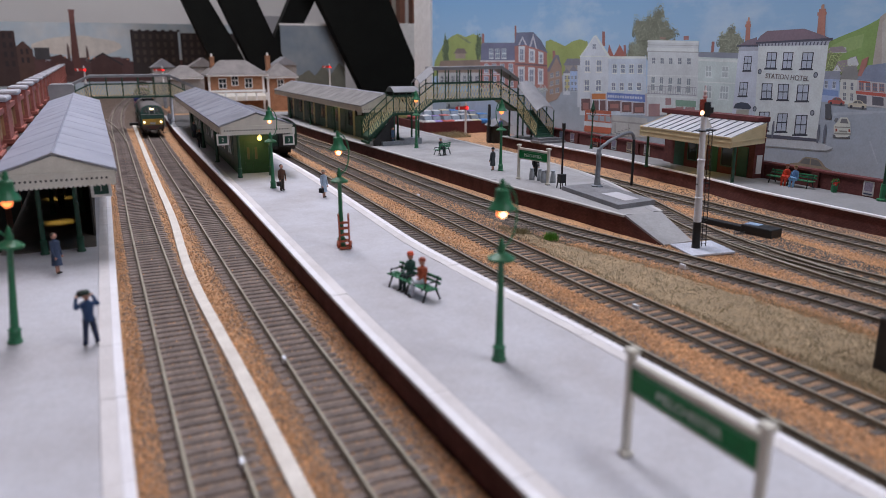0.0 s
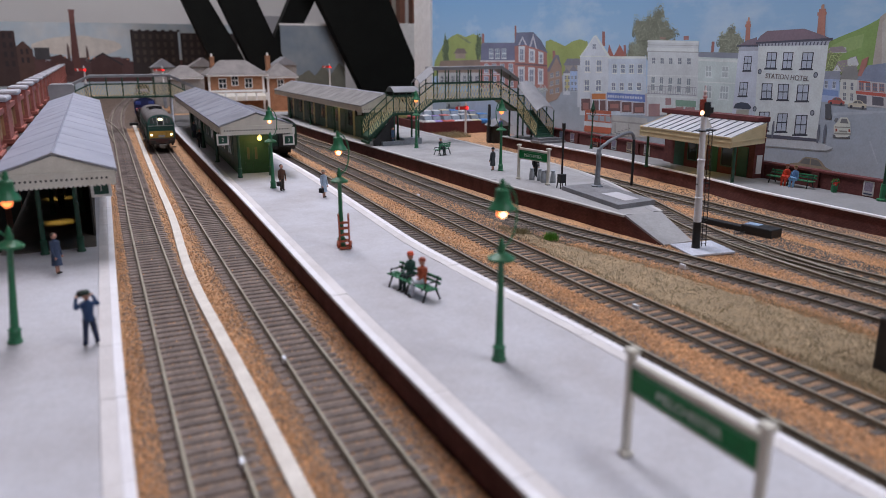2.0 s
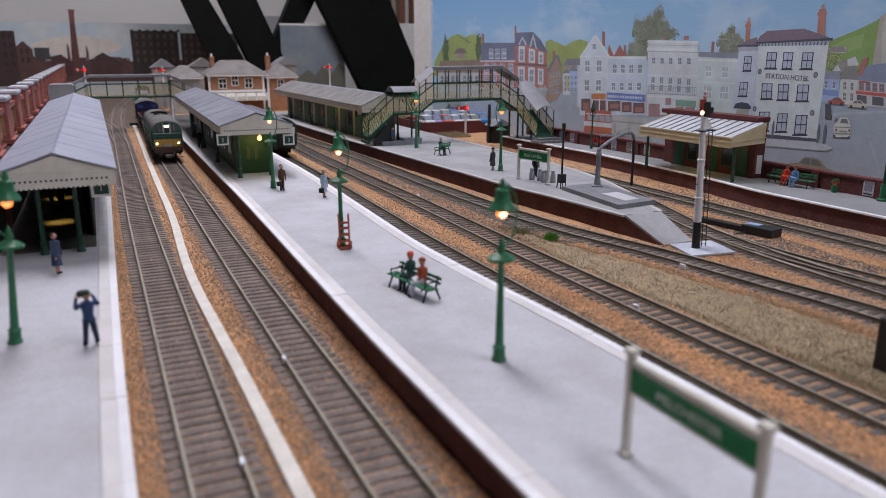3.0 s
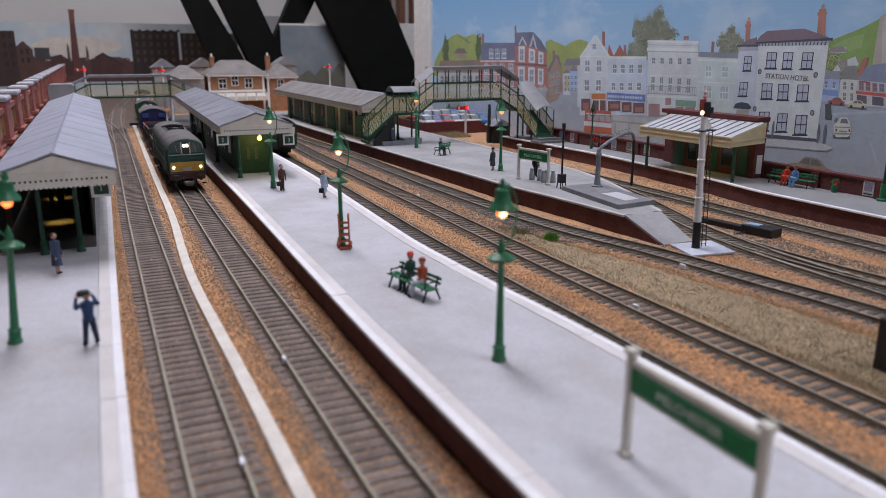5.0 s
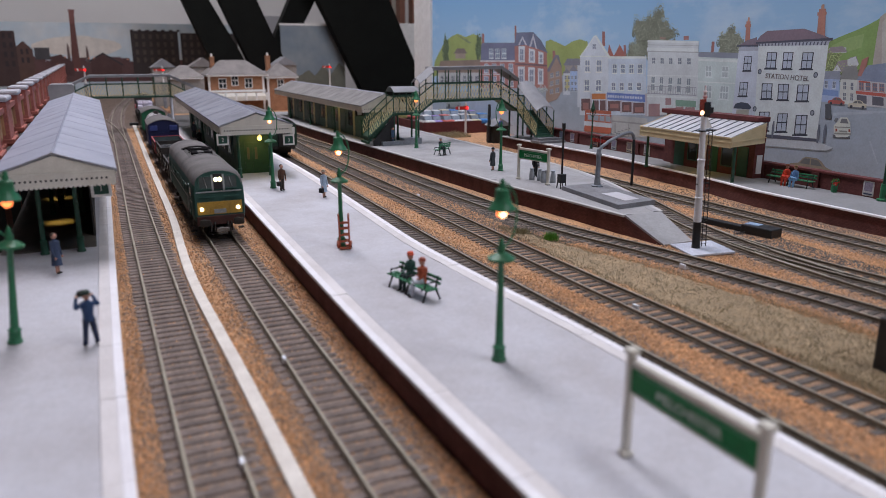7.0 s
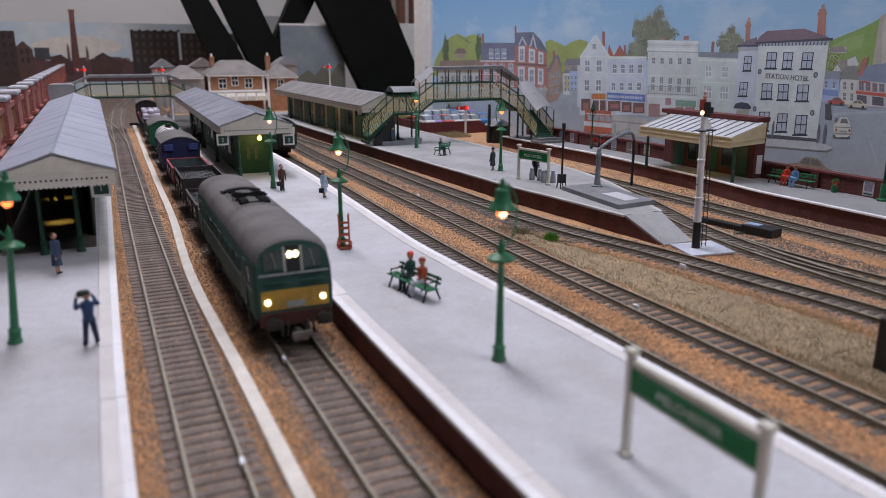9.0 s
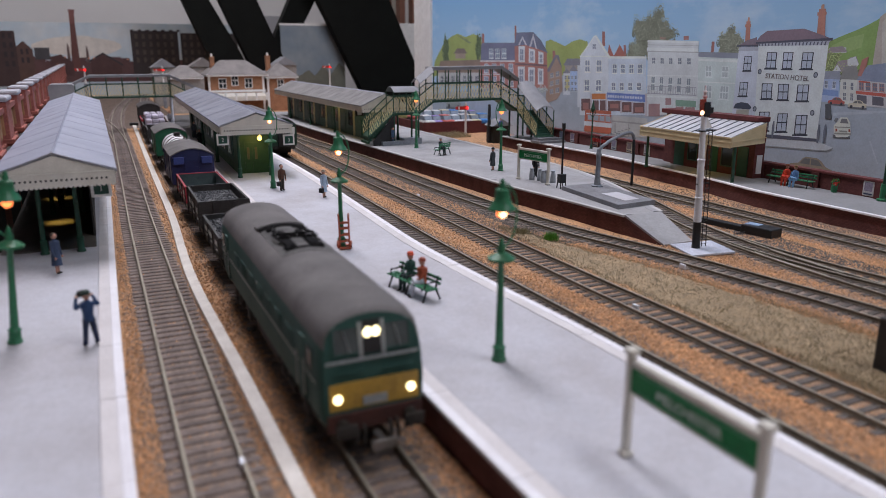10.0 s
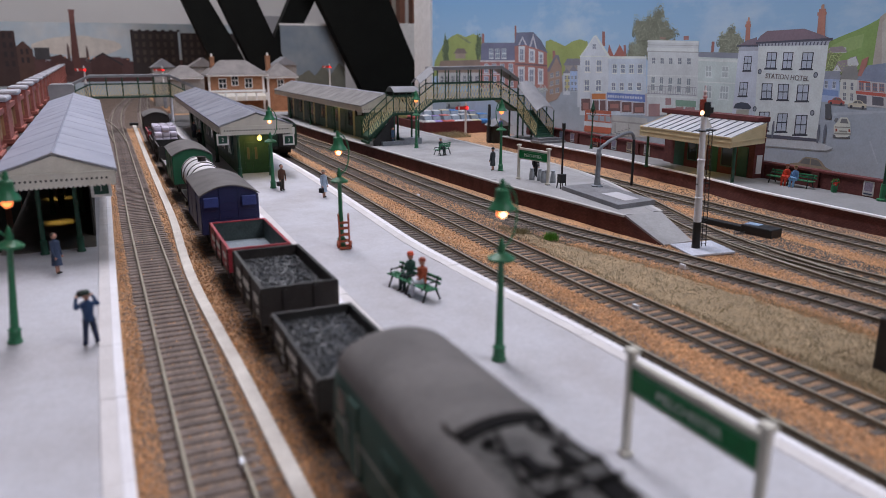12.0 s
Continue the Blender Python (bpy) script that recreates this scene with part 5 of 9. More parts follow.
SKIN = mat("figure_skin", (0.50, 0.26, 0.19), (0.42, 0.21, 0.15), size=3, rough=0.6, bump=0.05)
CLOTH = {}


def cloth(c):
    if c not in CLOTH:
        CLOTH[c] = mat("figure_paint", c, tuple(v * 0.7 for v in c), size=4, rough=0.7, bump=0.1)
    return CLOTH[c]


def figurine(label, x, y, z, turn, coat, legs, hat=None, stance="stand", bag=None, skirt=False):
    """A painted model figure about 23 mm tall, all one mesh."""
    sh = Shape()
    if stance == "sit":
        lap = 1.7 if skirt else 1.0
        for s in (-1, 1):
            sh.tube((s * 1.5, 0, 8.0 + lap * 0.4), (s * 1.6, -5.0, 7.6 + lap * 0.4), 1.35 * lap, 1.15 * lap, 8, 1).tube((s * 1.6, -5.0, 8.0), (s * 1.6, -5.6, 1.0), 1.1, 0.8, 8, 1).ball(s * 1.6, -6.4, 0.8, 0.8, 0.7, 1.5, 3, 8, 5)
        base = 7.4
    else:
        spread = 1.4 if stance != "arms_up" else 2.6
        if skirt:
            sh.lathe(0, 0, [(2.9, 5.0), (2.5, 9.5), (2.2, 12.0)], 10, 0)
            for s in (-1, 1):
                sh.tube((s * 0.9, 0, 0.8), (s * 0.9, 0, 6.0), 0.55, 0.75, 8, 2).ball(s * 0.9, -0.7, 0.6, 0.6, 0.55, 1.3, 3, 8, 5)
        else:
            for s in (-1, 1):
                sh.tube((s * spread, 0.4 * s, 0.8), (s * 1.15, 0, 11.6), 0.95, 1.45, 8, 1).ball(s * spread, -0.7, 0.6, 0.8, 0.6, 1.5, 3, 8, 5)
        base = 10.6
    sh.lathe(0, 0, [(1.9, base), (2.3, base + 0.8), (2.1, base + 3.0), (2.7, base + 6.6), (2.4, base + 8.0), (1.0, base + 8.6), (0.8, base + 9.2)], 10, 0)
    if stance == "arms_up":
        for s in (-1, 1):
            sh.tube((s * 2.6, 0, base + 7.3), (s * 4.6, -0.6, base + 6.0), 0.95, 0.85, 7, 0).tube((s * 4.6, -0.6, base + 6.0), (s * 3.2, -2.4, base + 9.8), 0.8, 0.6, 7, 0).ball(s * 3.0, -2.6, base + 10.2, 0.7, slot=2, n=7, m=5)
        sh.ball(0.8, -2.8, base + 11.2, 2.2, 1.6, 1.2, 3, 8, 5)
    elif stance == "sit":
        for s in (-1, 1):
            sh.tube((s * 2.5, 0, base + 7.0), (s * 3.0, -1.4, base + 3.2), 0.9, 0.75, 7, 0).tube((s * 3.0, -1.4, base + 3.2), (s * 1.6, -4.0, base + 2.0), 0.7, 0.6, 7, 0)
    else:
        for s in (-1, 1):
            sh.tube((s * 2.6, 0, base + 7.2), (s * 3.4, -0.4, base + 2.6), 0.9, 0.75, 7, 0).tube((s * 3.4, -0.4, base + 2.6), (s * 3.1, -1.4, base - 0.6), 0.7, 0.6, 7, 0).ball(s * 3.1, -1.6, base - 1.2, 0.7, slot=2, n=7, m=5)
    sh.ball(0, -0.1, base + 10.8, 1.45, 1.85, 1.6, 2, 12, 8)
    if hat:
        sh.lathe(0, -0.1, [(2.0, base + 11.5), (2.1, base + 11.8), (1.6, base + 12.0), (1.6, base + 12.9), (0.9, base + 13.3)], 10, 4)
    else:
        sh.ball(0, 0.25, base + 11.4, 1.5, 1.5, 1.5, 4, 10, 6)
    if bag:
        sh.rounded(-5.0, -2.2, -2.6, 1.4, base - 6.0, base - 2.2, 0.4, 5)
    return solo("figurine", sh, [cloth(coat), cloth(legs), SKIN, cloth((0.03, 0.025, 0.022)), cloth(hat or (0.05, 0.03, 0.02)), cloth(bag or (0.02, 0.02, 0.02))], label, "figurine", smooth=50, x=x, y=y, z=z, rz=turn)


def figures():
    NAVY, DENIM = (0.025, 0.06, 0.15), (0.02, 0.03, 0.075)
    figurine("model porter figure in blue uniform with raised arms", -10.5, 325, PLAT, 200, NAVY, DENIM, (0.03, 0.05, 0.04), "arms_up")
    figurine("model figure in a blue suit standing on the platform", -26.5, 446, PLAT, 60, (0.05, 0.075, 0.14), (0.05, 0.055, 0.09), None, "stand", None, True)
    figurine("model man in brown suit with a black bag", 145.5, 648, PLAT, 20, (0.11, 0.05, 0.032), (0.045, 0.035, 0.025), None, "stand", (0.01, 0.01, 0.01))
    figurine("model woman in a pale blue coat holding a bag", 170, 601, PLAT, 30, (0.40, 0.50, 0.64), (0.3, 0.32, 0.4), (0.36, 0.30, 0.24), "stand", (0.01, 0.01, 0.012), True)
    figurine("model man in blue overalls by the footbridge", 357, 921, PLAT, 40, (0.05, 0.10, 0.18), (0.05, 0.08, 0.14))
    figurine("model figure in a long dark grey coat", 371, 672, PLAT, 200, (0.045, 0.055, 0.06), (0.03, 0.035, 0.04), (0.04, 0.045, 0.05), "stand", None, True)
    figurine("model figure in black behind the name board", 389, 618, PLAT, 0, (0.012, 0.012, 0.014), (0.012, 0.012, 0.014), None)
    figurine("model figure in blue at the platform end", 556, 985, PLAT, 0, (0.07, 0.11, 0.30), (0.05, 0.06, 0.1))
    figurine("seated model figure in red on the bench", 574, 480, PLAT - 1.2, -75, (0.62, 0.05, 0.02), (0.60, 0.06, 0.03), (0.18, 0.05, 0.02), "sit", None, True)
    figurine("seated model figure in pale blue on the bench", 574, 471, PLAT - 1.2, -75, (0.12, 0.24, 0.46), (0.20, 0.36, 0.58), (0.2, 0.12, 0.05), "sit", None, True)
    figurine("seated model figure in green with a red cap", 140.0, 339, PLAT - 0.8, -75, (0.03, 0.09, 0.07), (0.02, 0.04, 0.04), (0.6, 0.08, 0.03), "sit")
    figurine("seated model figure in a rust jacket and white skirt", 141.0, 326, PLAT - 0.8, -104, (0.42, 0.09, 0.04), (0.66, 0.68, 0.76), (0.3, 0.06, 0.03), "sit", None, True)
    figurine("seated model figure on the island platform bench", 372, 803, PLAT + 0.4, 30, (0.05, 0.05, 0.06), (0.04, 0.06, 0.06), (0.3, 0.3, 0.32), "sit")
    figurine("yellow-coated model figure seated under the canopy", 340, 985, PLAT, 60, (0.50, 0.36, 0.06), (0.5, 0.4, 0.1), None, "sit")
    figurine("model figure in grey waiting under the canopy", 130, 1120, PLAT, 0, (0.10, 0.11, 0.14), (0.05, 0.05, 0.07))
    figurine("model figure in dark clothes waiting under the canopy", 122, 1000, PLAT, 0, (0.02, 0.02, 0.025), (0.02, 0.02, 0.025))
    figurine("model figure in a tan coat under the left canopy", -29, 640, PLAT + 0.5, 20, (0.20, 0.13, 0.05), (0.03, 0.03, 0.03))
    figurine("model figure in pale grey at the bridge steps", 118, 1345, PLAT, 0, (0.34, 0.36, 0.40), (0.2, 0.2, 0.24))


def bench(x, y, turn, label, length=26.0, z=PLAT, slats=3):
    th = thing("bench", label, "bench", x, y, z, turn, group="platform benches")
    for k in range(4):
        part("seat_slat", Shape().rounded(-length / 2, length / 2, -5.0 + k * 1.7, -3.7 + k * 1.7, 6.2, 6.9, 0.15), M["green"], th)
    for k in range(slats):
        part("back_slat", Shape().rounded(-length / 2, length / 2, 2.4 + k * 0.45, 3.0 + k * 0.45, 8.4 + k * 2.2, 9.9 + k * 2.2, 0.15), M["green"], th)
    for s in (-0.42, 0.0, 0.42):
        p = s * length
        part("leg_frame", Shape().path([(p, -5.6, 0), (p, -3.2, 6.2), (p, 2.0, 6.2), (p, 3.4, 8.0 + 2.2 * slats)], 0.55, 6).path([(p, 2.0, 6.2), (p, 4.6, 0)], 0.55, 6).path([(p, -4.6, 6.2), (p, -4.2, 9.4), (p, 2.2, 9.6)], 0.4, 6), M["black"], th, "black cast-iron bench end")
    return th


def sack_truck(x, y, turn):
    th = thing("sack_truck", "orange-red porter's sack truck standing upright", "trolley", x, y, PLAT, turn, group="porters' trolleys")
    for s in (-1, 1):
        part("upright", Shape().path([(s * 3.0, 0, 0.8), (s * 3.0, 1.5, 16), (s * 3.2, 3.2, 21.5)], 0.55, 6), M["truck_red"], th)
        part("wheel", Shape().tube((s * 3.4, 1.6, 2.2), (s * 4.4, 1.6, 2.2), 2.2, n=14), M["truck_red"], th, smooth=40)
    for z in (4.5, 8.5, 12.5, 16):
        part("cross_bar", Shape().rounded(-3.0, 3.0, z * 0.095 - 0.45, z * 0.095 + 0.45, z - 0.6, z + 0.6, 0.15), M["truck_red"], th)
    part("toe_plate", Shape().rounded(-3.4, 3.4, -4.0, 0.4, 0.4, 1.1, 0.15), M["truck_red"], th)
    return th


M["truck_red"] = mat("trolley_orange_red", (0.42, 0.10, 0.05), (0.30, 0.07, 0.04), size=5, rough=0.6)
M["churn"] = mat("milk_churn_metal", (0.40, 0.42, 0.45), (0.28, 0.30, 0.33), size=5, rough=0.4, metal=0.5)


def small_things():
    bench(139.0, 331.5, -80, "green slatted bench with two seated figures", 38, slats=2)
    bench(376, 806, -150, "green platform bench with black iron legs", 24)
    bench(577, 477, -86, "green bench against the far brick wall", 47, slats=2)
    sack_truck(134.0, 431.5, -10)
    sack_truck(135.5, 436.0, 150)
    nameboard(135.4, 159.2, 134.6, 109.5, 33.0, "green station name board on cream posts")
    nameboard(367.5, 614, 374.5, 573, 32.0, "far green station name board on cream posts")
    for x, y in ((377, 605), (381, 597), (384, 590), (379, 588), (386, 582)):
        th = thing("milk_churn", "grey metal milk churn with a lid", "milk churn", x, y, PLAT, group="milk churns")
        part("body", Shape().lathe(0, 0, [(2.6, 0), (2.7, 0.5), (2.5, 5.0), (2.3, 7.5), (1.5, 9.6), (1.7, 10.4)], 14), M["churn"], th, smooth=40)
        part("lid", Shape().lathe(0, 0, [(1.9, 10.3), (2.1, 11.0), (1.2, 11.6)], 14), M["churn"], th, smooth=40)
    # brazier with its tall pipe
    th = thing("brazier", "black platform stove with a tall chimney pipe", "stove", 376.5, 553.5, PLAT)
    part("firebox", Shape().rounded(-3.0, 3.0, -3.0, 3.0, 5.0, 13.0, 0.5), M["black"], th)
    for sx in (-1, 1):
        for sy in (-1, 1):
            part("leg", Shape().tube((sx * 3.0, sy * 3.0, 0), (sx * 2.6, sy * 2.6, 5.2), 0.5, n=6), M["black"], th)
    part("pipe", Shape().tube((0, 0, 13), (0, 0, 52), 0.9, n=10).tube((0, 0, 52), (0, 0, 58), 1.6, n=10), M["black"], th, smooth=40)
    # plinth and water crane
    th = thing("plinth", "raised dark grey concrete slab at the platform end", "plinth", 0, 0, 0)
    part("slab", Shape().prism([(372, 546), (364, 456), (404, 460), (411, 546)], 2, PLAT - 0.1, PLAT + 3.6), M["slab"], th)
    part("cover", Shape().prism([(380, 500), (378, 466), (394, 468), (397, 500)], 2, PLAT + 3.6, PLAT + 4.0), M["concrete"], th, "paler inset cover")
    th = thing("water_crane", "grey iron water crane with swan-neck arm and black hose", "water crane", 399, 531, PLAT + 3.6)
    part("base_plate", Shape().lathe(0, 0, [(5.5, 0), (5.5, 1.0), (4.0, 1.4)], 6), M["grey_iron"], th)
    part("column", Shape().lathe(0, 0, [(3.3, 1), (2.8, 4), (2.2, 12), (2.0, 26), (2.6, 27), (2.6, 29), (2.0, 30), (1.9, 33)], 14), M["grey_iron"], th, smooth=40)
    part("arm", Shape().path([(0, 0, 31), (2, 0, 34.5), (10, 1, 38.5), (22, 3, 43), (32, 4, 45.2), (38, 5, 45), (41.5, 6, 42.5), (42.6, 6, 39)], 1.5, 12), M["grey_iron"], th, smooth=60)
    part("tie_rod", Shape().path([(1, 0, 33), (0.5, 0, 44), (24, 3, 45.5)], 0.35, 6).path([(0.5, 0, 44), (36, 4.5, 49.0)], 0.25, 6), M["grey_iron"], th)
    part("hose", Shape().path([(42.6, 6, 40), (43, 6, 26), (43, 6, -3)], 1.25, 10), M["black"], th, "black leather hose")
    # signal
    th = thing("signal", "silver tubular signal with lit amber lamp and ladder", "railway signal", 371.5, 378.5, -2.6)
    th.matrix_basis = pose(0.3715, 0.3785, -0.0026, 0, -2.0, 0)
    part("base_plate", Shape().rounded(-12, 20, -17, 14, 0, 1.4, 0.3).moved(Matrix.Rotation(radians(-14), 4, "Z")), M["pale_plate"], th, "pale blue-white base plate")
    part("post_foot", Shape().lathe(0, 0, [(2.9, 1.2), (2.7, 20)], 16), M["black"], th, smooth=40)
    part("post", Shape().lathe(0, 0, [(2.65, 20), (2.5, 36), (2.9, 36.4), (2.9, 37.2), (2.4, 37.6), (2.25, 62), (2.7, 62.4), (2.7, 63.2), (2.1, 63.6), (1.7, 100), (1.0, 104)], 16), M["silver"], th, "silver-painted tapered post", smooth=40)
    part("finial", Shape().lathe(0, 0, [(1.2, 103.5), (1.5, 105), (0.8, 106), (1.3, 107.2), (1.3, 108.2), (0.5, 109), (0.2, 112)], 12, 0), M["finial"], th, smooth=40)
    arm = part("arm", Shape().rounded(-6.5, -1.0, -2.8, -2.0, 93.0, 103.5, 0.4).moved(Matrix.Rotation(0.0, 4, "Y")), M["signal_red"], th, "dark red lens plate")
    part("lens", Shape().ball(-4.6, -3.0, 94.8, 1.5, 1.5, 0.9, n=14, m=8), M["lamp_core"], arm, "glowing amber lens", smooth=60)
    part("spectacle", Shape().rounded(-3.0, 2.2, -3.4, -2.9, 92, 101.5, 0.5), M["black"], th)
    part("lamp_case", Shape().rounded(2.5, 7.0, -1.6, 1.6, 93.5, 97.5, 0.5).tube((1.0, 0, 100), (5, 0, 96), 0.6, n=6), M["black"], th)
    part("platform_stage", Shape().rounded(-4, 9.5, -3, 3, 82.0, 82.9, 0.2), M["black"], th)
    part("sighting_board", Shape().prism([(1.6, 84), (7.5, 84), (2.2, 92)], 1, -0.5, 0.3), M["white_paint"], th)
    part("stay", Shape().box(-3.5, 8, -0.5, 0.5, 46.0, 46.8), M["black"], th)
    lad = part("ladder", Shape().tube((5.2, 0, 1), (5.4, 0, 83), 0.35, n=6).tube((9.0, 0, 1), (8.4, 0, 83), 0.35, n=6), M["black"], th)
    for k in range(24):
        part("rung", Shape().tube((5.2, 0, 3 + k * 3.3), (8.9, 0, 3 + k * 3.3), 0.25, n=5), M["black"], lad)
    # point machine beside the siding
    th = thing("point_machine", "black point motor casing beside the siding", "point motor", 448, 395, -3.2, 8)
    part("case", Shape().rounded(-7, 7, -16, 10, 0, 7.0, 0.8), M["black"], th)
    part("lid", Shape().rounded(-4, 4, -2, 9, 7.0, 7.5, 0.2), M["blue_grey"], th, "bluish reflective lid")
    part("rod_cover", Shape().rounded(-4, 3, 10, 52, 0, 4.5, 0.6), M["black"], th)
    part("rod", Shape().tube((-20, 6, 1.5), (-6, 6, 1.5), 0.5, n=6), M["iron"], th)
    # low grey posts between the tracks
    solo("marker_post", Shape().rounded(296, 309, 176, 192, -3.8, 21, 0.8), M["wagon_brown"], "dark brown post standing in the grass", "post")
    # The first two clips are silver stand-ins for glints on the rails.
    for x, y in ((32.4, 226.2), (65.2, 305.2), (216.5, 1000), (273, 640), (330, 346), (252, 296)):
        th = thing("joint_and_glint_clip", "small silver clip for rail joints and painted rail glints", "rail joint", x, y, 0, group="rail joints")
        part("clip", Shape().rounded(-0.8, 0.8, -2.2, 2.2, -2.4, 0.2, 0.2), M["silver"], th)


M["pale_plate"] = mat("pale_plate", (0.50, 0.52, 0.60), (0.40, 0.42, 0.49), size=12, rough=0.6)
M["slab"] = mat("dark_grey_slab", (0.20, 0.20, 0.215), (0.15, 0.15, 0.16), size=20, rough=0.8, bump=0.15)
M["finial"] = mat("finial_red_white", (0.55, 0.10, 0.10), (0.65, 0.6, 0.6), size=3, rough=0.4)
M["signal_red"] = mat("signal_red_paint", (0.30, 0.05, 0.03), (0.2, 0.03, 0.02), size=5, rough=0.4)
M["blue_grey"] = mat("blue_grey_lid", (0.30, 0.42, 0.6), (0.25, 0.34, 0.5), size=5, rough=0.2)


def strip():
    """The pale cable strip laid between the first two tracks."""
    fn = along([(0, 47.4), (284, 45.9), (460, 44.2), (640, 51), (800, 54), (1100, 60), (1525, 69.5)])
    th = thing("cable_strip", "pale plastic cable strip laid along the ballast", "cable cover", kind="structure")
    y = 60
    rng = random.Random(5)
    while y < 1520:
        e = min(1525, y + rng.uniform(105, 150))
        seg = [(fn(y + (e - y) * k / 6), y + (e - y) * k / 6, -2.4 + rng.uniform(-0.1, 0.1)) for k in range(7)]
        seg[-1] = (seg[-1][0], seg[-1][1] - 0.3, seg[-1][2])
        part("strip_length", Shape().sweep(seg, [(-2.9, -2.2), (2.9, -2.2), (2.9, 0.6), (2.6, 0.8), (-2.6, 0.8), (-2.9, 0.6)]), M["strip"], th)
        y = e
    part("strip_end", Shape().rounded(62, 77, 1526, 1540, -4, 2.5, 0.5), M["black"], th, "black block at the strip's end")


lamps()
canopies()
figures()
small_things()
strip()


# ---- footbridges ----
def lattice_panel(sh, p, q, low, high, step=4.6, r=0.36):
    """Crossed bars between two rails that run from p to q (x, y, z of the lower rail), low to high above it."""
    p, q = Vector(p), Vector(q)
    n = max(1, int(round((q - p).length / step)))
    for k in range(-1, n + 1):
        for a, b in ((k, k + 2), (k + 2, k)):
            def at(i, up):
                return p.lerp(q, i / n) + Vector((0, 0, up))
            za, zb, ia, ib = low, high, a, b
            if min(a, b) < 0 or max(a, b) > n:
                lo, hi = (0, n)
                ia2, ib2 = min(max(a, lo), hi), min(max(b, lo), hi)
                za = low + (high - low) * (ia2 - a) / (b - a)
                zb = low + (high - low) * (ib2 - a) / (b - a)
                ia, ib = ia2, ib2
            sh.tube(at(ia, za), at(ib, zb), r, n=4, caps=False)
    return sh


def bridge_span(th, p, q, width, axis, rail=22.0, roof=46.0, posts=6, arched=False):
    """One covered length of footbridge from p to q (floor level), width across the other axis."""
    p, q = Vector(p), Vector(q)
    side = Vector((0, 1, 0)) if axis == 0 else Vector((1, 0, 0))
    def slab(low, high, half, material, name, label=""):
        v = []
        for e in (p, q):
            for s in (-1, 1):
                for z in (low, high):
                    v.append(e + side * s * half + Vector((0, 0, z)))
        part(name, Shape().add(v, [(0, 1, 3, 2), (4, 6, 7, 5), (0, 4, 5, 1), (2, 3, 7, 6), (1, 5, 7, 3), (0, 2, 6, 4)]), material, th, label)
    slab(-2.5, 0, width / 2, M["dark_green"], "floor_deck")
    if roof:
        if arched:
            arc = arc_roof(width / 2 + 1.5, 6.5, 10)
            v = [e + side * x + Vector((0, 0, roof - 5 + z + dz)) for e in (p, q) for dz in (0, 0.8) for x, z in arc]
            m = len(arc)
            f = []
            for k in range(m - 1):
                f += [(k, k + 1, 2 * m + k + 1, 2 * m + k), (m + k, 3 * m + k, 3 * m + k + 1, m + k + 1), (k, m + k, m + k + 1, k + 1), (2 * m + k, 2 * m + k + 1, 3 * m + k + 1, 3 * m + k)]
            f += [(0, 2 * m, 3 * m, m), (m - 1, 2 * m - 1, 4 * m - 1, 3 * m - 1)]
            part("roof", Shape().add(v, f), M["slate_light"], th, "curved grey roof", smooth=40)
        else:
            slab(roof - 1.4, roof, width / 2 + 2, M["slate_light"], "roof", "pale grey roof")
            slab(roof - 4.4, roof - 1.6, width / 2 + 1.2, M["slate_light"], "roof_board")
    for s in (-1, 1):
        o = side * s * width / 2
        lat = Shape()
        lattice_panel(lat, p + o, q + o, 1.0, rail - 1.0)
        part("lattice", lat, M["lattice"], th, "cream crossed lattice")
        rl = Shape().tube(p + o, q + o, 0.8, n=6).tube(p + o + Vector((0, 0, rail)), q + o + Vector((0, 0, rail)), 0.8, n=6)
        part("rail_pair", rl, M["dark_green"], th)
        for k in range(posts):
            e = p.lerp(q, k / (posts - 1)) + o
            part("upright", Shape().tube(e + Vector((0, 0, -1)), e + Vector((0, 0, (roof - 4.0) if roof else rail)), 0.8, n=6), M["dark_green"], th)


def stairs(th, p, q, width, axis, steps=12):
    p, q = Vector(p), Vector(q)
    for k in range(steps):
        a, b = p.lerp(q, k / steps), p.lerp(q, (k + 1) / steps)
        z = max(a.z, b.z)
        if axis == 0:
            sh = Shape().box(min(a.x, b.x), max(a.x, b.x) , a.y - width / 2, a.y + width / 2, z - 3.2, z)
        else:
            sh = Shape().box(a.x - width / 2, a.x + width / 2, min(a.y, b.y), max(a.y, b.y), z - 3.2, z)
        part("step", sh, M["dark_green"], th)


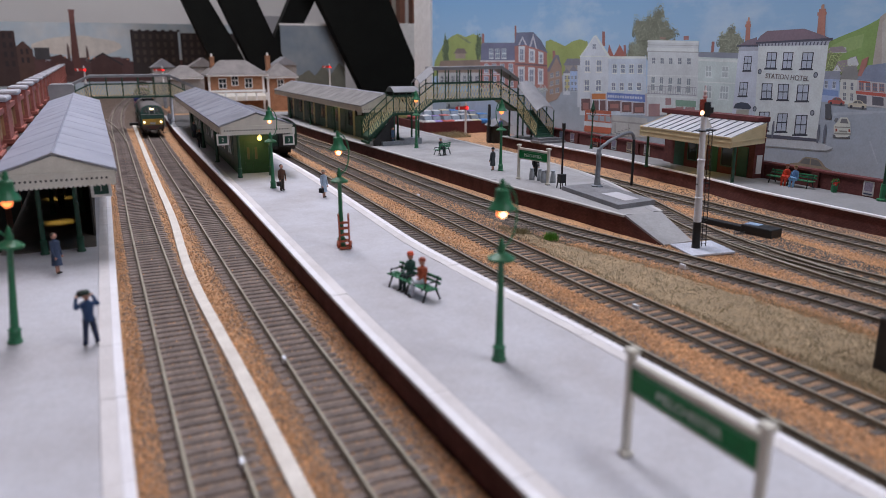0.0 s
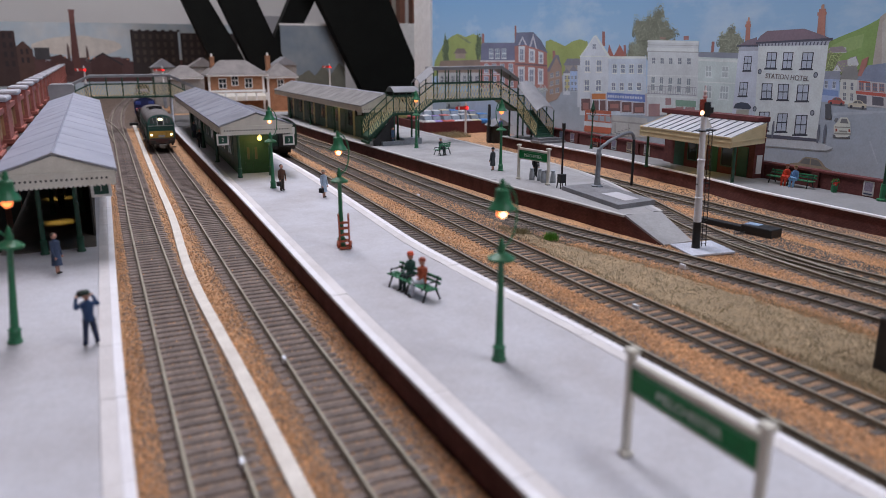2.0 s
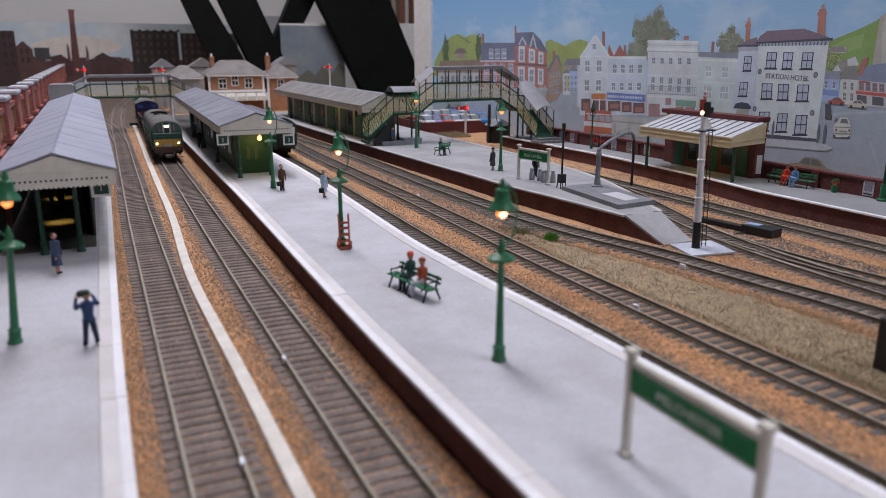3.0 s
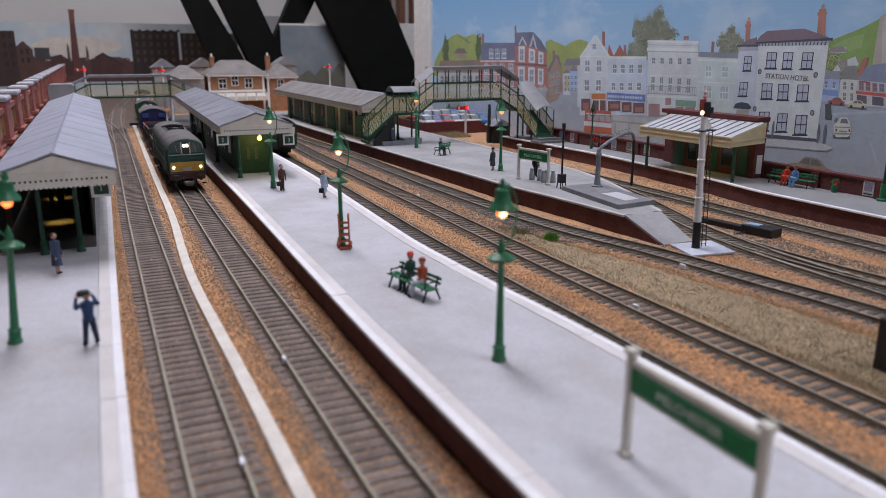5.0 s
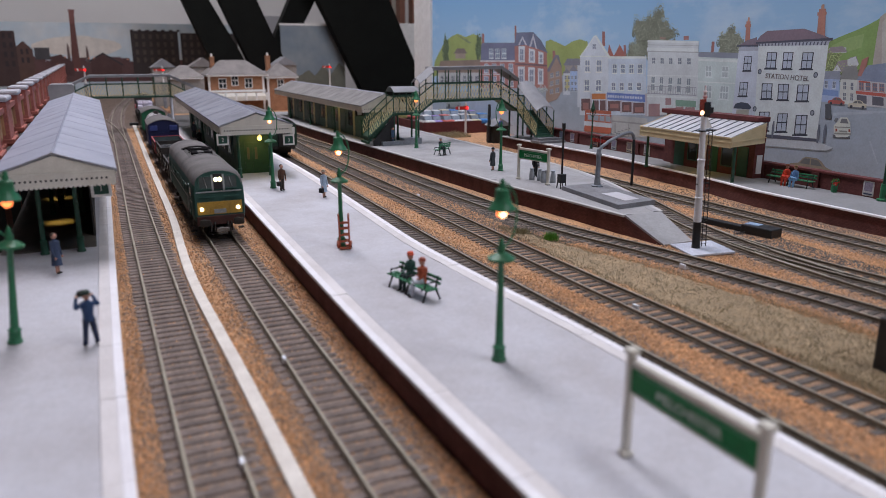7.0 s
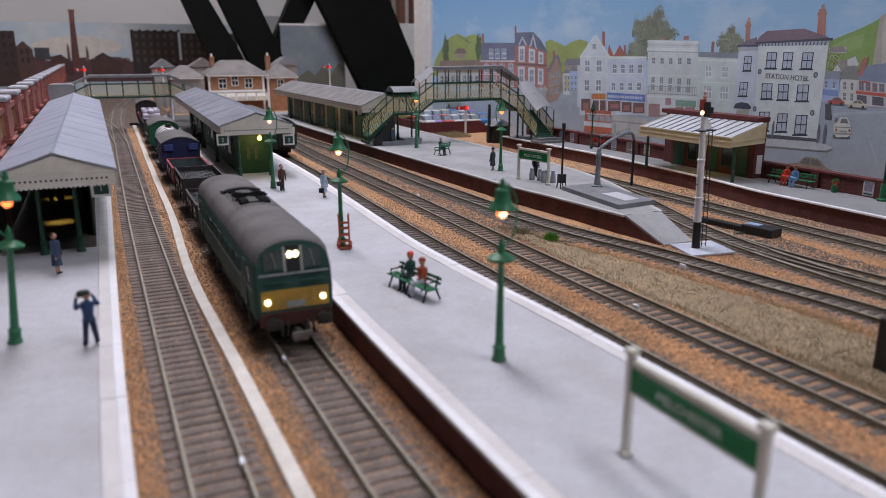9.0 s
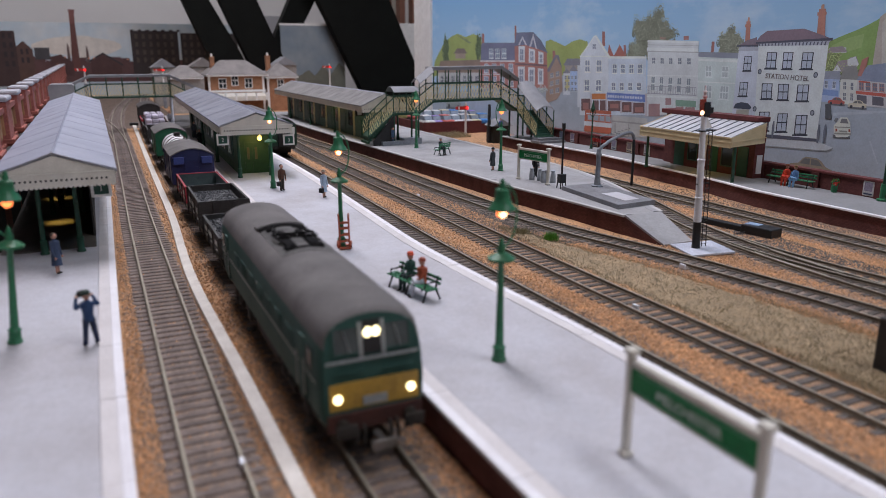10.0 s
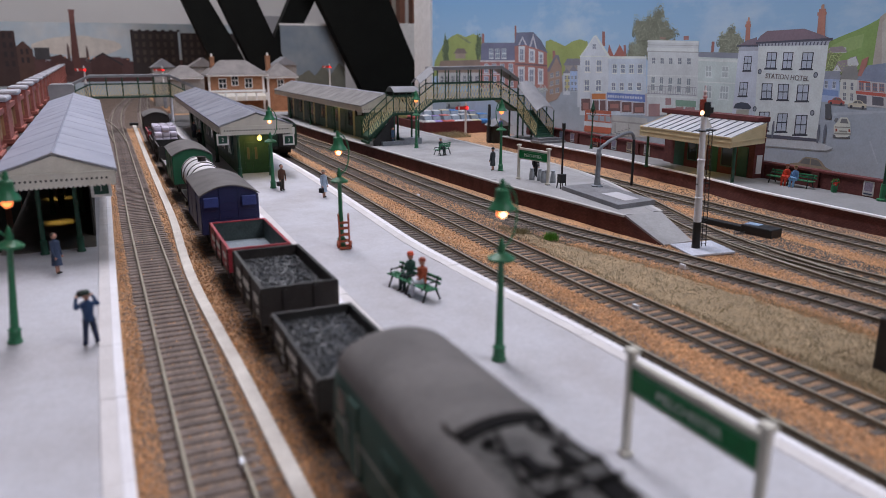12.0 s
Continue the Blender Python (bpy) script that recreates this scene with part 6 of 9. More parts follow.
def footbridges():
    # the far bridge over the first two tracks
    th = thing("footbridge", "covered footbridge with cream lattice sides and grey roof", "footbridge", 0, 0, 0, group="footbridges")
    bridge_span(th, (2, 1410, 58), (128, 1410, 58), 26, 0, 21, 36.5, 6)
    bridge_span(th, (-45, 1410, 36), (2, 1410, 58), 26, 0, 21, 36.5, 3)
    bridge_span(th, (128, 1410, 58), (175, 1410, 34), 26, 0, 21, 36.5, 3)
    for x in (1, 129, -42, 172):
        for y in (1400, 1420):
            part("leg", Shape().tube((x, y, PLAT), (x, y, 58 if abs(x - 65) < 70 else 36), 1.5, n=8), M["silver"], th)
    solo("stair_hood", Shape().prism([(-57, 60), (-57, 81), (-54, 83.5), (-24, 83.5), (-21, 81), (-21, 60)], 1, 1296, 1350), M["slate_light"], "grey curved roof of the bridge stair", "stair roof", smooth=40)
    # the nearer bridge from the island to the far platform
    th = thing("footbridge", "cream lattice footbridge with grey curved stair roofs", "footbridge", 0, 0, 0, group="footbridges")
    bridge_span(th, (417, 935, 68), (520, 935, 69), 26, 0, 22, 44, 7)
    bridge_span(th, (396, 935, 53), (417, 935, 68), 26, 0, 22, 42, 2, True)
    bridge_span(th, (359, 935, 53), (396, 935, 53), 26, 0, 22, 32, 3, True)
    bridge_span(th, (324, 935, 24), (359, 935, 53), 26, 0, 20, 0, 3)
    stairs(th, (322, 935, 15), (359, 935, 53), 24, 0)
    bridge_span(th, (520, 935, 69), (548, 935, 52), 26, 0, 22, 44, 3)
    bridge_span(th, (560, 922, 50), (560, 868, 18), 26, 1, 20, 40, 4, True)
    bridge_span(th, (548, 935, 52), (573, 935, 50), 26, 0, 20, 0, 2)
    stairs(th, (560, 922, 50), (560, 868, 16), 24, 1)
    for x, y, z in ((360, 923, 52), (360, 947, 52), (395, 923, 52), (395, 947, 52), (549, 923, 50), (549, 947, 50), (572, 923, 50), (572, 947, 50)):
        part("leg", Shape().tube((x, y, PLAT), (x, y, z), 1.4, n=8), M["dark_green"], th)
    part("stair_side", Shape().prism([(330, PLAT), (359, PLAT), (359, 50), (330, 18)], 1, 921.5, 923), M["black"], th, "dark boarded stair side")
    part("stair_landing", Shape().box(341, 372, 915, 930, PLAT - 0.1, PLAT + 5).box(372, 397, 917, 930, PLAT - 0.1, PLAT + 8), M["grey_iron"], th, "grey stone blocks at the stair foot")
    part("foot_slab", Shape().box(540, 582, 850, 872, PLAT - 0.1, PLAT + 3).box(543, 578, 856, 872, PLAT + 3, PLAT + 6), M["slab"], th, "grey stone steps")


# ---- the far platform ----
def far_side():
    th = thing("far_wall", "low dark red brick wall with coping behind the far platform", "wall", kind="structure")
    part("wall", Shape().box(588, 593, 120, 960, PLAT - 0.2, 25.5), M["dark_brick"], th)
    part("coping", Shape().rounded(586.5, 594.5, 120, 960, 25.5, 28, 0.5), M["maroon"], th)
    for y in range(150, 960, 62):
        part("pier", Shape().box(586, 588.2, y - 4, y + 4, PLAT - 0.2, 25.6), M["dark_brick"], th)
    # posters on the wall
    rng = random.Random(3)
    for y, c in ((408, (0.62, 0.60, 0.58)), (690, (0.6, 0.58, 0.5)), (722, (0.5, 0.42, 0.30)), (752, (0.55, 0.55, 0.55)), (790, (0.5, 0.30, 0.2)), (842, (0.55, 0.5, 0.5)), (868, (0.35, 0.45, 0.5))):
        p = thing("poster", "small framed poster on the brick wall", "poster", 587.6, y, PLAT + 0.5, group="wall posters")
        part("sheet", Shape().box(-0.4, 0.1, -5, 5, 0.5, 13.2), cloth(c), p)
        part("picture", Shape().box(-0.7, -0.42, -3.6, 3.6, 4.5, 12), cloth((c[0] * 0.45, c[1] * 0.4, c[2] * 0.55)), p)
        part("caption_bar", Shape().box(-0.7, -0.42, -3.8, 3.8, 1.6, 2.8), cloth((0.05, 0.06, 0.12)), p)
    for k in range(6):
        b = thing("fire_bucket", "red fire bucket hanging on the wall", "bucket", 585.4, 762 + k * 5.2 + 6, PLAT + 7, group="fire buckets")
        part("bucket", Shape().lathe(0, 0, [(1.3, 0), (2.0, 4.6), (1.7, 4.6), (1.1, 0.5)], 10), M["bucket_red"], b, smooth=40)
        part("hook", Shape().tube((0, 0, 4.4), (1.6, 0, 7), 0.25, n=5), M["black"], b)
    # station building with awning
    th = thing("station_building", "dark brick platform building with cream-edged awning", "building", 0, 0, 0)
    th.matrix_basis = Matrix.Translation((0, 0.0402, -0.0018)) @ Matrix.Diagonal((1, 0.93, 1, 1))
    part("wall", Shape().box(575, 587.8, 516, 640, PLAT - 0.3, 68), M["dark_brick"], th)
    part("parapet", Shape().rounded(573.5, 589, 514, 660, 68, 72.5, 0.5), M["maroon"], th, "maroon parapet")
    part("rear_wall", Shape().box(580, 587.8, 640, 658, PLAT - 0.3, 68), M["dark_brick"], th)
    for k in range(12):
        a, b = 506 + k * 11.4, 506 + (k + 1) * 11.4 - 0.3
        v = [(534, a, 56), (576, a, 68), (576, b, 68), (534, b, 56), (534, a, 55), (576, a, 67), (576, b, 67), (534, b, 55)]
        part("roof_panel", Shape().add(v, [(0, 1, 2, 3), (4, 7, 6, 5), (0, 4, 5, 1), (1, 5, 6, 2), (2, 6, 7, 3), (3, 7, 4, 0)]), M["awning"], th)
        part("roof_rib", Shape().tube((534, a, 56.4), (576, a, 68.4), 0.5, n=5), M["grey_iron"], th)
    fr = valance(138, 10.0, 0.9, 2.6)
    fr.v = [(533 - q, 505.5 + p, r + 56) for p, q, r in fr.v]
    part("front_valance", fr, M["cream_warm"], th, "cream scalloped awning board")
    part("front_rail", Shape().box(531.6, 532.1, 505.5, 643.5, 50.8, 51.6).box(531.5, 532.1, 505.5, 643.5, 55, 56.2), M["cream_warm"], th)
    for y in (505, 643.6):
        part("end_board", Shape().prism([(533, 47), (575, 49), (575, 68), (533, 56)], 1, y, y + 0.9), M["cream_warm"], th, "cream triangular end board")
    part("end_rail", Shape().add([(532, 504.3, 51), (576, 504.3, 54), (576, 504.3, 55), (532, 504.3, 52), (532, 505, 51), (576, 505, 54), (576, 505, 55), (532, 505, 52)], [(0, 1, 2, 3), (4, 7, 6, 5), (0, 4, 5, 1), (1, 5, 6, 2), (2, 6, 7, 3), (3, 7, 4, 0)]), M["cream_warm"], th)
    for y0, y1, kind in ((618, 634, "door"), (598, 611, "window"), (584, 593, "panel"), (566, 577, "door"), (545, 560, "window"), (524, 538, "door")):
        if kind == "window":
            w = part("window", Shape().box(574.4, 574.9, y0, y1, PLAT + 10, PLAT + 30), M["glass"], th)
            part("window_frame", Shape().box(573.9, 574.38, y0 - 1, y0, PLAT + 9, PLAT + 31).box(573.9, 574.38, y1, y1 + 1, PLAT + 9, PLAT + 31).box(573.9, 574.38, y0, y1, PLAT + 30, PLAT + 31).box(573.9, 574.38, y0, y1, PLAT + 9, PLAT + 10), M["dark_green"], w)
        elif kind == "door":
            part("door", Shape().box(574.2, 574.9, y0, y1, PLAT, PLAT + 31), M["dark_green"], th)
        else:
            part("notice", Shape().box(574.2, 574.9, y0, y1, PLAT + 6, PLAT + 28), M["white_paint"], th, "pale notice board")
    part("end_notice", Shape().box(578, 585, 515.3, 515.9, PLAT + 6, PLAT + 24), M["white_paint"], th, "pale notice on the end wall")
    for y in (507, 638):
        part("post", Shape().lathe(540, y, [(2.7, PLAT), (2.4, PLAT + 1.5), (1.7, PLAT + 2.2), (1.6, 24), (2.1, 24.6), (1.5, 25.6), (1.4, 54)], 12), M["dark_green"], th, smooth=40)
    # planter, statue-like green figure and the tall dark lamp on the far platform
    for y, c in ((436, "green"),):
        p = thing("planter", "green barrel planter with red flowers", "planter", 582, y, PLAT)
        part("tub", Shape().lathe(0, 0, [(2.2, 0), (2.8, 3), (2.6, 6)], 12), M["green"], p, smooth=40)
        fl = Shape()
        r = random.Random(9)
        for k in range(40):
            fl.ball(r.uniform(-2.6, 2.6), r.uniform(-2.6, 2.6), 6 + r.uniform(0, 6), 0.8, slot=k % 3, n=5, m=3)
        part("flowers", fl, [M["grass_green"], M["bucket_red"], M["green"]], p)
    p = thing("green_post", "dark green pipe post on a round base", "post", 583, 392, PLAT)
    part("base", Shape().lathe(0, 0, [(4, 0), (4, 1.5), (2.2, 2.2), (2.2, 14)], 12), M["green"], p, smooth=40)
    part("pipe", Shape().tube((0, 0, 13), (0, 0, 34), 1.2, n=10), M["dark_green"], p, smooth=40)
    p = thing("unlit_lamp", "unlit dark green lamp post on the far platform", "lamp", 572, 778, PLAT)
    part("post", Shape().lathe(0, 0, [(2, 0), (1.8, 5), (1.0, 6), (0.9, 46)], 10), M["dark_green"], p, smooth=40)
    part("lantern", Shape().lathe(0, 0, [(1.4, 46), (3.2, 50), (1.6, 54), (0.8, 58), (0.3, 61)], 12), M["dark_green"], p, smooth=40)
    part("scroll", Shape().path([(0.8, 0, 40), (4, 0, 44), (3, 0, 50)], 0.4, 6).path([(-0.8, 0, 40), (-4, 0, 44), (-3, 0, 50)], 0.4, 6), M["dark_green"], p)
    # car park beyond the bridge
    th = thing("car_park_wall", "low brown wall round the model car park", "wall", kind="structure")
    part("wall", Shape().box(500, 640, 1148, 1153, -3.8, 17), M["maroon"], th)
    part("ramp_wall", Shape().prism([(1153, -3.8), (1500, -3.8), (1500, 17), (1153, 17)], 0, 500, 504), M["maroon"], th)
    part("yard", Shape().box(504, 640, 1153, 1500, -3.8, 9), M["yard"], th)
    cols = ((0.70, 0.70, 0.70), (0.60, 0.55, 0.38), (0.70, 0.72, 0.74), (0.30, 0.22, 0.52), (0.06, 0.24, 0.62), (0.62, 0.62, 0.64), (0.55, 0.12, 0.10))
    lot = random.Random(12)
    for k in range(14):
        row = k % 2
        car(520 + (k // 2) * 17.0 + row * 5, 1184 + row * 52 - (k // 2) * 2, 9 + row * 4, lot.uniform(-8, 8), cols[(k * 5 + row) % len(cols)], lot.uniform(0.92, 1.1))
    car(520, 1330, 9, 10, (0.55, 0.5, 0.2), 1.6)
    # water tower base and little hut
    th = thing("yard_hut", "small dark hut with a pale roof beside the track", "hut", 566, 1010, -3.8)
    part("wall", Shape().box(-14, 14, -12, 12, 0, 26), M["hut_and_shade_dark"], th)
    part("roof", Shape().prism([(-17, 26), (0, 36), (17, 26)], 1, -14, 14), M["slate_light"], th)
    part("chimney", Shape().tube((-16, 0, 0), (-16, 0, 58), 3.2, 2.2, n=10), M["iron"], th, smooth=40)
    arm_signal(565, 1120, 0, 46, "white post signal with a lit red arm")


def car(x, y, z, turn, colour, scale=1.0):
    th = thing("model_car", "small parked model car in the brown-walled yard", "car", x, y, z, turn, group="parked model cars")
    s = scale
    part("body", Shape().rounded(-8 * s, 8 * s, -25 * s, 25 * s, 2.5 * s, 9.5 * s, 1.8 * s), cloth(colour), th, smooth=50)
    part("cabin", Shape().prism([(-14 * s, 9.2 * s), (-9 * s, 16 * s), (8 * s, 16 * s), (15 * s, 9.2 * s)], 0, -6.8 * s, 6.8 * s), M["car_glass"], th)
    part("roof", Shape().rounded(-6.6 * s, 6.6 * s, -9 * s, 8 * s, 15.6 * s, 17 * s, 0.5), cloth(colour), th)
    for sx in (-1, 1):
        for sy in (-15, 15):
            part("wheel", Shape().tube((sx * 6 * s, sy * s, 3.6 * s), (sx * 8.2 * s, sy * s, 3.6 * s), 3.6 * s, n=12), M["black"], th, smooth=40)
    return th


def arm_signal(x, y, z, height, label, flip=1):
    th = thing("arm_signal", label, "railway signal", x, y, z, group="arm signals")
    part("post", Shape().lathe(0, 0, [(2.0, -3.5), (1.6, height), (1.8, height + 0.6), (0.4, height + 5)], 10), M["white_paint"], th, smooth=40)
    part("arm", Shape().rounded(-20 * flip if flip > 0 else 0, 0 if flip > 0 else 20, -2.4, -1.8, height - 7, height - 1.5, 0.3), M["arm_red"], th, "red signal arm with a white band")
    part("band", Shape().box(-15, -12.5, -2.6, -2.42, height - 6.8, height - 1.7), M["white_paint"], th)
    part("lamp", Shape().ball(1.5, -3.0, height - 4.5, 2.1, n=12, m=8), M["lamp_red"], th, "glowing red lamp", smooth=60)
    part("lamp_case", Shape().rounded(-1.5, 4, -1.6, 3, height - 8, height - 1, 0.4), M["black"], th)
    return th


M["maroon"] = mat("maroon_paint", (0.13, 0.028, 0.028), (0.09, 0.02, 0.02), size=14, rough=0.6)
M["bucket_red"] = mat("bucket_red", (0.5, 0.04, 0.03), (0.38, 0.03, 0.02), size=5, rough=0.4)
M["awning"] = mat("awning_zinc", (0.50, 0.505, 0.53), (0.42, 0.425, 0.45), size=20, rough=0.5, bump=0.06, spread=0.06, per_piece=0.04)
M["cream_warm"] = mat("warm_cream_paint", (0.64, 0.53, 0.33), (0.55, 0.45, 0.27), size=14, rough=0.5, spread=0.06)
M["grass_green"] = mat("flock_green", (0.07, 0.16, 0.03), (0.05, 0.11, 0.02), size=4, rough=0.9)
M["car_glass"] = mat("car_glass", (0.22, 0.26, 0.30), (0.17, 0.20, 0.24), size=6, rough=0.1, bump=0)
M["yard"] = mat("yard_asphalt", (0.10, 0.10, 0.105), (0.075, 0.075, 0.08), size=20, rough=0.9)
M["arm_red"] = mat("signal_arm_red", (0.5, 0.03, 0.02), (0.4, 0.02, 0.02), size=6, rough=0.4)
M["cap_stone"] = mat("pale_cap_stone", (0.44, 0.44, 0.48), (0.30, 0.30, 0.34), size=8, rough=0.8)
M["panel_ochre"] = mat("ochre_panel", (0.42, 0.23, 0.11), (0.33, 0.17, 0.09), size=12, rough=0.8)


def left_side():
    """The red brick retaining wall with piers behind the left platform."""
    th = thing("retaining_wall", "red brick retaining wall with capped piers", "wall", kind="structure")
    part("wall", Shape().box(-76, -64, 480, 2700, -4, 88), M["red_brick_x"], th)
    part("plinth_course", Shape().box(-64.1, -61.5, 480, 2700, 58, 63), M["red_brick_x"], th)
    part("top_course", Shape().box(-64.5, -60.5, 480, 2700, 86, 90), M["red_brick_x"], th)
    y = 572.0
    while y < 2650:
        p = part("pier", Shape().rounded(-72, -58.5, y - 17, y + 17, -4, 94, 0.6), M["red_brick_x"], th)
        part("pier_cap", Shape().rounded(-74, -57, y - 19, y + 19, 94, 98, 1.6), M["cap_stone"], p, "pale rounded cap stone")
        part("pier_band", Shape().rounded(-73, -56, y - 18, y + 18, 62, 66, 0.5), M["red_brick_x"], p)
        part("recess_panel", Shape().box(-64.1, -63.0, y + 24, y + 80, 67, 83), M["panel_ochre"], th, "ochre recessed panel")
        part("pier_panel", Shape().box(-68.5, -61.5, y - 17.6, y - 17.05, 69, 90), M["panel_ochre"], p, "ochre recess in the pier face")
        y += 104
    # coach standing at the centre platform
    th = thing("railway_coach", "dark green passenger coach standing at the platform", "coach", 219.3, 955, 0, -2.1)
    w, L = 17.5, 265
    sec = [(-w, 14), (w, 14), (w * 1.02, 28), (w * 0.97, 40)] + [(x, 40 + z) for x, z in reversed(arc_roof(w * 0.95, 9))] + [(-w * 0.97, 40), (-w * 1.02, 28)]
    part("body", Shape().prism(sec, 1, 0, L), M["coach_green"], th, smooth=35)
    part("roof", Shape().prism([(x, 41.2 + z) for x, z in arc_roof(w * 0.97, 9)] + [(x, 40.4 + z) for x, z in reversed(arc_roof(w * 0.97, 9))], 1, -0.5, L + 0.5), M["loco_roof"], th, smooth=35)
    part("gangway", Shape().rounded(-7, 7, -2.5, 0.2, 13, 43, 0.6), M["black"], th)
    for x in (-12.2, 12.2):
        part("end_window", Shape().box(x - 3, x + 3, -0.5, -0.05, 29, 38), M["white_paint"], th, "pale end window")
    for s in (-1, 1):
        for k in range(12):
            part("side_window", Shape().box(min(s * 17.3, s * 18.0), max(s * 17.3, s * 18.0), 12 + k * 20.5, 26 + k * 20.5, 27, 38), M["glass"], th)
        part("buffer", Shape().tube((s * 11, 0, 13), (s * 11, -6, 13), 1.6, n=10).tube((s * 11, -6, 13), (s * 11, -6.8, 13), 2.8, n=12), M["under"], th, smooth=40)
    for yc in (45, 220):
        part("bogie", Shape().rounded(-14, 14, yc - 22, yc + 22, 2.2, 11, 1), M["under"], th)
        for yy in (yc - 16, yc + 16):
            part("wheel_pair", Shape().tube((-10, yy, 6.5), (-7.5, yy, 6.5), 6.5, n=16).tube((10, yy, 6.5), (7.5, yy, 6.5), 6.5, n=16).tube((-8, yy, 6.5), (8, yy, 6.5), 1, n=6), M["under"], th, smooth=40)
    part("chassis", Shape().box(-14, 14, 1, L - 1, 10, 14.2), M["under"], th)
    arm_signal(-6, 1990, 60, 36, "far white post signal with a lit red arm")
    arm_signal(168, 1990, 60, 34, "far white post signal with a lit red arm")
    arm_signal(598, 2010, 40, 58, "far white post signal with a lit red arm")
    # the brackets those signals stand on
    for x in (-6, 168, 598):
        solo("signal_bracket", Shape().rounded(x - 4, x + 4, 1986, 1994, -3.8, 60 if x < 500 else 40, 0.5), M["grey_iron"], "grey bracket post under a signal", "post", group="signal brackets")


def station_house():
    th = thing("station_house", "orange brick station house with hipped grey roofs", "building", 0, 1800, 0)
    def hip(name, x0, x1, y0, y1, z0, rise, inset):
        v = [(x0, y0, z0), (x1, y0, z0), (x1, y1, z0), (x0, y1, z0), (x0 + inset, (y0 + y1) / 2, z0 + rise), (x1 - inset, (y0 + y1) / 2, z0 + rise)]
        r = part("roof", Shape().add(v, [(0, 1, 5, 4), (1, 2, 5), (2, 3, 4, 5), (3, 0, 4), (3, 2, 1, 0)]), M["house_roof"], th, "grey hipped slate roof")
        part("eaves", Shape().box(x0 + 1, x1 - 1, y0 + 1, y1 - 1, z0 - 4, z0 - 0.2), M["white_paint"], th)
        return r
    def window(x, z, w, h):
        o = part("window", Shape().box(x - w / 2, x + w / 2, -0.4, -0.05, z, z + h), M["glass"], th)
        f = Shape()
        for a in (-w / 2 - 1.5, -0.6, w / 2):
            f.box(x + a, x + a + (1.5 if a != -0.6 else 1.2), -1.2, -0.1, z - 1.5, z + h + 1.5)
        for b in (-1.8, h * 0.5 - 0.6, h):
            f.box(x - w / 2, x + w / 2, -1.15, -0.15, z + b, z + b + 1.6)
        part("window_frame", f, M["white_paint"], o)
    part("wall", Shape().box(252, 375, 0, 90, -3.8, 82), M["orange_brick"], th)
    hip("main", 243, 385, -9, 99, 82, 32, 42)
    part("wall", Shape().box(382, 450, 2, 80, -3.8, 76), M["orange_brick"], th)
    hip("right", 377, 458, -6, 88, 76, 32, 38)
    part("wall", Shape().box(168, 232, 2, 80, -3.8, 76), M["house_cream"], th)
    hip("left", 160, 240, -6, 88, 77, 26, 32)
    for x in (280, 339):
        window(x, 52, 15, 20)
    window(308, 58, 13, 21)
    window(414, 48, 13, 20)
    for x in (252, 375, 382):
        part("corner_stone", Shape().box(x - 4 if x != 382 else x, x + 1 if x != 382 else x + 5, -1, 0.5, -3.8, 80), M["white_paint"], th)
    part("string_course", Shape().box(250, 378, -2, 0.4, 42, 47), M["white_paint"], th, "white band between the storeys")
    part("entrance_canopy", Shape().prism([(-40, 34), (-2, 40), (-2, 30), (-40, 24)], 0, 254, 372), M["cream"], th, "cream entrance canopy")
    for k in range(6):
        part("parapet_post", Shape().rounded(254 + k * 23, 258 + k * 23, -42, -38, 24, 42, 0.5), M["white_paint"], th)
    for x, z in ((266, 86), (396, 88)):
        c = part("chimney", Shape().rounded(x - 5, x + 5, 38, 52, z, z + 36, 0.5), M["orange_brick"], th)
        part("chimney_pot", Shape().lathe(x, 45, [(2.6, z + 36), (2.2, z + 43)], 10), M["white_paint"], c)
    # small roofs and clutter further back
    for x0, x1, y, z, c in ((236, 300, 2010, 118, "house_roof"), (150, 205, 2060, 116, "slate_light"), (455, 515, 2040, 120, "slate_light")):
        h = thing("back_building", "small pale building beyond the station house", "building", 0, y, 0, group="back buildings")
        part("wall", Shape().box(x0, x1, 0, 50, -3.8, z - 22), M["house_cream"], h)
        part("roof", Shape().prism([(x0 - 4, z - 22), (x1 + 4, z - 22), ((x0 + x1) / 2, z)], 1, -4, 54), M[c], h)


M["house_cream"] = mat("faded_cream_render", (0.34, 0.32, 0.30), (0.24, 0.225, 0.21), size=18, rough=0.8)
M["house_roof"] = mat("house_slate", (0.235, 0.215, 0.205), (0.17, 0.155, 0.15), size=22, rough=0.75, spread=0.08)

footbridges()
far_side()
left_side()
station_house()


# ---- painted backscenes, flat on their boards, and what stands behind the layout ----
PAINT = {}


def paint(c, var=0.82, size=30.0):
    if c not in PAINT:
        PAINT[c] = mat("backscene_ink", c, tuple(v * var for v in c), size=size, grain=2.0, rough=0.7, bump=0.0, spread=0.06)
    return PAINT[c]


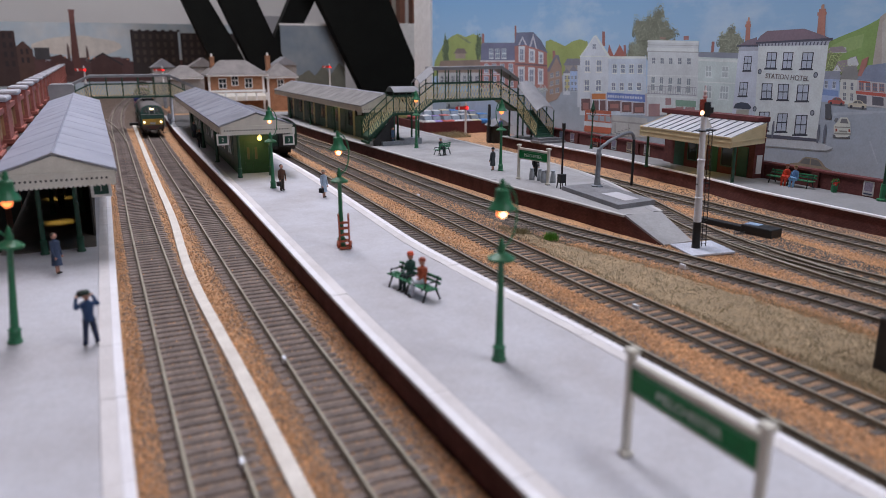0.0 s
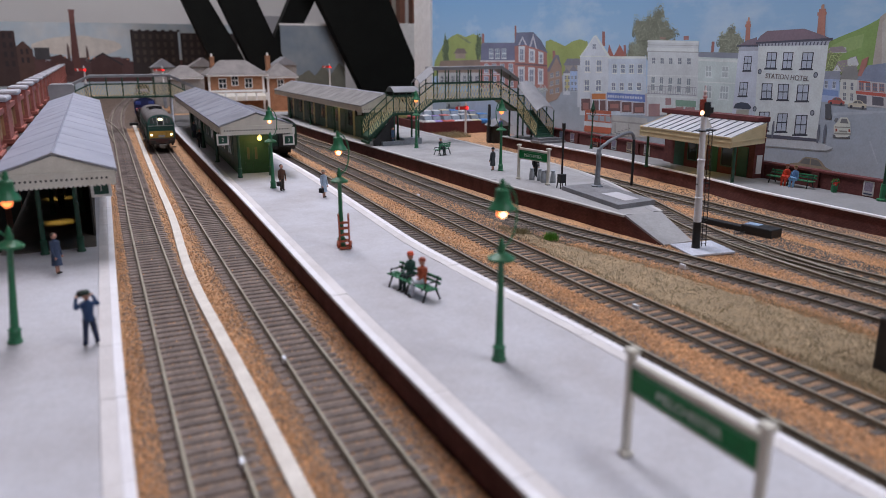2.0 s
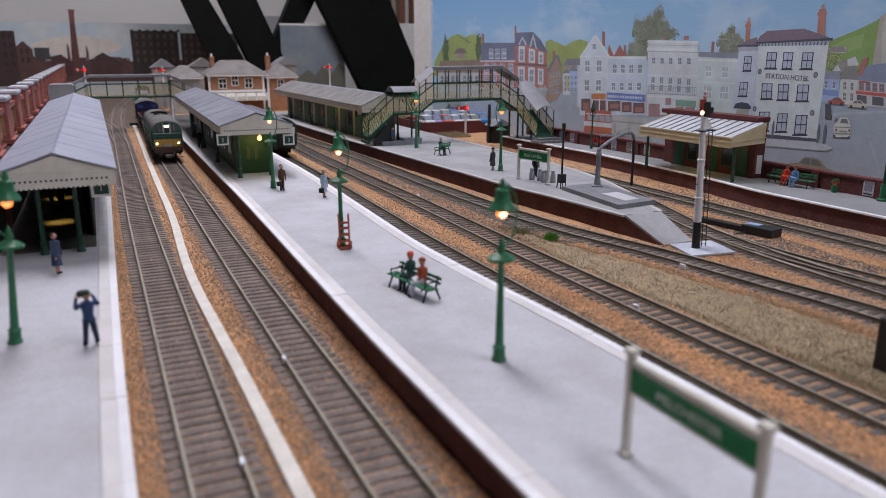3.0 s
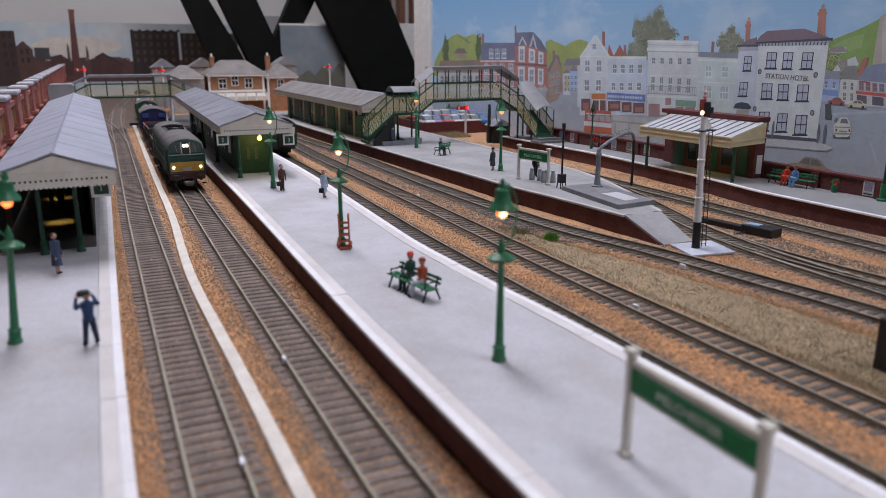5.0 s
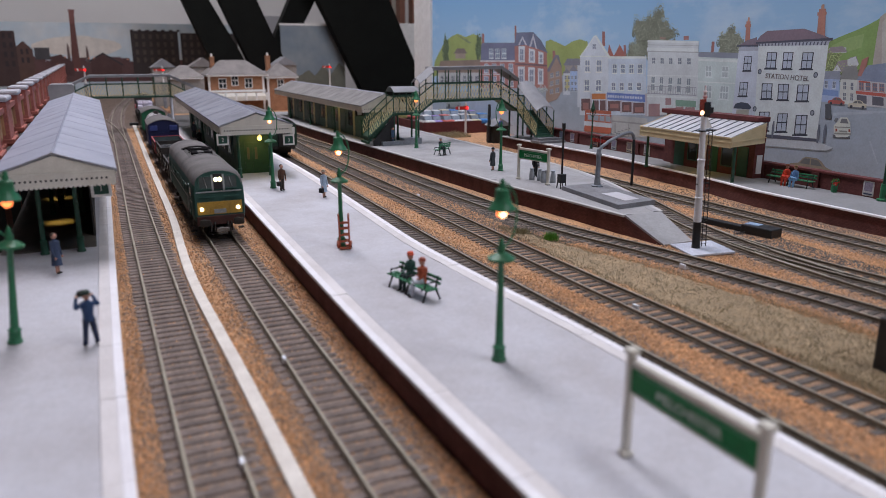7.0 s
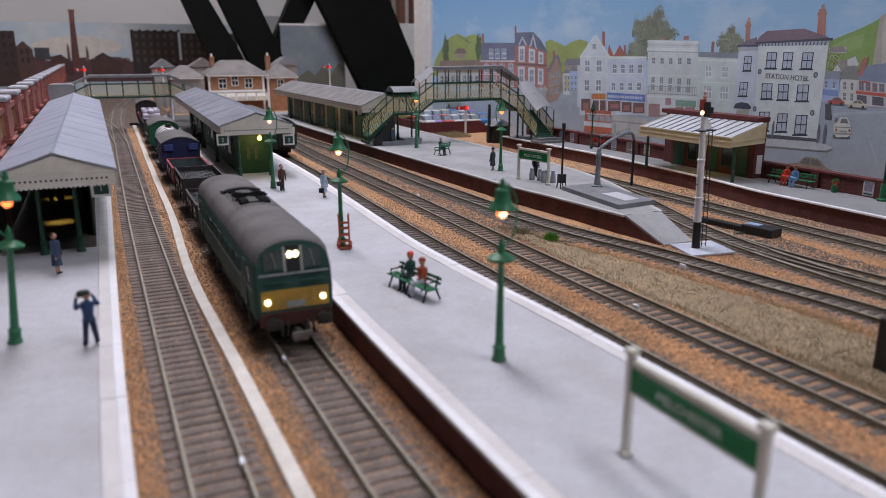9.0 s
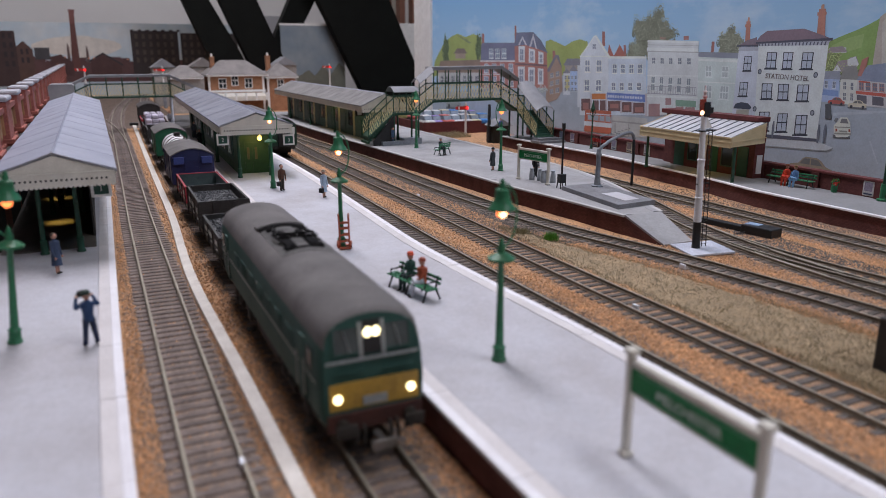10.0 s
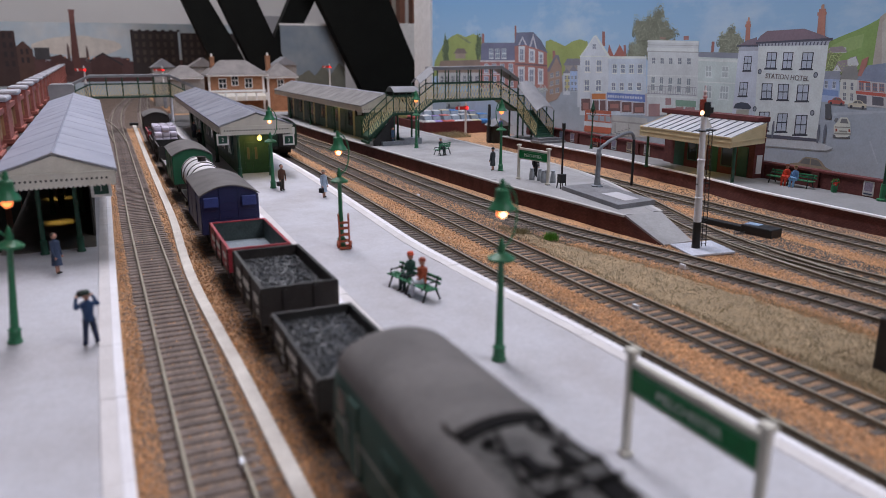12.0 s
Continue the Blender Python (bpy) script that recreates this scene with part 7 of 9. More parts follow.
def town_backscene():
    """A printed town scene on a board along the far side; coordinates are y along the board and z up."""
    board = thing("town_backscene", "printed town backscene board with blue sky and houses", "backscene", 640, 0, 0, kind="structure")
    part("board", Shape().box(0, 8, -150, 1420, -60, 520), M["town_sky"], board, "blue painted sky with soft white clouds")
    part("board_edge", Shape().box(-4, 8, 1420.3, 1505, -60, 520), M["white_paint"], board, "plain white end board")

    INK = (1.10, 1.21, 1.29)  # the cool cast of the print

    def shape(name, polys, colour, depth, label=""):
        """Flat ink shapes; depth is the order in which they were printed."""
        sh = Shape()
        for i, p in enumerate(polys):
            d = depth * 0.05 + (i % 40) * 0.0004
            sh.prism(p, 0, -d - 0.004, -d)
        return part(name, sh, paint(tuple(min(0.85, c * k) for c, k in zip(colour, INK))), board, label)

    def inside(quad, u, v):
        """A point of a quad (lower left, lower right, upper right, upper left): u across, v up."""
        (a, b), (c, d), (e, f), (g, h) = quad
        return (a * (1 - u) * (1 - v) + c * u * (1 - v) + e * u * v + g * (1 - u) * v, b * (1 - u) * (1 - v) + d * u * (1 - v) + f * u * v + h * (1 - u) * v)

    def piece(quad, u0, u1, v0, v1):
        return [inside(quad, u0, v0), inside(quad, u1, v0), inside(quad, u1, v1), inside(quad, u0, v1)]

    def sashes(quad, cols, rows, wu, hv, pane, frame, depth, sill=None, bar=0.09, across=2):
        """Sash windows in even rows over a quad, each with its surround, sill and glazing bars."""
        outer, inner, bars, sills = [], [], [], []
        for r in range(rows):
            for c in range(cols):
                u, v = (c + 0.5) / cols, (r + 0.5) / rows
                du, dv = wu / cols / 2, hv / rows / 2
                outer.append(piece(quad, u - du * 1.22, u + du * 1.22, v - dv * 1.1, v + dv * 1.1))
                inner.append(piece(quad, u - du, u + du, v - dv, v + dv))
                bars.append(piece(quad, u - du, u + du, v - dv * bar, v + dv * bar))
                for k in range(1, across):
                    x = u - du + 2 * du * k / across
                    bars.append(piece(quad, x - du * bar, x + du * bar, v - dv, v + dv))
                sills.append(piece(quad, u - du * 1.5, u + du * 1.5, v - dv * 1.28, v - dv * 1.1))
        tagged(shape("painted_surrounds", outer, frame, depth), kind="stuff")
        tagged(shape("painted_windows", inner, pane, depth + 0.4), kind="stuff")
        tagged(shape("painted_bars", bars, frame, depth + 0.8), kind="stuff")
        tagged(shape("painted_sills", sills, sill or frame, depth + 0.4), kind="stuff")

    def clump(cy, cz, ry, rz, n, colour, depth, seed, fine=1.0):
        """A painted tree crown: dark, middle and sunlit dabs."""
        rng = random.Random(seed)
        crown_edge = []
        for k in range(48):
            a = 2 * math.pi * k / 48
            e = 0.84 * (1.0 + 0.16 * math.sin(a * 5 + seed) + 0.08 * math.sin(a * 11)) * rng.uniform(0.94, 1.08)
            crown_edge.append((cy + ry * e * math.cos(a), cz + rz * e * math.sin(a)))
        shape("painted_crown", [crown_edge], tuple(v * 0.8 for v in colour), depth)
        for shade, k, lift in ((0.62, n, -0.08), (0.9, n, 0.0), (1.25, n * 2 // 3, 0.1), (1.75, n // 2, 0.14)):
            polys = []
            for i in range(k):
                a, d = rng.uniform(0, 6.28), math.sqrt(rng.random())
                edge = 1.0 + 0.16 * math.sin(a * 5 + seed) + 0.08 * math.sin(a * 11)
                py, pz = cy + ry * d * edge * math.cos(a), cz + rz * d * edge * math.sin(a) + lift * rz
                r = rng.uniform(0.7, 1.9) * fine * (0.65 if shade > 1 else 1)
                polys.append([(py + r * rng.uniform(0.6, 1.2) * math.cos(t * 1.047), pz + r * rng.uniform(0.5, 1.0) * math.sin(t * 1.047)) for t in range(6)])
            depth += 0.5
            tagged(shape("painted_leaves", polys, tuple(v * shade for v in colour), depth), kind="stuff")

    # hills and road
    HILL = (0.34, 0.38, 0.13)
    shape("painted_hill", [[(1421.9, 84.2), (1407.7, 114.7), (1364.7, 149.4), (1329.1, 161.5), (1304.6, 165.1), (1271.4, 158.4), (1239.7, 163.7), (1208.9, 155.3), (1198.5, 90.2)]], HILL, 0.4, "painted yellow-green hill")
    shape("painted_hill", [[(1004.2, 82.5), (998.7, 146.8), (986.4, 149.9), (964.6, 144.7), (946.5, 139.7), (929.6, 145.9), (910.3, 148.8), (891.1, 145.4), (880.8, 87.0)]], HILL, 0.4, "painted yellow-green hill")
    shape("painted_hill", [[(508.1, 105.9), (508.8, 139.4), (492.9, 145.3), (476.5, 150.9), (463.6, 156.4), (452.3, 162.6), (443.5, 107.8)]], (0.25, 0.36, 0.12), 0.4, "painted green hillside")
    shape("painted_field", [[(503.4, 136.3), (486.7, 143.2), (470.3, 146.8), (471.2, 135.0), (490.3, 129.0)]], (0.31, 0.41, 0.16), 0.8)
    shape("painted_track", [[(1314.3, 165.3), (1271.2, 150.3), (1252.8, 146.1), (1248.3, 148.0), (1266.7, 154.3)]], (0.24, 0.27, 0.14), 0.8)
    shape("painted_road", [[(1496.4, 43.2), (1189.3, 67.9), (1004.2, 82.5), (943.5, 99.4), (908.0, 86.0), (882.8, 47.6), (751.8, 62.4), (613.4, 72.5), (505.0, 85.8), (439.5, 83.4), (422.6, -21.2), (1499.9, -118.8)]], (0.37, 0.40, 0.45), 0.8, "painted grey road")
    shape("painted_kerb", [[(494.1, 74.7), (439.1, 80.5), (438.8, 78.5), (491.2, 72.2)], [(450.9, 52.3), (440.1, 33.0), (439.0, 33.1), (449.2, 52.4)]], (0.44, 0.46, 0.50), 1.2)
    # poplars, farm and cottages at the left
    clump(*(1356.9, 132.3), 15, 30, 150, (0.13, 0.17, 0.09), 1.0, 14)
    clump(*(1219.3, 139.9), 11, 24, 130, (0.13, 0.17, 0.09), 1.0, 15)
    clump(*(1308.8, 107.2), 50, 9, 170, (0.17, 0.20, 0.11), 1.0, 4)
    shape("painted_farm", [[(1313.9, 119.7), (1270.7, 120.0), (1270.9, 130.1), (1314.0, 130.1)]], (0.36, 0.27, 0.22), 3.4)
    shape("painted_roof", [[(1321.4, 129.1), (1306.7, 138.4), (1275.7, 138.2), (1263.9, 129.1)]], (0.22, 0.17, 0.15), 3.6)
    shape("painted_cottages", [[(1391.5, 66.1), (1206.6, 73.1), (1207.3, 96.8), (1391.4, 92.8)]], (0.48, 0.46, 0.44), 3.4, "painted row of pale cottages")
    shape("painted_roof", [[(1396.9, 91.6), (1380.6, 114.9), (1207.9, 118.4), (1203.0, 96.0)]], (0.27, 0.19, 0.15), 3.6)
    sashes([(1386.1, 68.6), (1211.0, 74.9), (1211.5, 93.8), (1386.0, 89.6)], 7, 1, 0.5, 0.6, (0.14, 0.14, 0.16), (0.55, 0.54, 0.52), 4.0)
    # red brick villas
    RED = (0.40, 0.17, 0.15)
    shape("painted_house", [[(1210.9, 69.0), (1083.1, 74.1), (1085.3, 117.6), (1212.2, 116.4)]], RED, 4.4, "painted red brick house")
    shape("painted_roof", [[(1210.0, 115.5), (1208.7, 145.6), (1200.2, 147.5), (1086.7, 146.2), (1083.4, 115.8)]], (0.19, 0.19, 0.27), 4.6, "painted purple slate mansard roof")
    shape("painted_band", [[(1212.1, 114.5), (1085.2, 115.8), (1085.3, 118.5), (1212.2, 117.4)], [(1211.5, 91.8), (1084.1, 95.0), (1084.2, 96.8), (1211.5, 93.8)]], (0.62, 0.57, 0.55), 4.8)
    sashes([(1182.6, 120.5), (1115.1, 121.0), (1115.8, 137.4), (1183.1, 137.8)], 3, 1, 0.55, 0.86, (0.27, 0.30, 0.38), (0.66, 0.68, 0.72), 4.9)
    sashes([(1202.9, 95.0), (1087.9, 97.7), (1088.7, 113.9), (1203.4, 112.6)], 4, 1, 0.45, 0.8, (0.24, 0.27, 0.34), (0.62, 0.62, 0.64), 4.9)
    sashes([(1202.2, 71.3), (1086.9, 75.8), (1087.8, 94.0), (1202.8, 91.0)], 4, 1, 0.5, 0.8, (0.24, 0.27, 0.34), (0.62, 0.62, 0.64), 4.9)
    shape("painted_house", [[(1086.8, 74.0), (1092.0, 142.7), (1058.3, 145.8), (1027.4, 138.7), (994.6, 131.8), (987.8, 78.0)]], (0.42, 0.19, 0.165), 5.4, "painted tall red brick villa")
    shape("painted_roof", [[(1091.9, 140.9), (1087.5, 162.1), (1035.4, 161.8), (1011.6, 148.6), (991.3, 130.1), (1024.0, 136.9), (1058.1, 142.3)]], (0.17, 0.18, 0.25), 5.6, "painted dark slate roof")
    shape("painted_gable", [[(1081.1, 142.6), (1067.6, 156.4), (1053.0, 142.3), (1058.1, 142.3), (1067.4, 152.1), (1075.7, 142.5)], [(1045.9, 139.6), (1035.3, 159.2), (1022.3, 136.1), (1027.3, 136.9), (1034.8, 151.5), (1040.8, 139.6)]], (0.55, 0.52, 0.55), 5.9)
    shape("painted_bay", [[(1077.9, 115.8), (1079.2, 140.8), (1059.8, 140.6), (1058.4, 115.2)], [(1046.3, 115.3), (1047.5, 137.1), (1028.8, 135.2), (1027.6, 114.6)], [(1017.6, 113.9), (1018.8, 132.7), (1004.0, 130.1), (1002.9, 113.2)], [(1077.9, 79.8), (1079.4, 108.7), (1058.1, 109.0), (1056.5, 80.6)], [(1046.1, 81.0), (1047.6, 108.3), (1027.2, 107.7), (1025.6, 81.7)], [(1017.3, 82.0), (1018.8, 107.0), (1002.5, 106.5), (1001.0, 82.6)]], (0.66, 0.65, 0.67), 5.9, "painted white bay windows")
    for q in ([(1074.5, 117.7), (1062.0, 117.8), (1063.1, 137.1), (1075.5, 137.2)], [(1043.0, 117.1), (1031.1, 117.2), (1032.1, 133.5), (1043.9, 133.6)], [(1014.4, 115.6), (1006.3, 115.7), (1007.1, 128.4), (1015.2, 128.4)], [(1074.5, 83.5), (1060.2, 84.0), (1061.4, 106.3), (1075.6, 106.0)], [(1042.8, 84.6), (1029.2, 85.1), (1030.4, 105.9), (1044.0, 105.7)], [(1014.2, 85.6), (1004.4, 85.9), (1005.6, 104.7), (1015.4, 104.5)]):
        sashes(q, 1, 1, 0.8, 0.86, (0.27, 0.29, 0.36), (0.58, 0.58, 0.62), 6.3)
    shape("painted_band", [[(1088.6, 111.2), (1088.7, 113.9), (993.3, 112.5), (993.1, 110.0)]], (0.20, 0.12, 0.13), 6.0)
    shape("painted_chimney", [[(1092.0, 142.7), (1086.5, 142.6), (1088.0, 172.7), (1093.4, 172.9)], [(1206.5, 145.6), (1198.0, 145.5), (1198.6, 162.8), (1207.0, 163.0)], [(978.1, 120.2), (970.5, 120.2), (971.4, 133.4), (979.0, 133.4)], [(856.8, 139.0), (850.6, 139.0), (852.3, 158.1), (858.6, 158.3)], [(809.7, 127.2), (805.1, 127.2), (806.4, 140.1), (811.0, 140.1)], [(655.7, 128.8), (655.7, 142.4), (651.4, 142.3), (651.4, 128.8)]], (0.36, 0.16, 0.14), 4.0, "painted red chimney stacks")
    shape("painted_house", [[(992.6, 53.8), (992.8, 104.9), (969.5, 127.6), (953.2, 110.6), (947.7, 76.3), (961.8, 62.3)]], (0.36, 0.25, 0.20), 5.0, "painted brown gabled house")
    shape("painted_roof", [[(992.7, 103.3), (971.0, 127.6), (961.8, 126.8), (951.5, 108.2), (967.6, 123.6), (986.3, 101.7)]], (0.20, 0.19, 0.22), 5.2)
    sashes([(985.5, 66.2), (953.3, 71.1), (955.9, 107.3), (986.3, 101.7)], 2, 3, 0.5, 0.55, (0.20, 0.21, 0.26), (0.56, 0.52, 0.48), 5.3)
    shape("painted_street_house", [[(943.6, 101.0), (909.3, 101.8), (910.4, 116.0), (944.7, 115.6)]], (0.35, 0.30, 0.27), 3.0)
    shape("painted_street_house", [[(945.7, 69.8), (928.1, 70.6), (930.6, 102.9), (948.1, 102.5)], [(908.3, 53.9), (897.1, 54.6), (902.2, 116.1), (913.2, 116.0)]], (0.60, 0.60, 0.62), 3.2)
    shape("painted_street_house", [[(941.8, 76.6), (930.1, 77.1), (931.7, 98.1), (943.3, 97.8)]], (0.55, 0.48, 0.24), 3.4)
    shape("painted_street_house", [[(928.6, 77.1), (910.2, 77.9), (912.4, 106.5), (930.9, 106.1)]], (0.38, 0.48, 0.66), 3.3)
    shape("painted_roof", [[(948.8, 112.3), (939.3, 122.1), (908.2, 122.3), (901.9, 113.0)], [(949.5, 100.9), (939.7, 107.6), (929.1, 101.4)], [(932.2, 104.5), (922.8, 112.7), (910.9, 104.9)]], (0.24, 0.23, 0.26), 3.6)
    sashes([(944.5, 73.2), (909.9, 74.7), (911.9, 100.2), (946.4, 99.3)], 4, 3, 0.45, 0.5, (0.19, 0.20, 0.25), (0.52, 0.53, 0.56), 3.8)
    clump(*(1003.8, 75.6), 14, 5, 70, (0.38, 0.42, 0.43), 4.2, 22)
    # white gabled shop row
    shape("painted_gable", [[(844.3, 124.9), (842.2, 141.8), (829.7, 125.0)], [(830.9, 125.0), (819.3, 140.9), (803.7, 125.1)]], (0.40, 0.15, 0.12), 4.0)
    shape("painted_house", [[(901.8, 43.0), (907.1, 126.2), (874.7, 153.4), (840.7, 125.7), (836.0, 47.8)]], (0.62, 0.63, 0.69), 5.0, "painted white gabled house")
    shape("painted_house", [[(834.7, 47.9), (757.3, 53.5), (764.9, 126.0), (841.9, 125.7)]], (0.56, 0.60, 0.68), 5.0, "painted white shop house")
    shape("painted_eaves", [[(908.3, 124.6), (876.0, 153.5), (873.4, 153.4), (904.2, 124.7)], [(876.0, 153.5), (870.8, 153.4), (838.2, 125.7), (843.1, 124.9)], [(841.6, 122.7), (764.6, 123.2), (764.9, 126.0), (841.9, 125.7)], [(907.0, 124.6), (840.6, 124.9), (840.8, 126.4), (907.1, 126.2)]], (0.70, 0.71, 0.75), 5.4)
    sashes([(901.1, 102.8), (847.4, 104.0), (849.0, 121.9), (902.6, 121.5)], 2, 1, 0.38, 0.8, (0.27, 0.30, 0.37), (0.72, 0.73, 0.77), 5.4, (0.74, 0.75, 0.78))
    sashes([(900.3, 76.0), (846.3, 78.4), (847.9, 95.7), (901.7, 94.1)], 2, 1, 0.38, 0.8, (0.23, 0.25, 0.32), (0.70, 0.71, 0.75), 5.4, (0.74, 0.75, 0.78))
    sashes([(834.8, 102.1), (765.8, 103.8), (767.3, 117.7), (836.2, 116.9)], 4, 1, 0.45, 0.72, (0.23, 0.26, 0.33), (0.70, 0.71, 0.75), 5.4, (0.72, 0.73, 0.77))
    sashes([(835.2, 79.7), (765.8, 82.7), (767.0, 94.6), (836.4, 92.3)], 4, 1, 0.42, 0.72, (0.21, 0.23, 0.30), (0.70, 0.71, 0.75), 5.4, (0.72, 0.73, 0.77))
    sashes([(878.3, 135.4), (870.5, 135.4), (871.1, 142.1), (878.9, 142.2)], 1, 1, 0.9, 0.9, (0.25, 0.27, 0.33), (0.50, 0.51, 0.56), 5.6)
    shape("painted_shopfront", [[(902.4, 68.7), (875.4, 70.1), (875.9, 76.3), (903.0, 75.1)]], (0.58, 0.60, 0.64), 5.6, "painted white shop fascia")
    shape("painted_shopfront", [[(873.8, 67.0), (841.7, 68.8), (842.4, 76.3), (874.4, 74.8)]], (0.52, 0.19, 0.07), 5.6, "painted orange shop fascia")
    shape("painted_shopfront", [[(840.4, 68.8), (841.2, 77.9), (762.1, 78.7), (761.1, 69.5)]], (0.15, 0.21, 0.47), 5.6, "painted blue shop fascia")
    fascia = [(838.1, 70.5), (765.8, 72.1), (766.2, 76.4), (838.5, 75.7)]
    shape("painted_lettering", [piece(fascia, k / 14, k / 14 + 0.05, 0.15, 0.85) for k in range(14)], (0.55, 0.58, 0.70), 5.9)
    shape("painted_shop_windows", [[(898.1, 49.7), (876.4, 51.2), (877.8, 67.6), (899.5, 66.5)], [(869.8, 51.6), (856.8, 52.5), (858.0, 66.3), (871.0, 65.6)], [(854.2, 52.7), (841.5, 53.5), (842.8, 67.2), (855.4, 66.5)], [(836.5, 53.1), (809.8, 54.9), (811.0, 68.2), (837.7, 66.7)], [(806.1, 53.7), (786.4, 55.0), (787.7, 68.0), (807.4, 66.9)], [(782.9, 53.8), (760.7, 55.4), (762.2, 68.8), (784.3, 67.5)]], (0.17, 0.10, 0.10), 5.7)
    shape("painted_goods", [[(831.9, 57.2), (813.7, 58.4), (814.3, 64.3), (832.4, 63.2)], [(802.8, 56.1), (791.2, 56.9), (791.9, 64.1), (803.5, 63.5)], [(779.6, 55.5), (764.1, 56.6), (764.8, 62.9), (780.3, 62.0)], [(894.1, 51.6), (880.6, 52.5), (881.4, 61.9), (894.9, 61.1)]], (0.36, 0.17, 0.15), 6.0)
    shape("painted_pilaster", [[(876.2, 48.0), (872.2, 48.3), (874.4, 74.8), (878.4, 74.6)], [(841.3, 50.5), (837.5, 50.7), (839.9, 76.4), (843.6, 76.2)], [(809.5, 52.7), (806.0, 52.9), (807.6, 69.1), (811.1, 68.9)], [(786.2, 52.9), (782.8, 53.1), (784.4, 68.9), (787.8, 68.8)], [(759.3, 51.9), (755.0, 52.2), (758.0, 80.3), (762.3, 80.1)]], (0.50, 0.44, 0.46), 6.0)
    # bank
    clump(*(756.8, 149.1), 39, 31, 900, (0.25, 0.255, 0.19), 1.4, 5, 0.8)
    clump(*(787.4, 131.5), 16, 12, 200, (0.25, 0.255, 0.19), 1.4, 16, 0.8)
    shape("painted_house", [[(756.1, 52.2), (763.8, 145.1), (675.8, 142.6), (668.8, 62.5)]], (0.60, 0.605, 0.60), 6.0, "painted cream bank front")
    shape("painted_cornice", [[(765.7, 143.1), (763.8, 145.8), (675.0, 143.2), (675.6, 140.7)], [(764.6, 132.8), (764.0, 136.9), (674.9, 135.1), (675.3, 131.3)], [(761.3, 101.8), (761.5, 103.2), (672.1, 104.8), (672.0, 103.5)], [(758.6, 76.0), (758.8, 78.1), (670.1, 80.5), (669.8, 78.6)]], (0.68, 0.68, 0.66), 6.3)
    shape("painted_shadow_line", [[(764.5, 131.5), (764.6, 132.8), (675.3, 131.3), (675.2, 130.1)], [(764.3, 139.7), (764.3, 140.4), (675.3, 138.2), (675.2, 137.6)]], (0.42, 0.42, 0.42), 6.5)
    sashes([(757.5, 116.4), (680.7, 116.1), (681.8, 125.0), (758.5, 125.3)], 5, 1, 0.36, 0.75, (0.20, 0.22, 0.26), (0.58, 0.59, 0.58), 6.5)
    sashes([(756.2, 83.9), (678.6, 83.4), (679.1, 102.1), (757.1, 102.6)], 5, 1, 0.38, 0.86, (0.24, 0.27, 0.30), (0.62, 0.63, 0.61), 6.5)
    rail = [(759.0, 80.2), (672.9, 81.7), (674.1, 91.3), (760.1, 90.0)]
    shape("painted_railing", [piece(rail, 0, 1, 0.92, 1.0), piece(rail, 0, 1, 0.0, 0.1)] + [piece(rail, k / 30, k / 30 + 0.009, 0, 1) for k in range(31)], (0.33, 0.33, 0.36), 7.4)
    shape("painted_shopfront", [[(705.3, 68.0), (706.2, 75.4), (672.2, 75.9), (671.4, 68.8)]], (0.22, 0.34, 0.26), 6.6, "painted green shop blind")
    shape("painted_shop_windows", [[(752.8, 52.4), (731.9, 53.9), (733.6, 69.1), (754.5, 67.8)], [(723.3, 68.3), (713.3, 68.9), (714.2, 76.9), (724.2, 76.4)], [(704.2, 58.7), (690.8, 59.6), (691.8, 68.2), (705.2, 67.4)], [(688.0, 59.8), (672.3, 60.9), (673.2, 68.7), (688.9, 67.7)]], (0.36, 0.22, 0.22), 6.6)
    shape("painted_chimney", [[(700.8, 144.9), (692.4, 144.7), (693.0, 149.2), (701.4, 149.3)], [(741.9, 144.8), (731.8, 144.7), (732.2, 148.6), (742.3, 148.8)]], (0.40, 0.20, 0.18), 2.2)
    clump(*(629.3, 138.4), 17, 18, 380, (0.25, 0.255, 0.19), 1.4, 6, 0.8)
    shape("painted_house", [[(668.5, 59.9), (674.7, 126.3), (614.0, 125.4), (611.5, 57.9)]], (0.56, 0.61, 0.585), 5.6, "painted pale green house front")
    shape("painted_roof", [[(675.6, 125.7), (675.3, 131.3), (614.6, 130.1), (613.8, 124.2)]], (0.27, 0.28, 0.33), 5.8)
    shape("painted_cornice", [[(675.0, 121.3), (675.3, 123.8), (614.5, 123.0), (614.1, 120.0)], [(672.1, 97.2), (672.2, 98.4), (613.6, 98.5), (613.5, 97.3)]], (0.68, 0.69, 0.66), 5.9)
    sashes([(668.2, 102.4), (619.0, 102.6), (619.3, 117.0), (670.1, 117.5)], 2, 1, 0.32, 0.74, (0.42, 0.46, 0.46), (0.66, 0.68, 0.66), 6.1)
    sashes([(667.2, 79.4), (617.6, 79.6), (618.0, 95.4), (668.3, 95.4)], 2, 1, 0.44, 0.84, (0.40, 0.44, 0.45), (0.66, 0.68, 0.66), 6.1, None, 0.09, 3)
    # hotel
    shape("painted_house", [[(615.7, 52.6), (615.2, 134.8), (587.1, 135.8), (578.8, 47.4)]], (0.56, 0.58, 0.64), 6.6, "painted hotel side wing")
    shape("painted_house", [[(582.9, 44.6), (588.9, 138.1), (505.5, 138.4), (505.5, 46.6)]], (0.655, 0.67, 0.71), 7.0, "painted white corner hotel")
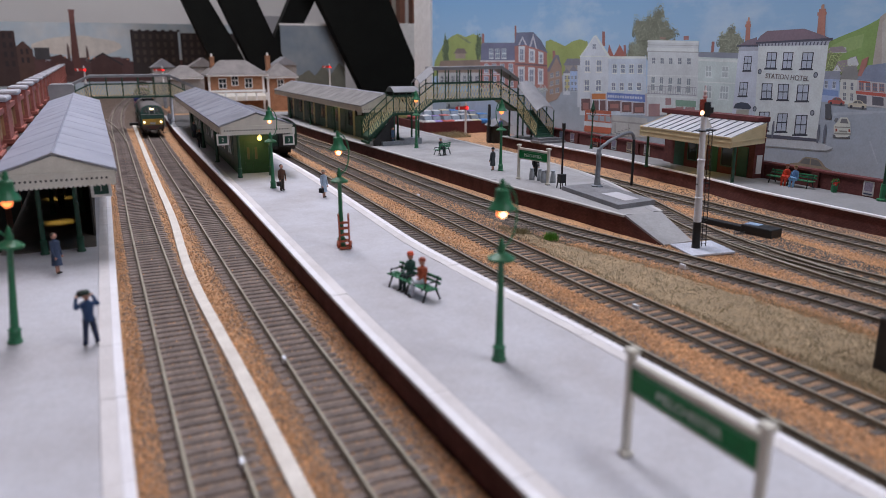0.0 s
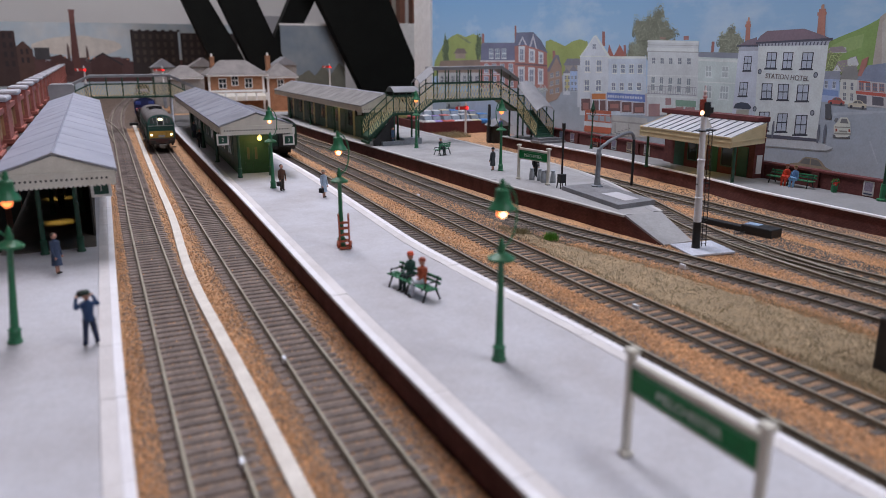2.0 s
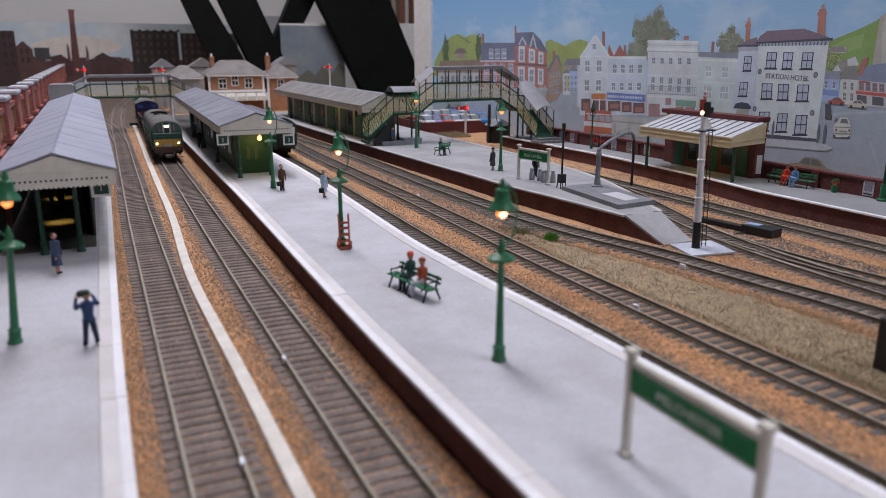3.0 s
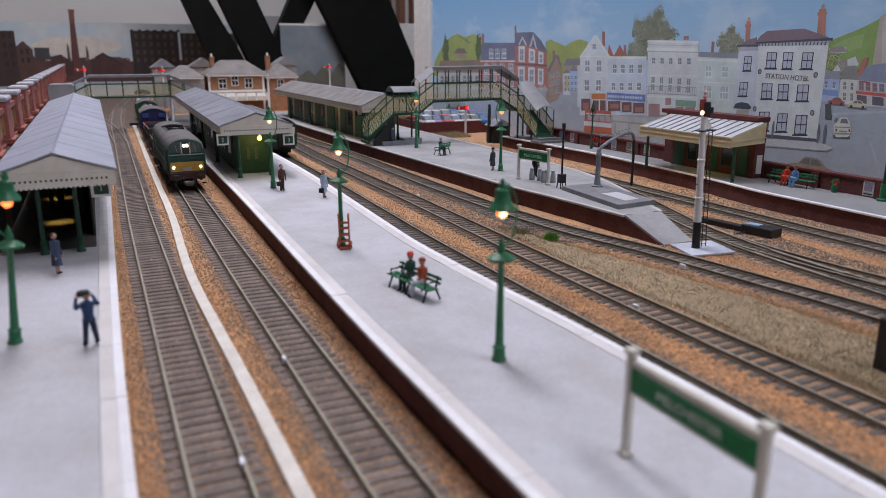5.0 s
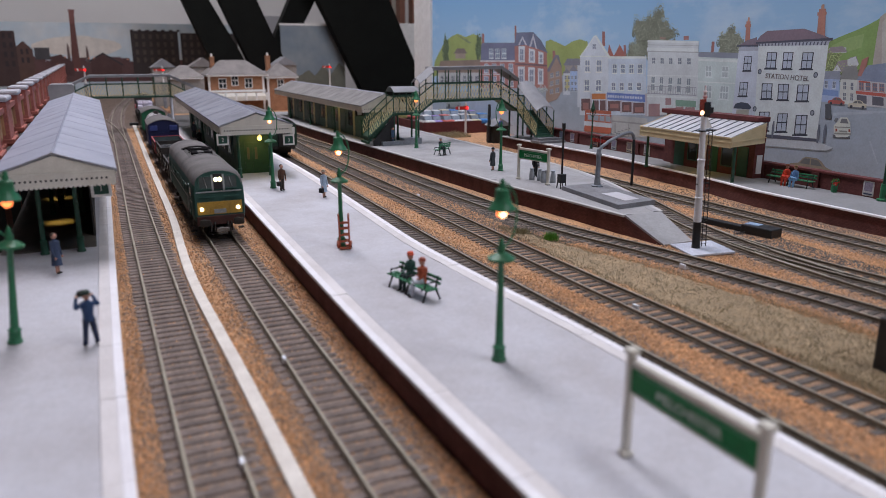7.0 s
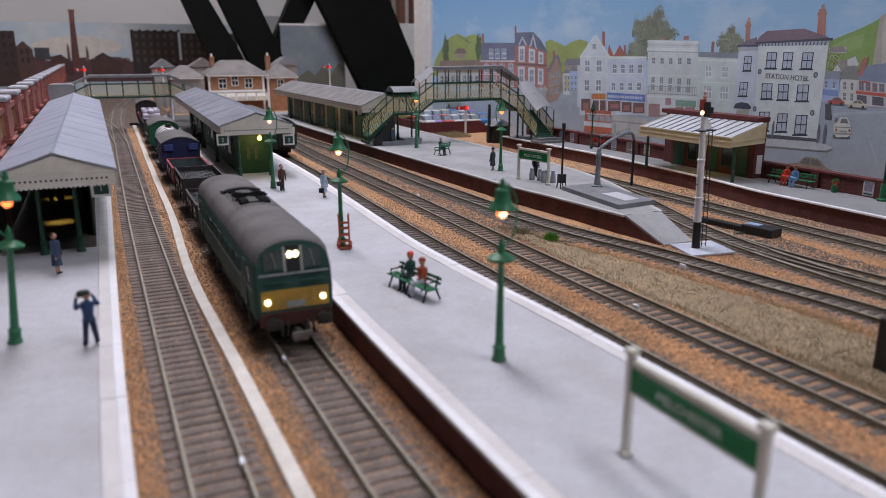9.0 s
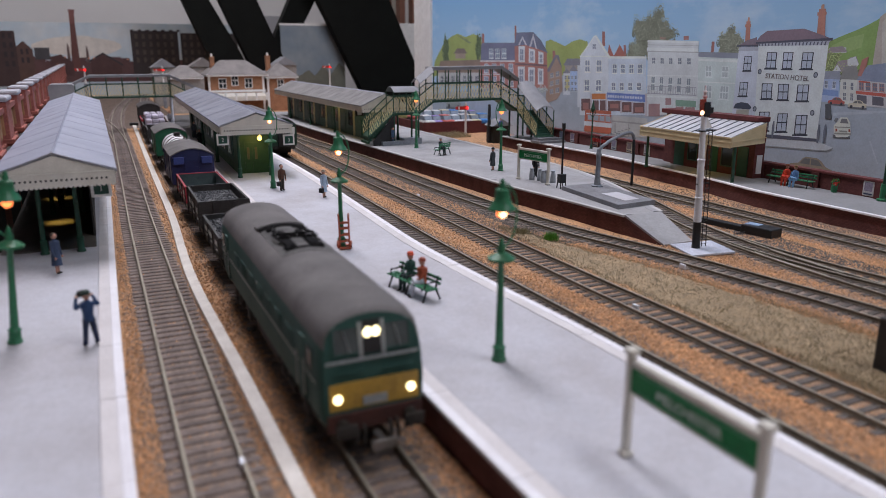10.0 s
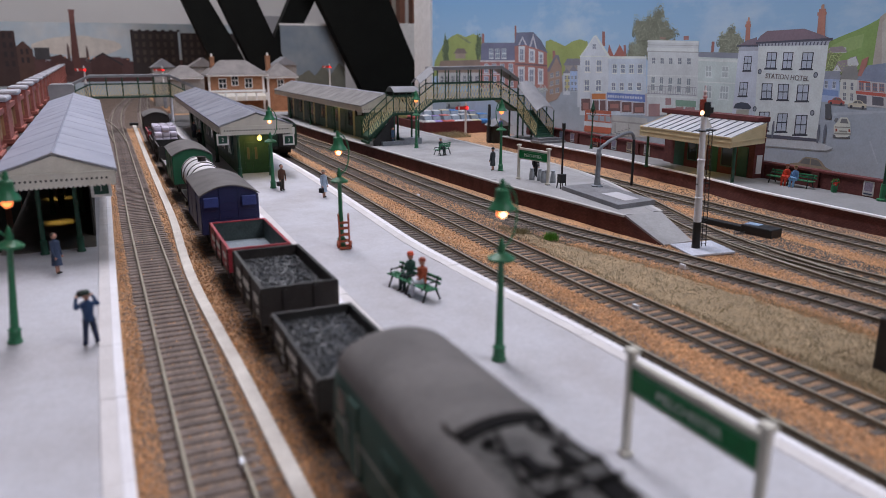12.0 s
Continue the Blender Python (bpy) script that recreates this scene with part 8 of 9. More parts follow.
    shape("painted_roof", [[(595.6, 138.1), (587.9, 147.2), (579.8, 152.0), (534.8, 153.0), (521.4, 149.0), (502.0, 142.9), (503.0, 141.4)]], (0.24, 0.17, 0.20), 7.3, "painted plum slate hotel roof")
    shape("painted_roof", [[(617.9, 137.2), (605.4, 142.9), (592.2, 146.1), (589.5, 136.9)]], (0.22, 0.17, 0.20), 7.2)
    shape("painted_cornice", [[(592.8, 139.3), (593.0, 141.0), (501.6, 143.9), (501.8, 141.4)], [(618.6, 136.6), (618.1, 138.3), (589.0, 138.6), (589.4, 136.4)]], (0.09, 0.09, 0.12), 7.5)
    shape("painted_frieze", [[(589.5, 136.9), (589.8, 139.2), (504.2, 141.4), (506.0, 137.3)], [(614.8, 131.8), (615.4, 136.0), (589.4, 136.4), (588.9, 132.4)]], (0.42, 0.43, 0.48), 7.4)
    eaves = [(588.8, 137.5), (506.1, 137.8), (505.3, 140.9), (589.1, 139.2)]
    shape("painted_brackets", [piece(eaves, k / 20, k / 20 + 0.018, -0.2, 1) for k in range(20)], (0.12, 0.12, 0.16), 7.7)
    PANE, SASH = (0.46, 0.49, 0.56), (0.055, 0.06, 0.08)
    for q in ([(576.8, 114.2), (563.8, 114.4), (564.1, 131.2), (576.9, 131.2)], [(556.0, 114.0), (544.4, 114.2), (544.1, 131.2), (556.4, 131.2)], [(533.7, 114.4), (520.7, 114.6), (520.6, 131.1), (533.5, 131.1)],
              [(578.4, 82.9), (564.5, 83.6), (565.4, 100.2), (579.2, 99.7)], [(557.3, 82.9), (544.1, 83.6), (545.1, 100.3), (558.3, 99.9)], [(534.5, 83.0), (520.7, 83.8), (521.2, 100.6), (535.0, 100.1)],
              [(577.6, 49.9), (564.4, 51.1), (565.0, 71.5), (578.9, 70.5)], [(554.9, 50.8), (541.7, 52.0), (542.3, 71.3), (554.8, 70.4)], [(532.4, 50.0), (517.9, 51.4), (518.9, 71.3), (532.6, 70.3)],
              [(606.6, 111.3), (595.8, 111.5), (595.7, 127.2), (606.4, 127.1)], [(609.4, 84.3), (597.6, 84.8), (597.4, 100.3), (609.0, 99.9)]):
        sashes(q, 1, 1, 0.82, 0.86, PANE, SASH, 7.6, None, 0.07)
    shape("painted_door_hood", [[(614.9, 71.2), (612.3, 76.2), (604.6, 78.5), (595.1, 77.8), (590.0, 74.0), (591.2, 71.5)]], (0.07, 0.08, 0.11), 7.8)
    shape("painted_door", [[(609.9, 58.0), (609.9, 70.3), (592.7, 71.4), (592.5, 58.2)]], (0.40, 0.38, 0.33), 7.6)
    for cy, cz in ((583.7, 111.1), (515.5, 109.4), (585.2, 72.5), (514.0, 73.3)):
        shape("painted_medallion", [[(cy + 2.6 * math.cos(k * 0.628), cz + 2.9 * math.sin(k * 0.628)) for k in range(10)]], (0.10, 0.11, 0.14), 7.9)
        shape("painted_medallion_face", [[(cy + 1.5 * math.cos(k * 0.628), cz + 1.8 * math.sin(k * 0.628)) for k in range(10)]], (0.30, 0.32, 0.36), 8.2)
    shape("painted_plinth", [[(581.2, 43.0), (581.8, 47.1), (504.6, 48.9), (505.4, 46.0)]], (0.10, 0.10, 0.13), 7.8)
    shape("painted_pavement", [[(581.7, 35.1), (582.7, 42.8), (504.9, 46.7), (486.7, 42.1), (493.5, 38.6)]], (0.52, 0.53, 0.55), 5.4, "painted pale pavement")
    shape("painted_gutter", [[(581.5, 33.9), (581.7, 35.1), (493.5, 38.6), (486.7, 42.1), (485.9, 41.1), (493.4, 37.5)]], (0.28, 0.29, 0.30), 5.6)
    lettering("STATION HOTEL", 7.0, board, paint((0.16, 0.14, 0.16)), pose(-0.45 * MM, 549.1 * MM, 104.1 * MM, 90, 1.6, -90), "painted hotel name")
    for base, top, w in (((604.2, 139.4), (605.7, 162.4), 3.4), ((515.3, 145.7), (517.1, 170.6), 4.6)):
        shape("painted_chimney", [[(base[0] + w, base[1]), (base[0] - w, base[1]), (top[0] - w * 0.8, top[1]), (top[0] + w * 0.8, top[1])], [(top[0] + w * 1.1, top[1] - 6), (top[0] - w * 1.1, top[1] - 6), (top[0] - w * 1.1, top[1] - 3), (top[0] + w * 1.1, top[1] - 3)]], (0.44, 0.20, 0.15), 6.4, "painted red chimney stack")
        shape("painted_chimney_pot", [[(top[0] + w * 0.4, top[1]), (top[0] - w * 0.4, top[1]), (top[0] - w * 0.3, top[1] + 4), (top[0] + w * 0.3, top[1] + 4)]], (0.46, 0.26, 0.18), 6.4)
    # houses, church and cars on the hill side
    clump(*(501.2, 121.8), 11, 9, 170, (0.26, 0.30, 0.13), 1.4, 8, 0.7)
    clump(*(487.8, 112.7), 18, 8, 170, (0.22, 0.25, 0.13), 1.4, 18, 0.7)
    shape("painted_cottage", [[(504.3, 130.1), (490.5, 130.1), (491.1, 134.1), (504.9, 134.2)], [(491.7, 130.1), (485.8, 130.1), (486.6, 135.1), (492.5, 135.2)]], (0.50, 0.49, 0.47), 3.0)
    shape("painted_roof", [[(505.5, 130.1), (503.3, 135.2), (490.3, 136.2), (484.8, 131.1)], [(498.4, 111.4), (493.0, 122.9), (483.7, 124.0), (475.4, 115.0)], [(485.6, 120.9), (481.7, 126.0), (475.0, 127.1), (471.8, 121.1)]], (0.32, 0.26, 0.27), 3.2)
    shape("painted_gable", [[(482.9, 118.9), (483.7, 124.0), (476.1, 127.1), (471.6, 120.1), (473.4, 117.0)], [(497.5, 113.5), (493.6, 119.3), (488.6, 113.7)]], (0.60, 0.59, 0.58), 3.5)
    shape("painted_house", [[(506.1, 84.6), (508.4, 108.0), (489.4, 107.5), (487.1, 84.6)]], (0.38, 0.45, 0.62), 4.2, "painted blue house")
    shape("painted_roof", [[(508.7, 105.9), (507.3, 113.3), (490.4, 113.7), (486.8, 106.0)]], (0.30, 0.31, 0.37), 4.4)
    shape("painted_shopfront", [[(507.1, 91.0), (507.2, 96.3), (488.8, 95.6), (488.6, 90.3)]], (0.22, 0.30, 0.52), 4.6)
    sashes([(506.8, 97.4), (489.6, 97.1), (490.1, 104.3), (507.3, 104.9)], 2, 1, 0.35, 0.8, (0.20, 0.22, 0.28), (0.58, 0.60, 0.64), 4.6)
    shape("painted_house", [[(486.3, 83.6), (488.2, 107.5), (470.7, 107.0), (468.2, 83.7)]], (0.60, 0.585, 0.54), 4.3, "painted cream house")
    shape("painted_roof", [[(489.2, 106.4), (485.1, 117.9), (473.8, 119.0), (468.3, 106.1)]], (0.27, 0.26, 0.25), 4.5)
    sashes([(484.9, 85.8), (469.7, 85.7), (472.1, 104.9), (487.3, 105.5)], 2, 2, 0.36, 0.66, (0.17, 0.18, 0.22), (0.58, 0.57, 0.53), 4.7)
    shape("painted_house", [[(468.8, 83.7), (471.3, 107.0), (443.0, 104.9), (439.4, 82.5)]], (0.53, 0.50, 0.50), 4.4, "painted shop terrace")
    shape("painted_roof", [[(471.7, 106.0), (462.6, 119.2), (445.7, 121.4), (442.9, 104.4)]], (0.25, 0.28, 0.37), 4.6, "painted blue slate roof")
    shape("painted_red_gable", [[(471.2, 110.0), (468.9, 124.1), (462.7, 127.1), (463.7, 119.2), (467.7, 109.1)]], (0.42, 0.18, 0.15), 4.8)
    shape("painted_shopfront", [[(470.4, 93.8), (470.8, 96.3), (441.4, 95.2), (441.0, 92.2)], [(469.1, 104.0), (469.4, 105.5), (458.1, 104.9), (457.9, 103.4)]], (0.54, 0.13, 0.10), 4.9, "painted red shop fascia")
    shape("painted_shop_windows", [[(468.0, 85.8), (469.1, 92.8), (459.4, 92.3), (458.3, 85.3)], [(452.7, 84.6), (453.9, 92.1), (443.0, 91.6), (441.8, 84.3)]], (0.13, 0.12, 0.14), 4.9)
    sashes([(468.6, 96.9), (442.1, 96.1), (443.4, 103.9), (469.9, 105.0)], 4, 1, 0.6, 0.8, (0.18, 0.19, 0.24), (0.46, 0.24, 0.21), 4.9)
    shape("painted_church", [[(458.1, 115.3), (457.9, 144.6), (457.3, 160.9), (450.7, 165.4), (442.6, 115.6)]], (0.44, 0.38, 0.33), 3.9, "painted stone church tower")
    shape("painted_church_shade", [[(449.0, 115.5), (454.4, 156.1), (450.1, 161.6), (442.6, 115.6)]], (0.52, 0.47, 0.42), 4.1)
    def painted_car(at, s, c, depth):
        cy, cz = at
        shape("painted_car", [[(cy - 14 * s, cz), (cy + 14 * s, cz), (cy + 14.6 * s, cz + 3 * s), (cy + 13 * s, cz + 4.6 * s), (cy + 8 * s, cz + 5.4 * s), (cy + 5 * s, cz + 8.6 * s), (cy + 3 * s, cz + 9.4 * s), (cy - 4 * s, cz + 9.4 * s), (cy - 7 * s, cz + 8 * s), (cy - 10 * s, cz + 5.2 * s), (cy - 14 * s, cz + 4 * s)]], c, depth, "painted motor car")
        shape("painted_car_windows", [[(cy + 7 * s, cz + 5.2 * s), (cy + 4.2 * s, cz + 8.4 * s), (cy + 0.4 * s, cz + 8.6 * s), (cy + 0.4 * s, cz + 5.2 * s)], [(cy - 8 * s, cz + 5.2 * s), (cy - 5 * s, cz + 8.2 * s), (cy - 0.4 * s, cz + 8.6 * s), (cy - 0.4 * s, cz + 5.2 * s)]], (0.16, 0.155, 0.15), depth + 0.3)
        shape("painted_tyres", [[(cy + d * s + 2.2 * s * math.cos(a), cz + 0.4 * s + 2.2 * s * math.sin(a)) for a in [k * 0.785 for k in range(8)]] for d in (-9, 9)], (0.06, 0.06, 0.07), depth + 0.3)
        shape("painted_car_shadow", [[(cy - 15 * s, cz - 2 * s), (cy + 15 * s, cz - 2 * s), (cy + 14 * s, cz), (cy - 14 * s, cz)]], (0.18, 0.18, 0.20), depth - 0.2)
    painted_car((509.1, 13.7), 1.75, (0.30, 0.24, 0.18), 6.0)
    painted_car((489.3, 83.5), 0.62, (0.48, 0.12, 0.10), 6.0)
    painted_car((467.3, 81.7), 0.66, (0.55, 0.49, 0.38), 6.4)
    painted_car((1320.5, 27.9), 2.3, (0.30, 0.31, 0.30), 6.0)
    # saloon seen from behind
    shape("painted_saloon", [[(487.6, 56.0), (488.7, 63.4), (485.6, 66.8), (482.7, 71.3), (475.6, 71.8), (471.9, 66.9), (469.8, 56.6), (472.8, 53.7), (484.6, 52.5)]], (0.62, 0.61, 0.54), 6.0, "painted cream saloon")
    shape("painted_saloon_glass", [[(482.4, 66.0), (481.3, 70.3), (476.0, 70.2), (473.6, 66.2)], [(489.3, 67.6), (487.4, 70.9), (484.9, 70.0), (486.6, 65.7)]], (0.20, 0.20, 0.21), 6.3)
    shape("painted_saloon_trim", [[(486.8, 55.0), (487.0, 56.6), (469.9, 57.6), (469.7, 56.1)], [(481.7, 57.6), (482.0, 59.2), (473.7, 59.4), (473.5, 57.8)], [(487.2, 61.4), (487.3, 62.4), (471.4, 63.3), (471.2, 62.2)]], (0.30, 0.29, 0.26), 6.5)
    shape("painted_saloon_lamps", [[(486.0, 57.7), (486.4, 60.4), (484.6, 60.5), (484.2, 57.9)], [(472.4, 58.5), (472.8, 61.0), (471.1, 61.2), (470.7, 58.6)]], (0.34, 0.08, 0.05), 6.6)
    shape("painted_saloon_shadow", [[(488.1, 51.6), (488.6, 54.8), (484.8, 54.1), (470.7, 54.9), (469.7, 52.4)]], (0.13, 0.13, 0.14), 5.9)
    # bus and lorry in the street
    shape("painted_bus", [[(888.9, 21.4), (888.7, 51.9), (829.1, 53.6), (826.2, 22.6)]], (0.46, 0.13, 0.08), 8.4, "painted red and white bus")
    shape("painted_bus_band", [[(889.5, 29.4), (890.1, 35.8), (825.1, 37.2), (824.5, 31.1)], [(885.4, 45.8), (885.6, 47.4), (831.1, 48.9), (831.0, 47.4)]], (0.62, 0.62, 0.64), 8.7)
    sashes([(882.1, 38.1), (827.6, 38.5), (828.4, 46.8), (882.7, 45.2)], 4, 1, 0.8, 0.9, (0.36, 0.40, 0.45), (0.50, 0.22, 0.18), 8.7, None, 0.0)
    shape("painted_lorry", [[(824.8, 21.2), (826.1, 48.5), (754.7, 49.4), (752.1, 25.3)]], (0.48, 0.46, 0.44), 8.6, "painted cream lorry")
    shape("painted_lorry_trim", [[(826.5, 39.4), (826.7, 41.6), (754.0, 43.1), (753.8, 40.9)], [(790.1, 23.0), (791.7, 39.2), (789.4, 39.4), (787.8, 23.3)], [(819.1, 26.3), (820.3, 38.3), (817.8, 38.5), (816.7, 26.5)]], (0.34, 0.32, 0.31), 8.9)
    # plain dark shapes for painted passers-by and a signal box by the corner
    shape("painted_bollard", [[(cy + 1.0, cz - 2), (cy - 1.0, cz - 2), (cy - 1.7, cz + 9), (cy - 0.8, cz + 16), (cy + 0.8, cz + 16), (cy + 1.7, cz + 9)] for cy, cz in ((504.2, 46.7), (497.4, 47.4), (558.5, 45.8))], (0.16, 0.17, 0.21), 8.6)
    shape("painted_traffic_signal", [[(498.7, 68.5), (500.8, 82.8), (494.7, 83.1), (492.0, 69.0)]], (0.10, 0.10, 0.11), 8.6, "painted black traffic signal")


def far_backscene():
    """A printed industrial skyline on a board at the far end; coordinates are x and z."""
    board = thing("factory_backscene", "printed factory skyline backscene under a pale sky", "backscene", 0, 2700, 0, kind="structure")
    part("board", Shape().box(-1100, 600, 0, 8, -60, 223), M["sky_paint_far"], board, "pale blue painted sky")

    def shape(name, polys, colour, depth, label=""):
        sh = Shape()
        for p in polys:
            sh.prism(p, 1, -depth - 0.15, -depth)
        return part(name, sh, paint(colour), board, label)

    def rect(x0, x1, z0, z1):
        return [(x0, z0), (x1, z0), (x1, z1), (x0, z1)]
    rng = random.Random(21)
    shape("painted_cloud", [[(-20 + 130 * math.cos(a), 150 + 32 * math.sin(a) * rng.uniform(0.8, 1.1)) for a in [k * 0.2618 for k in range(24)]]], (0.66, 0.62, 0.56), 0.3)
    sky = [(-1100, 40)]
    x = -1100
    while x < 600:
        z = 98 + rng.uniform(0, 22)
        w = rng.uniform(14, 40)
        sky += [(x, z), (x + w, z)]
        x += w
    shape("painted_skyline", [sky + [(600, 40)]], (0.105, 0.053, 0.053), 0.6, "painted dark roofs and sheds")
    shape("painted_chimney", [[(-41, 84), (-33, 260 - 40), (-19, 220), (-16, 84)]], (0.124, 0.053, 0.046), 1.0, "painted tall red mill chimney")
    # the chimney rises above the board's top edge as a cut-out
    part("cut_out_chimney", Shape().prism([(-34, 219), (-32.5, 262), (-17.5, 262), (-18.5, 219)], 1, -1.3, 3).prism([(-34.5, 256), (-34.5, 262), (-15.5, 262), (-15.5, 256)], 1, -2.0, 3.5), paint((0.20, 0.085, 0.075)), board, "cut-out top of the mill chimney")
    shape("painted_mill", [rect(140, 286, 60, 200), rect(294, 480, 60, 194)], (0.040, 0.031, 0.031), 1.2, "painted dark mill building")
    shape("painted_battlement", [rect(140 + k * 24, 150 + k * 24, 198, 204) for k in range(7)], (0.040, 0.031, 0.031), 1.3)
    tagged(shape("painted_windows", [rect(152 + c * 22, 161 + c * 22, 100 + r * 25, 115 + r * 25) for c in range(6) for r in range(4)] + [rect(302 + c * 22, 311 + c * 22, 100 + r * 25, 115 + r * 25) for c in range(4) for r in range(4)], (0.087, 0.068, 0.056), 1.5), kind="stuff")
    shape("painted_house", [rect(-330, -190, 30, 196)], (0.056, 0.034, 0.034), 1.2, "painted dark warehouse")
    shape("painted_house", [[(-190, 40), (-190, 150), (-170, 166), (-146, 140), (-146, 40)]], (0.093, 0.053, 0.046), 1.4, "painted brick gable house")
    tagged(shape("painted_windows", [rect(-180 + c * 15, -173 + c * 15, 100 + r * 26, 116 + r * 26) for c in range(2) for r in range(2)] + [rect(-225 + c * 18, -216 + c * 18, 90 + r * 28, 106 + r * 28) for c in range(2) for r in range(4)], (0.031, 0.025, 0.028), 1.7), kind="stuff")
    shape("painted_shed", [[(14, 60), (14, 108), (52, 130), (104, 96), (104, 60)], [(-100, 60), (-100, 118), (-70, 126), (-36, 100), (-36, 60)]], (0.081, 0.040, 0.038), 1.6, "painted engine shed gable")
    shape("painted_roof", [[(8, 106), (52, 132), (110, 94), (108, 90), (52, 126), (10, 102)]], (0.043, 0.037, 0.040), 1.8)
    shape("painted_block", [rect(-142, -100, 110, 146)], (0.062, 0.062, 0.068), 1.4)
    shape("painted_church", [[(-52, 100), (-50, 150), (-47, 162), (-44, 150), (-42, 100)], [(2, 100), (4, 140), (7, 156), (10, 140), (12, 100)]], (0.124, 0.081, 0.074), 0.9)
    tagged(shape("painted_lit_windows", [rect(a, a + 5, b, b + 4) for a, b in ((8, 112), (22, 112), (122, 108), (-60, 116), (-84, 92))], (0.75, 0.35, 0.2), 2.0), kind="stuff")


def behind():
    frame = thing("trestle", "black trestle with slanting legs behind the layout", "trestle")

    def leg(name, x0, x1, z0, x2, x3, z1, y, label, up=700, down=-900):
        """A slanting leg through two level cuts: x0..x1 at z0 and x2..x3 at z1."""
        def at(a, b, z):
            return a + (b - a) * (z - z0) / (z1 - z0)
        v = []
        for z in (down, up):
            for yy in (y, y + 45):
                v += [(at(x0, x2, z), yy, z), (at(x1, x3, z), yy, z)]
        return part(name, Shape().add(v, [(0, 1, 3, 2), (4, 6, 7, 5), (0, 4, 5, 1), (2, 3, 7, 6), (0, 2, 6, 4), (1, 5, 7, 3)]), M["beam"], frame)
    leg("leg", 264, 338, 275, 326, 422, 120, 2300, "slanting black trestle leg behind the layout", 700, -100)
    leg("leg", 366, 474, 278, 439, 547, 107, 2302, "slanting black trestle leg behind the layout", 700, -100)
    leg("leg", 600, 682, 296, 549, 622, 190, 2410, "black trestle leg slanting the other way", 700, -100)
    leg("leg", 657, 890, 288, 762, 985, 74, 2300, "broad slanting black trestle leg", 700, -100)
    part("base", Shape().box(240, 1100, 2280, 2475, -900, -60), M["beam"], frame)
    part("top_board", Shape().box(240, 1100, 2280, 2475, -59.5, -8), M["beam"], frame)
    th = thing("spare_backscene", "leaning grey-blue spare backscene panel with white edge", "panel", 0, 2380, 0)
    part("panel", Shape().box(556, 760, 0, 6, -60, 213), M["sky_dull"], th, "dull grey-blue painted sky")
    part("panel_edge", Shape().box(554, 760, -1, 7, 213.2, 219), M["white_paint"], th)
    part("painted_tree_line", Shape().prism([(556, 10), (556, 90), (585, 75), (610, 60), (640, 78), (660, 60), (690, 95), (710, 60), (740, 100), (760, 80), (760, 10)], 1, -0.6, -0.3), paint((0.15, 0.15, 0.12)), th, "painted bare trees")
    th = thing("spare_backscene", "grey spare panel with a pale edge", "panel", 0, 2520, 0)
    part("panel", Shape().box(470, 640, 0, 6, -60, 246), M["grey_panel"], th)
    part("panel_edge", Shape().box(628, 640, -1, -0.1, -60, 250), M["white_paint"], th)
    th = thing("wooden_shelving", "tall brown wooden shelf frame behind the layout", "shelf", 0, 2620, 0)
    for x in (1010, 1062, 1112):
        part("upright", Shape().rounded(x - 11, x + 11, 0, 40, -900, 700, 2), M["brown_wood"], th)
    for z in (-400, 30, 500):
        part("shelf", Shape().box(960, 1150, 40.5, 240, z, z + 20), M["brown_wood"], th)
    part("back_panel", Shape().box(960, 1150, 241, 250, -900, 700), M["cream"], th)
    solo("white_panel", Shape().rounded(960, 1092, 2560, 2568, -60, 232, 2), M["white_paint"], "white-edged spare panel leaning behind the leg", "panel")
    solo("layout_stand", Shape().box(-300, 640, -220, 2760, -899, -61), M["beam"], "dark draped stand under the model layout", "stand", "structure")


M["sky_dull"] = mat("dull_painted_sky", (0.17, 0.21, 0.25), (0.24, 0.27, 0.29), size=90, grain=20, rough=0.8, bump=0, spread=0.05)
M["grey_panel"] = mat("grey_panel", (0.30, 0.295, 0.30), (0.26, 0.255, 0.26), size=90, rough=0.8, bump=0, spread=0.05)
M["brown_wood"] = mat("brown_stained_wood", (0.20, 0.09, 0.055), (0.14, 0.06, 0.04), size=50, rough=0.6)

town_backscene()
far_backscene()
behind()


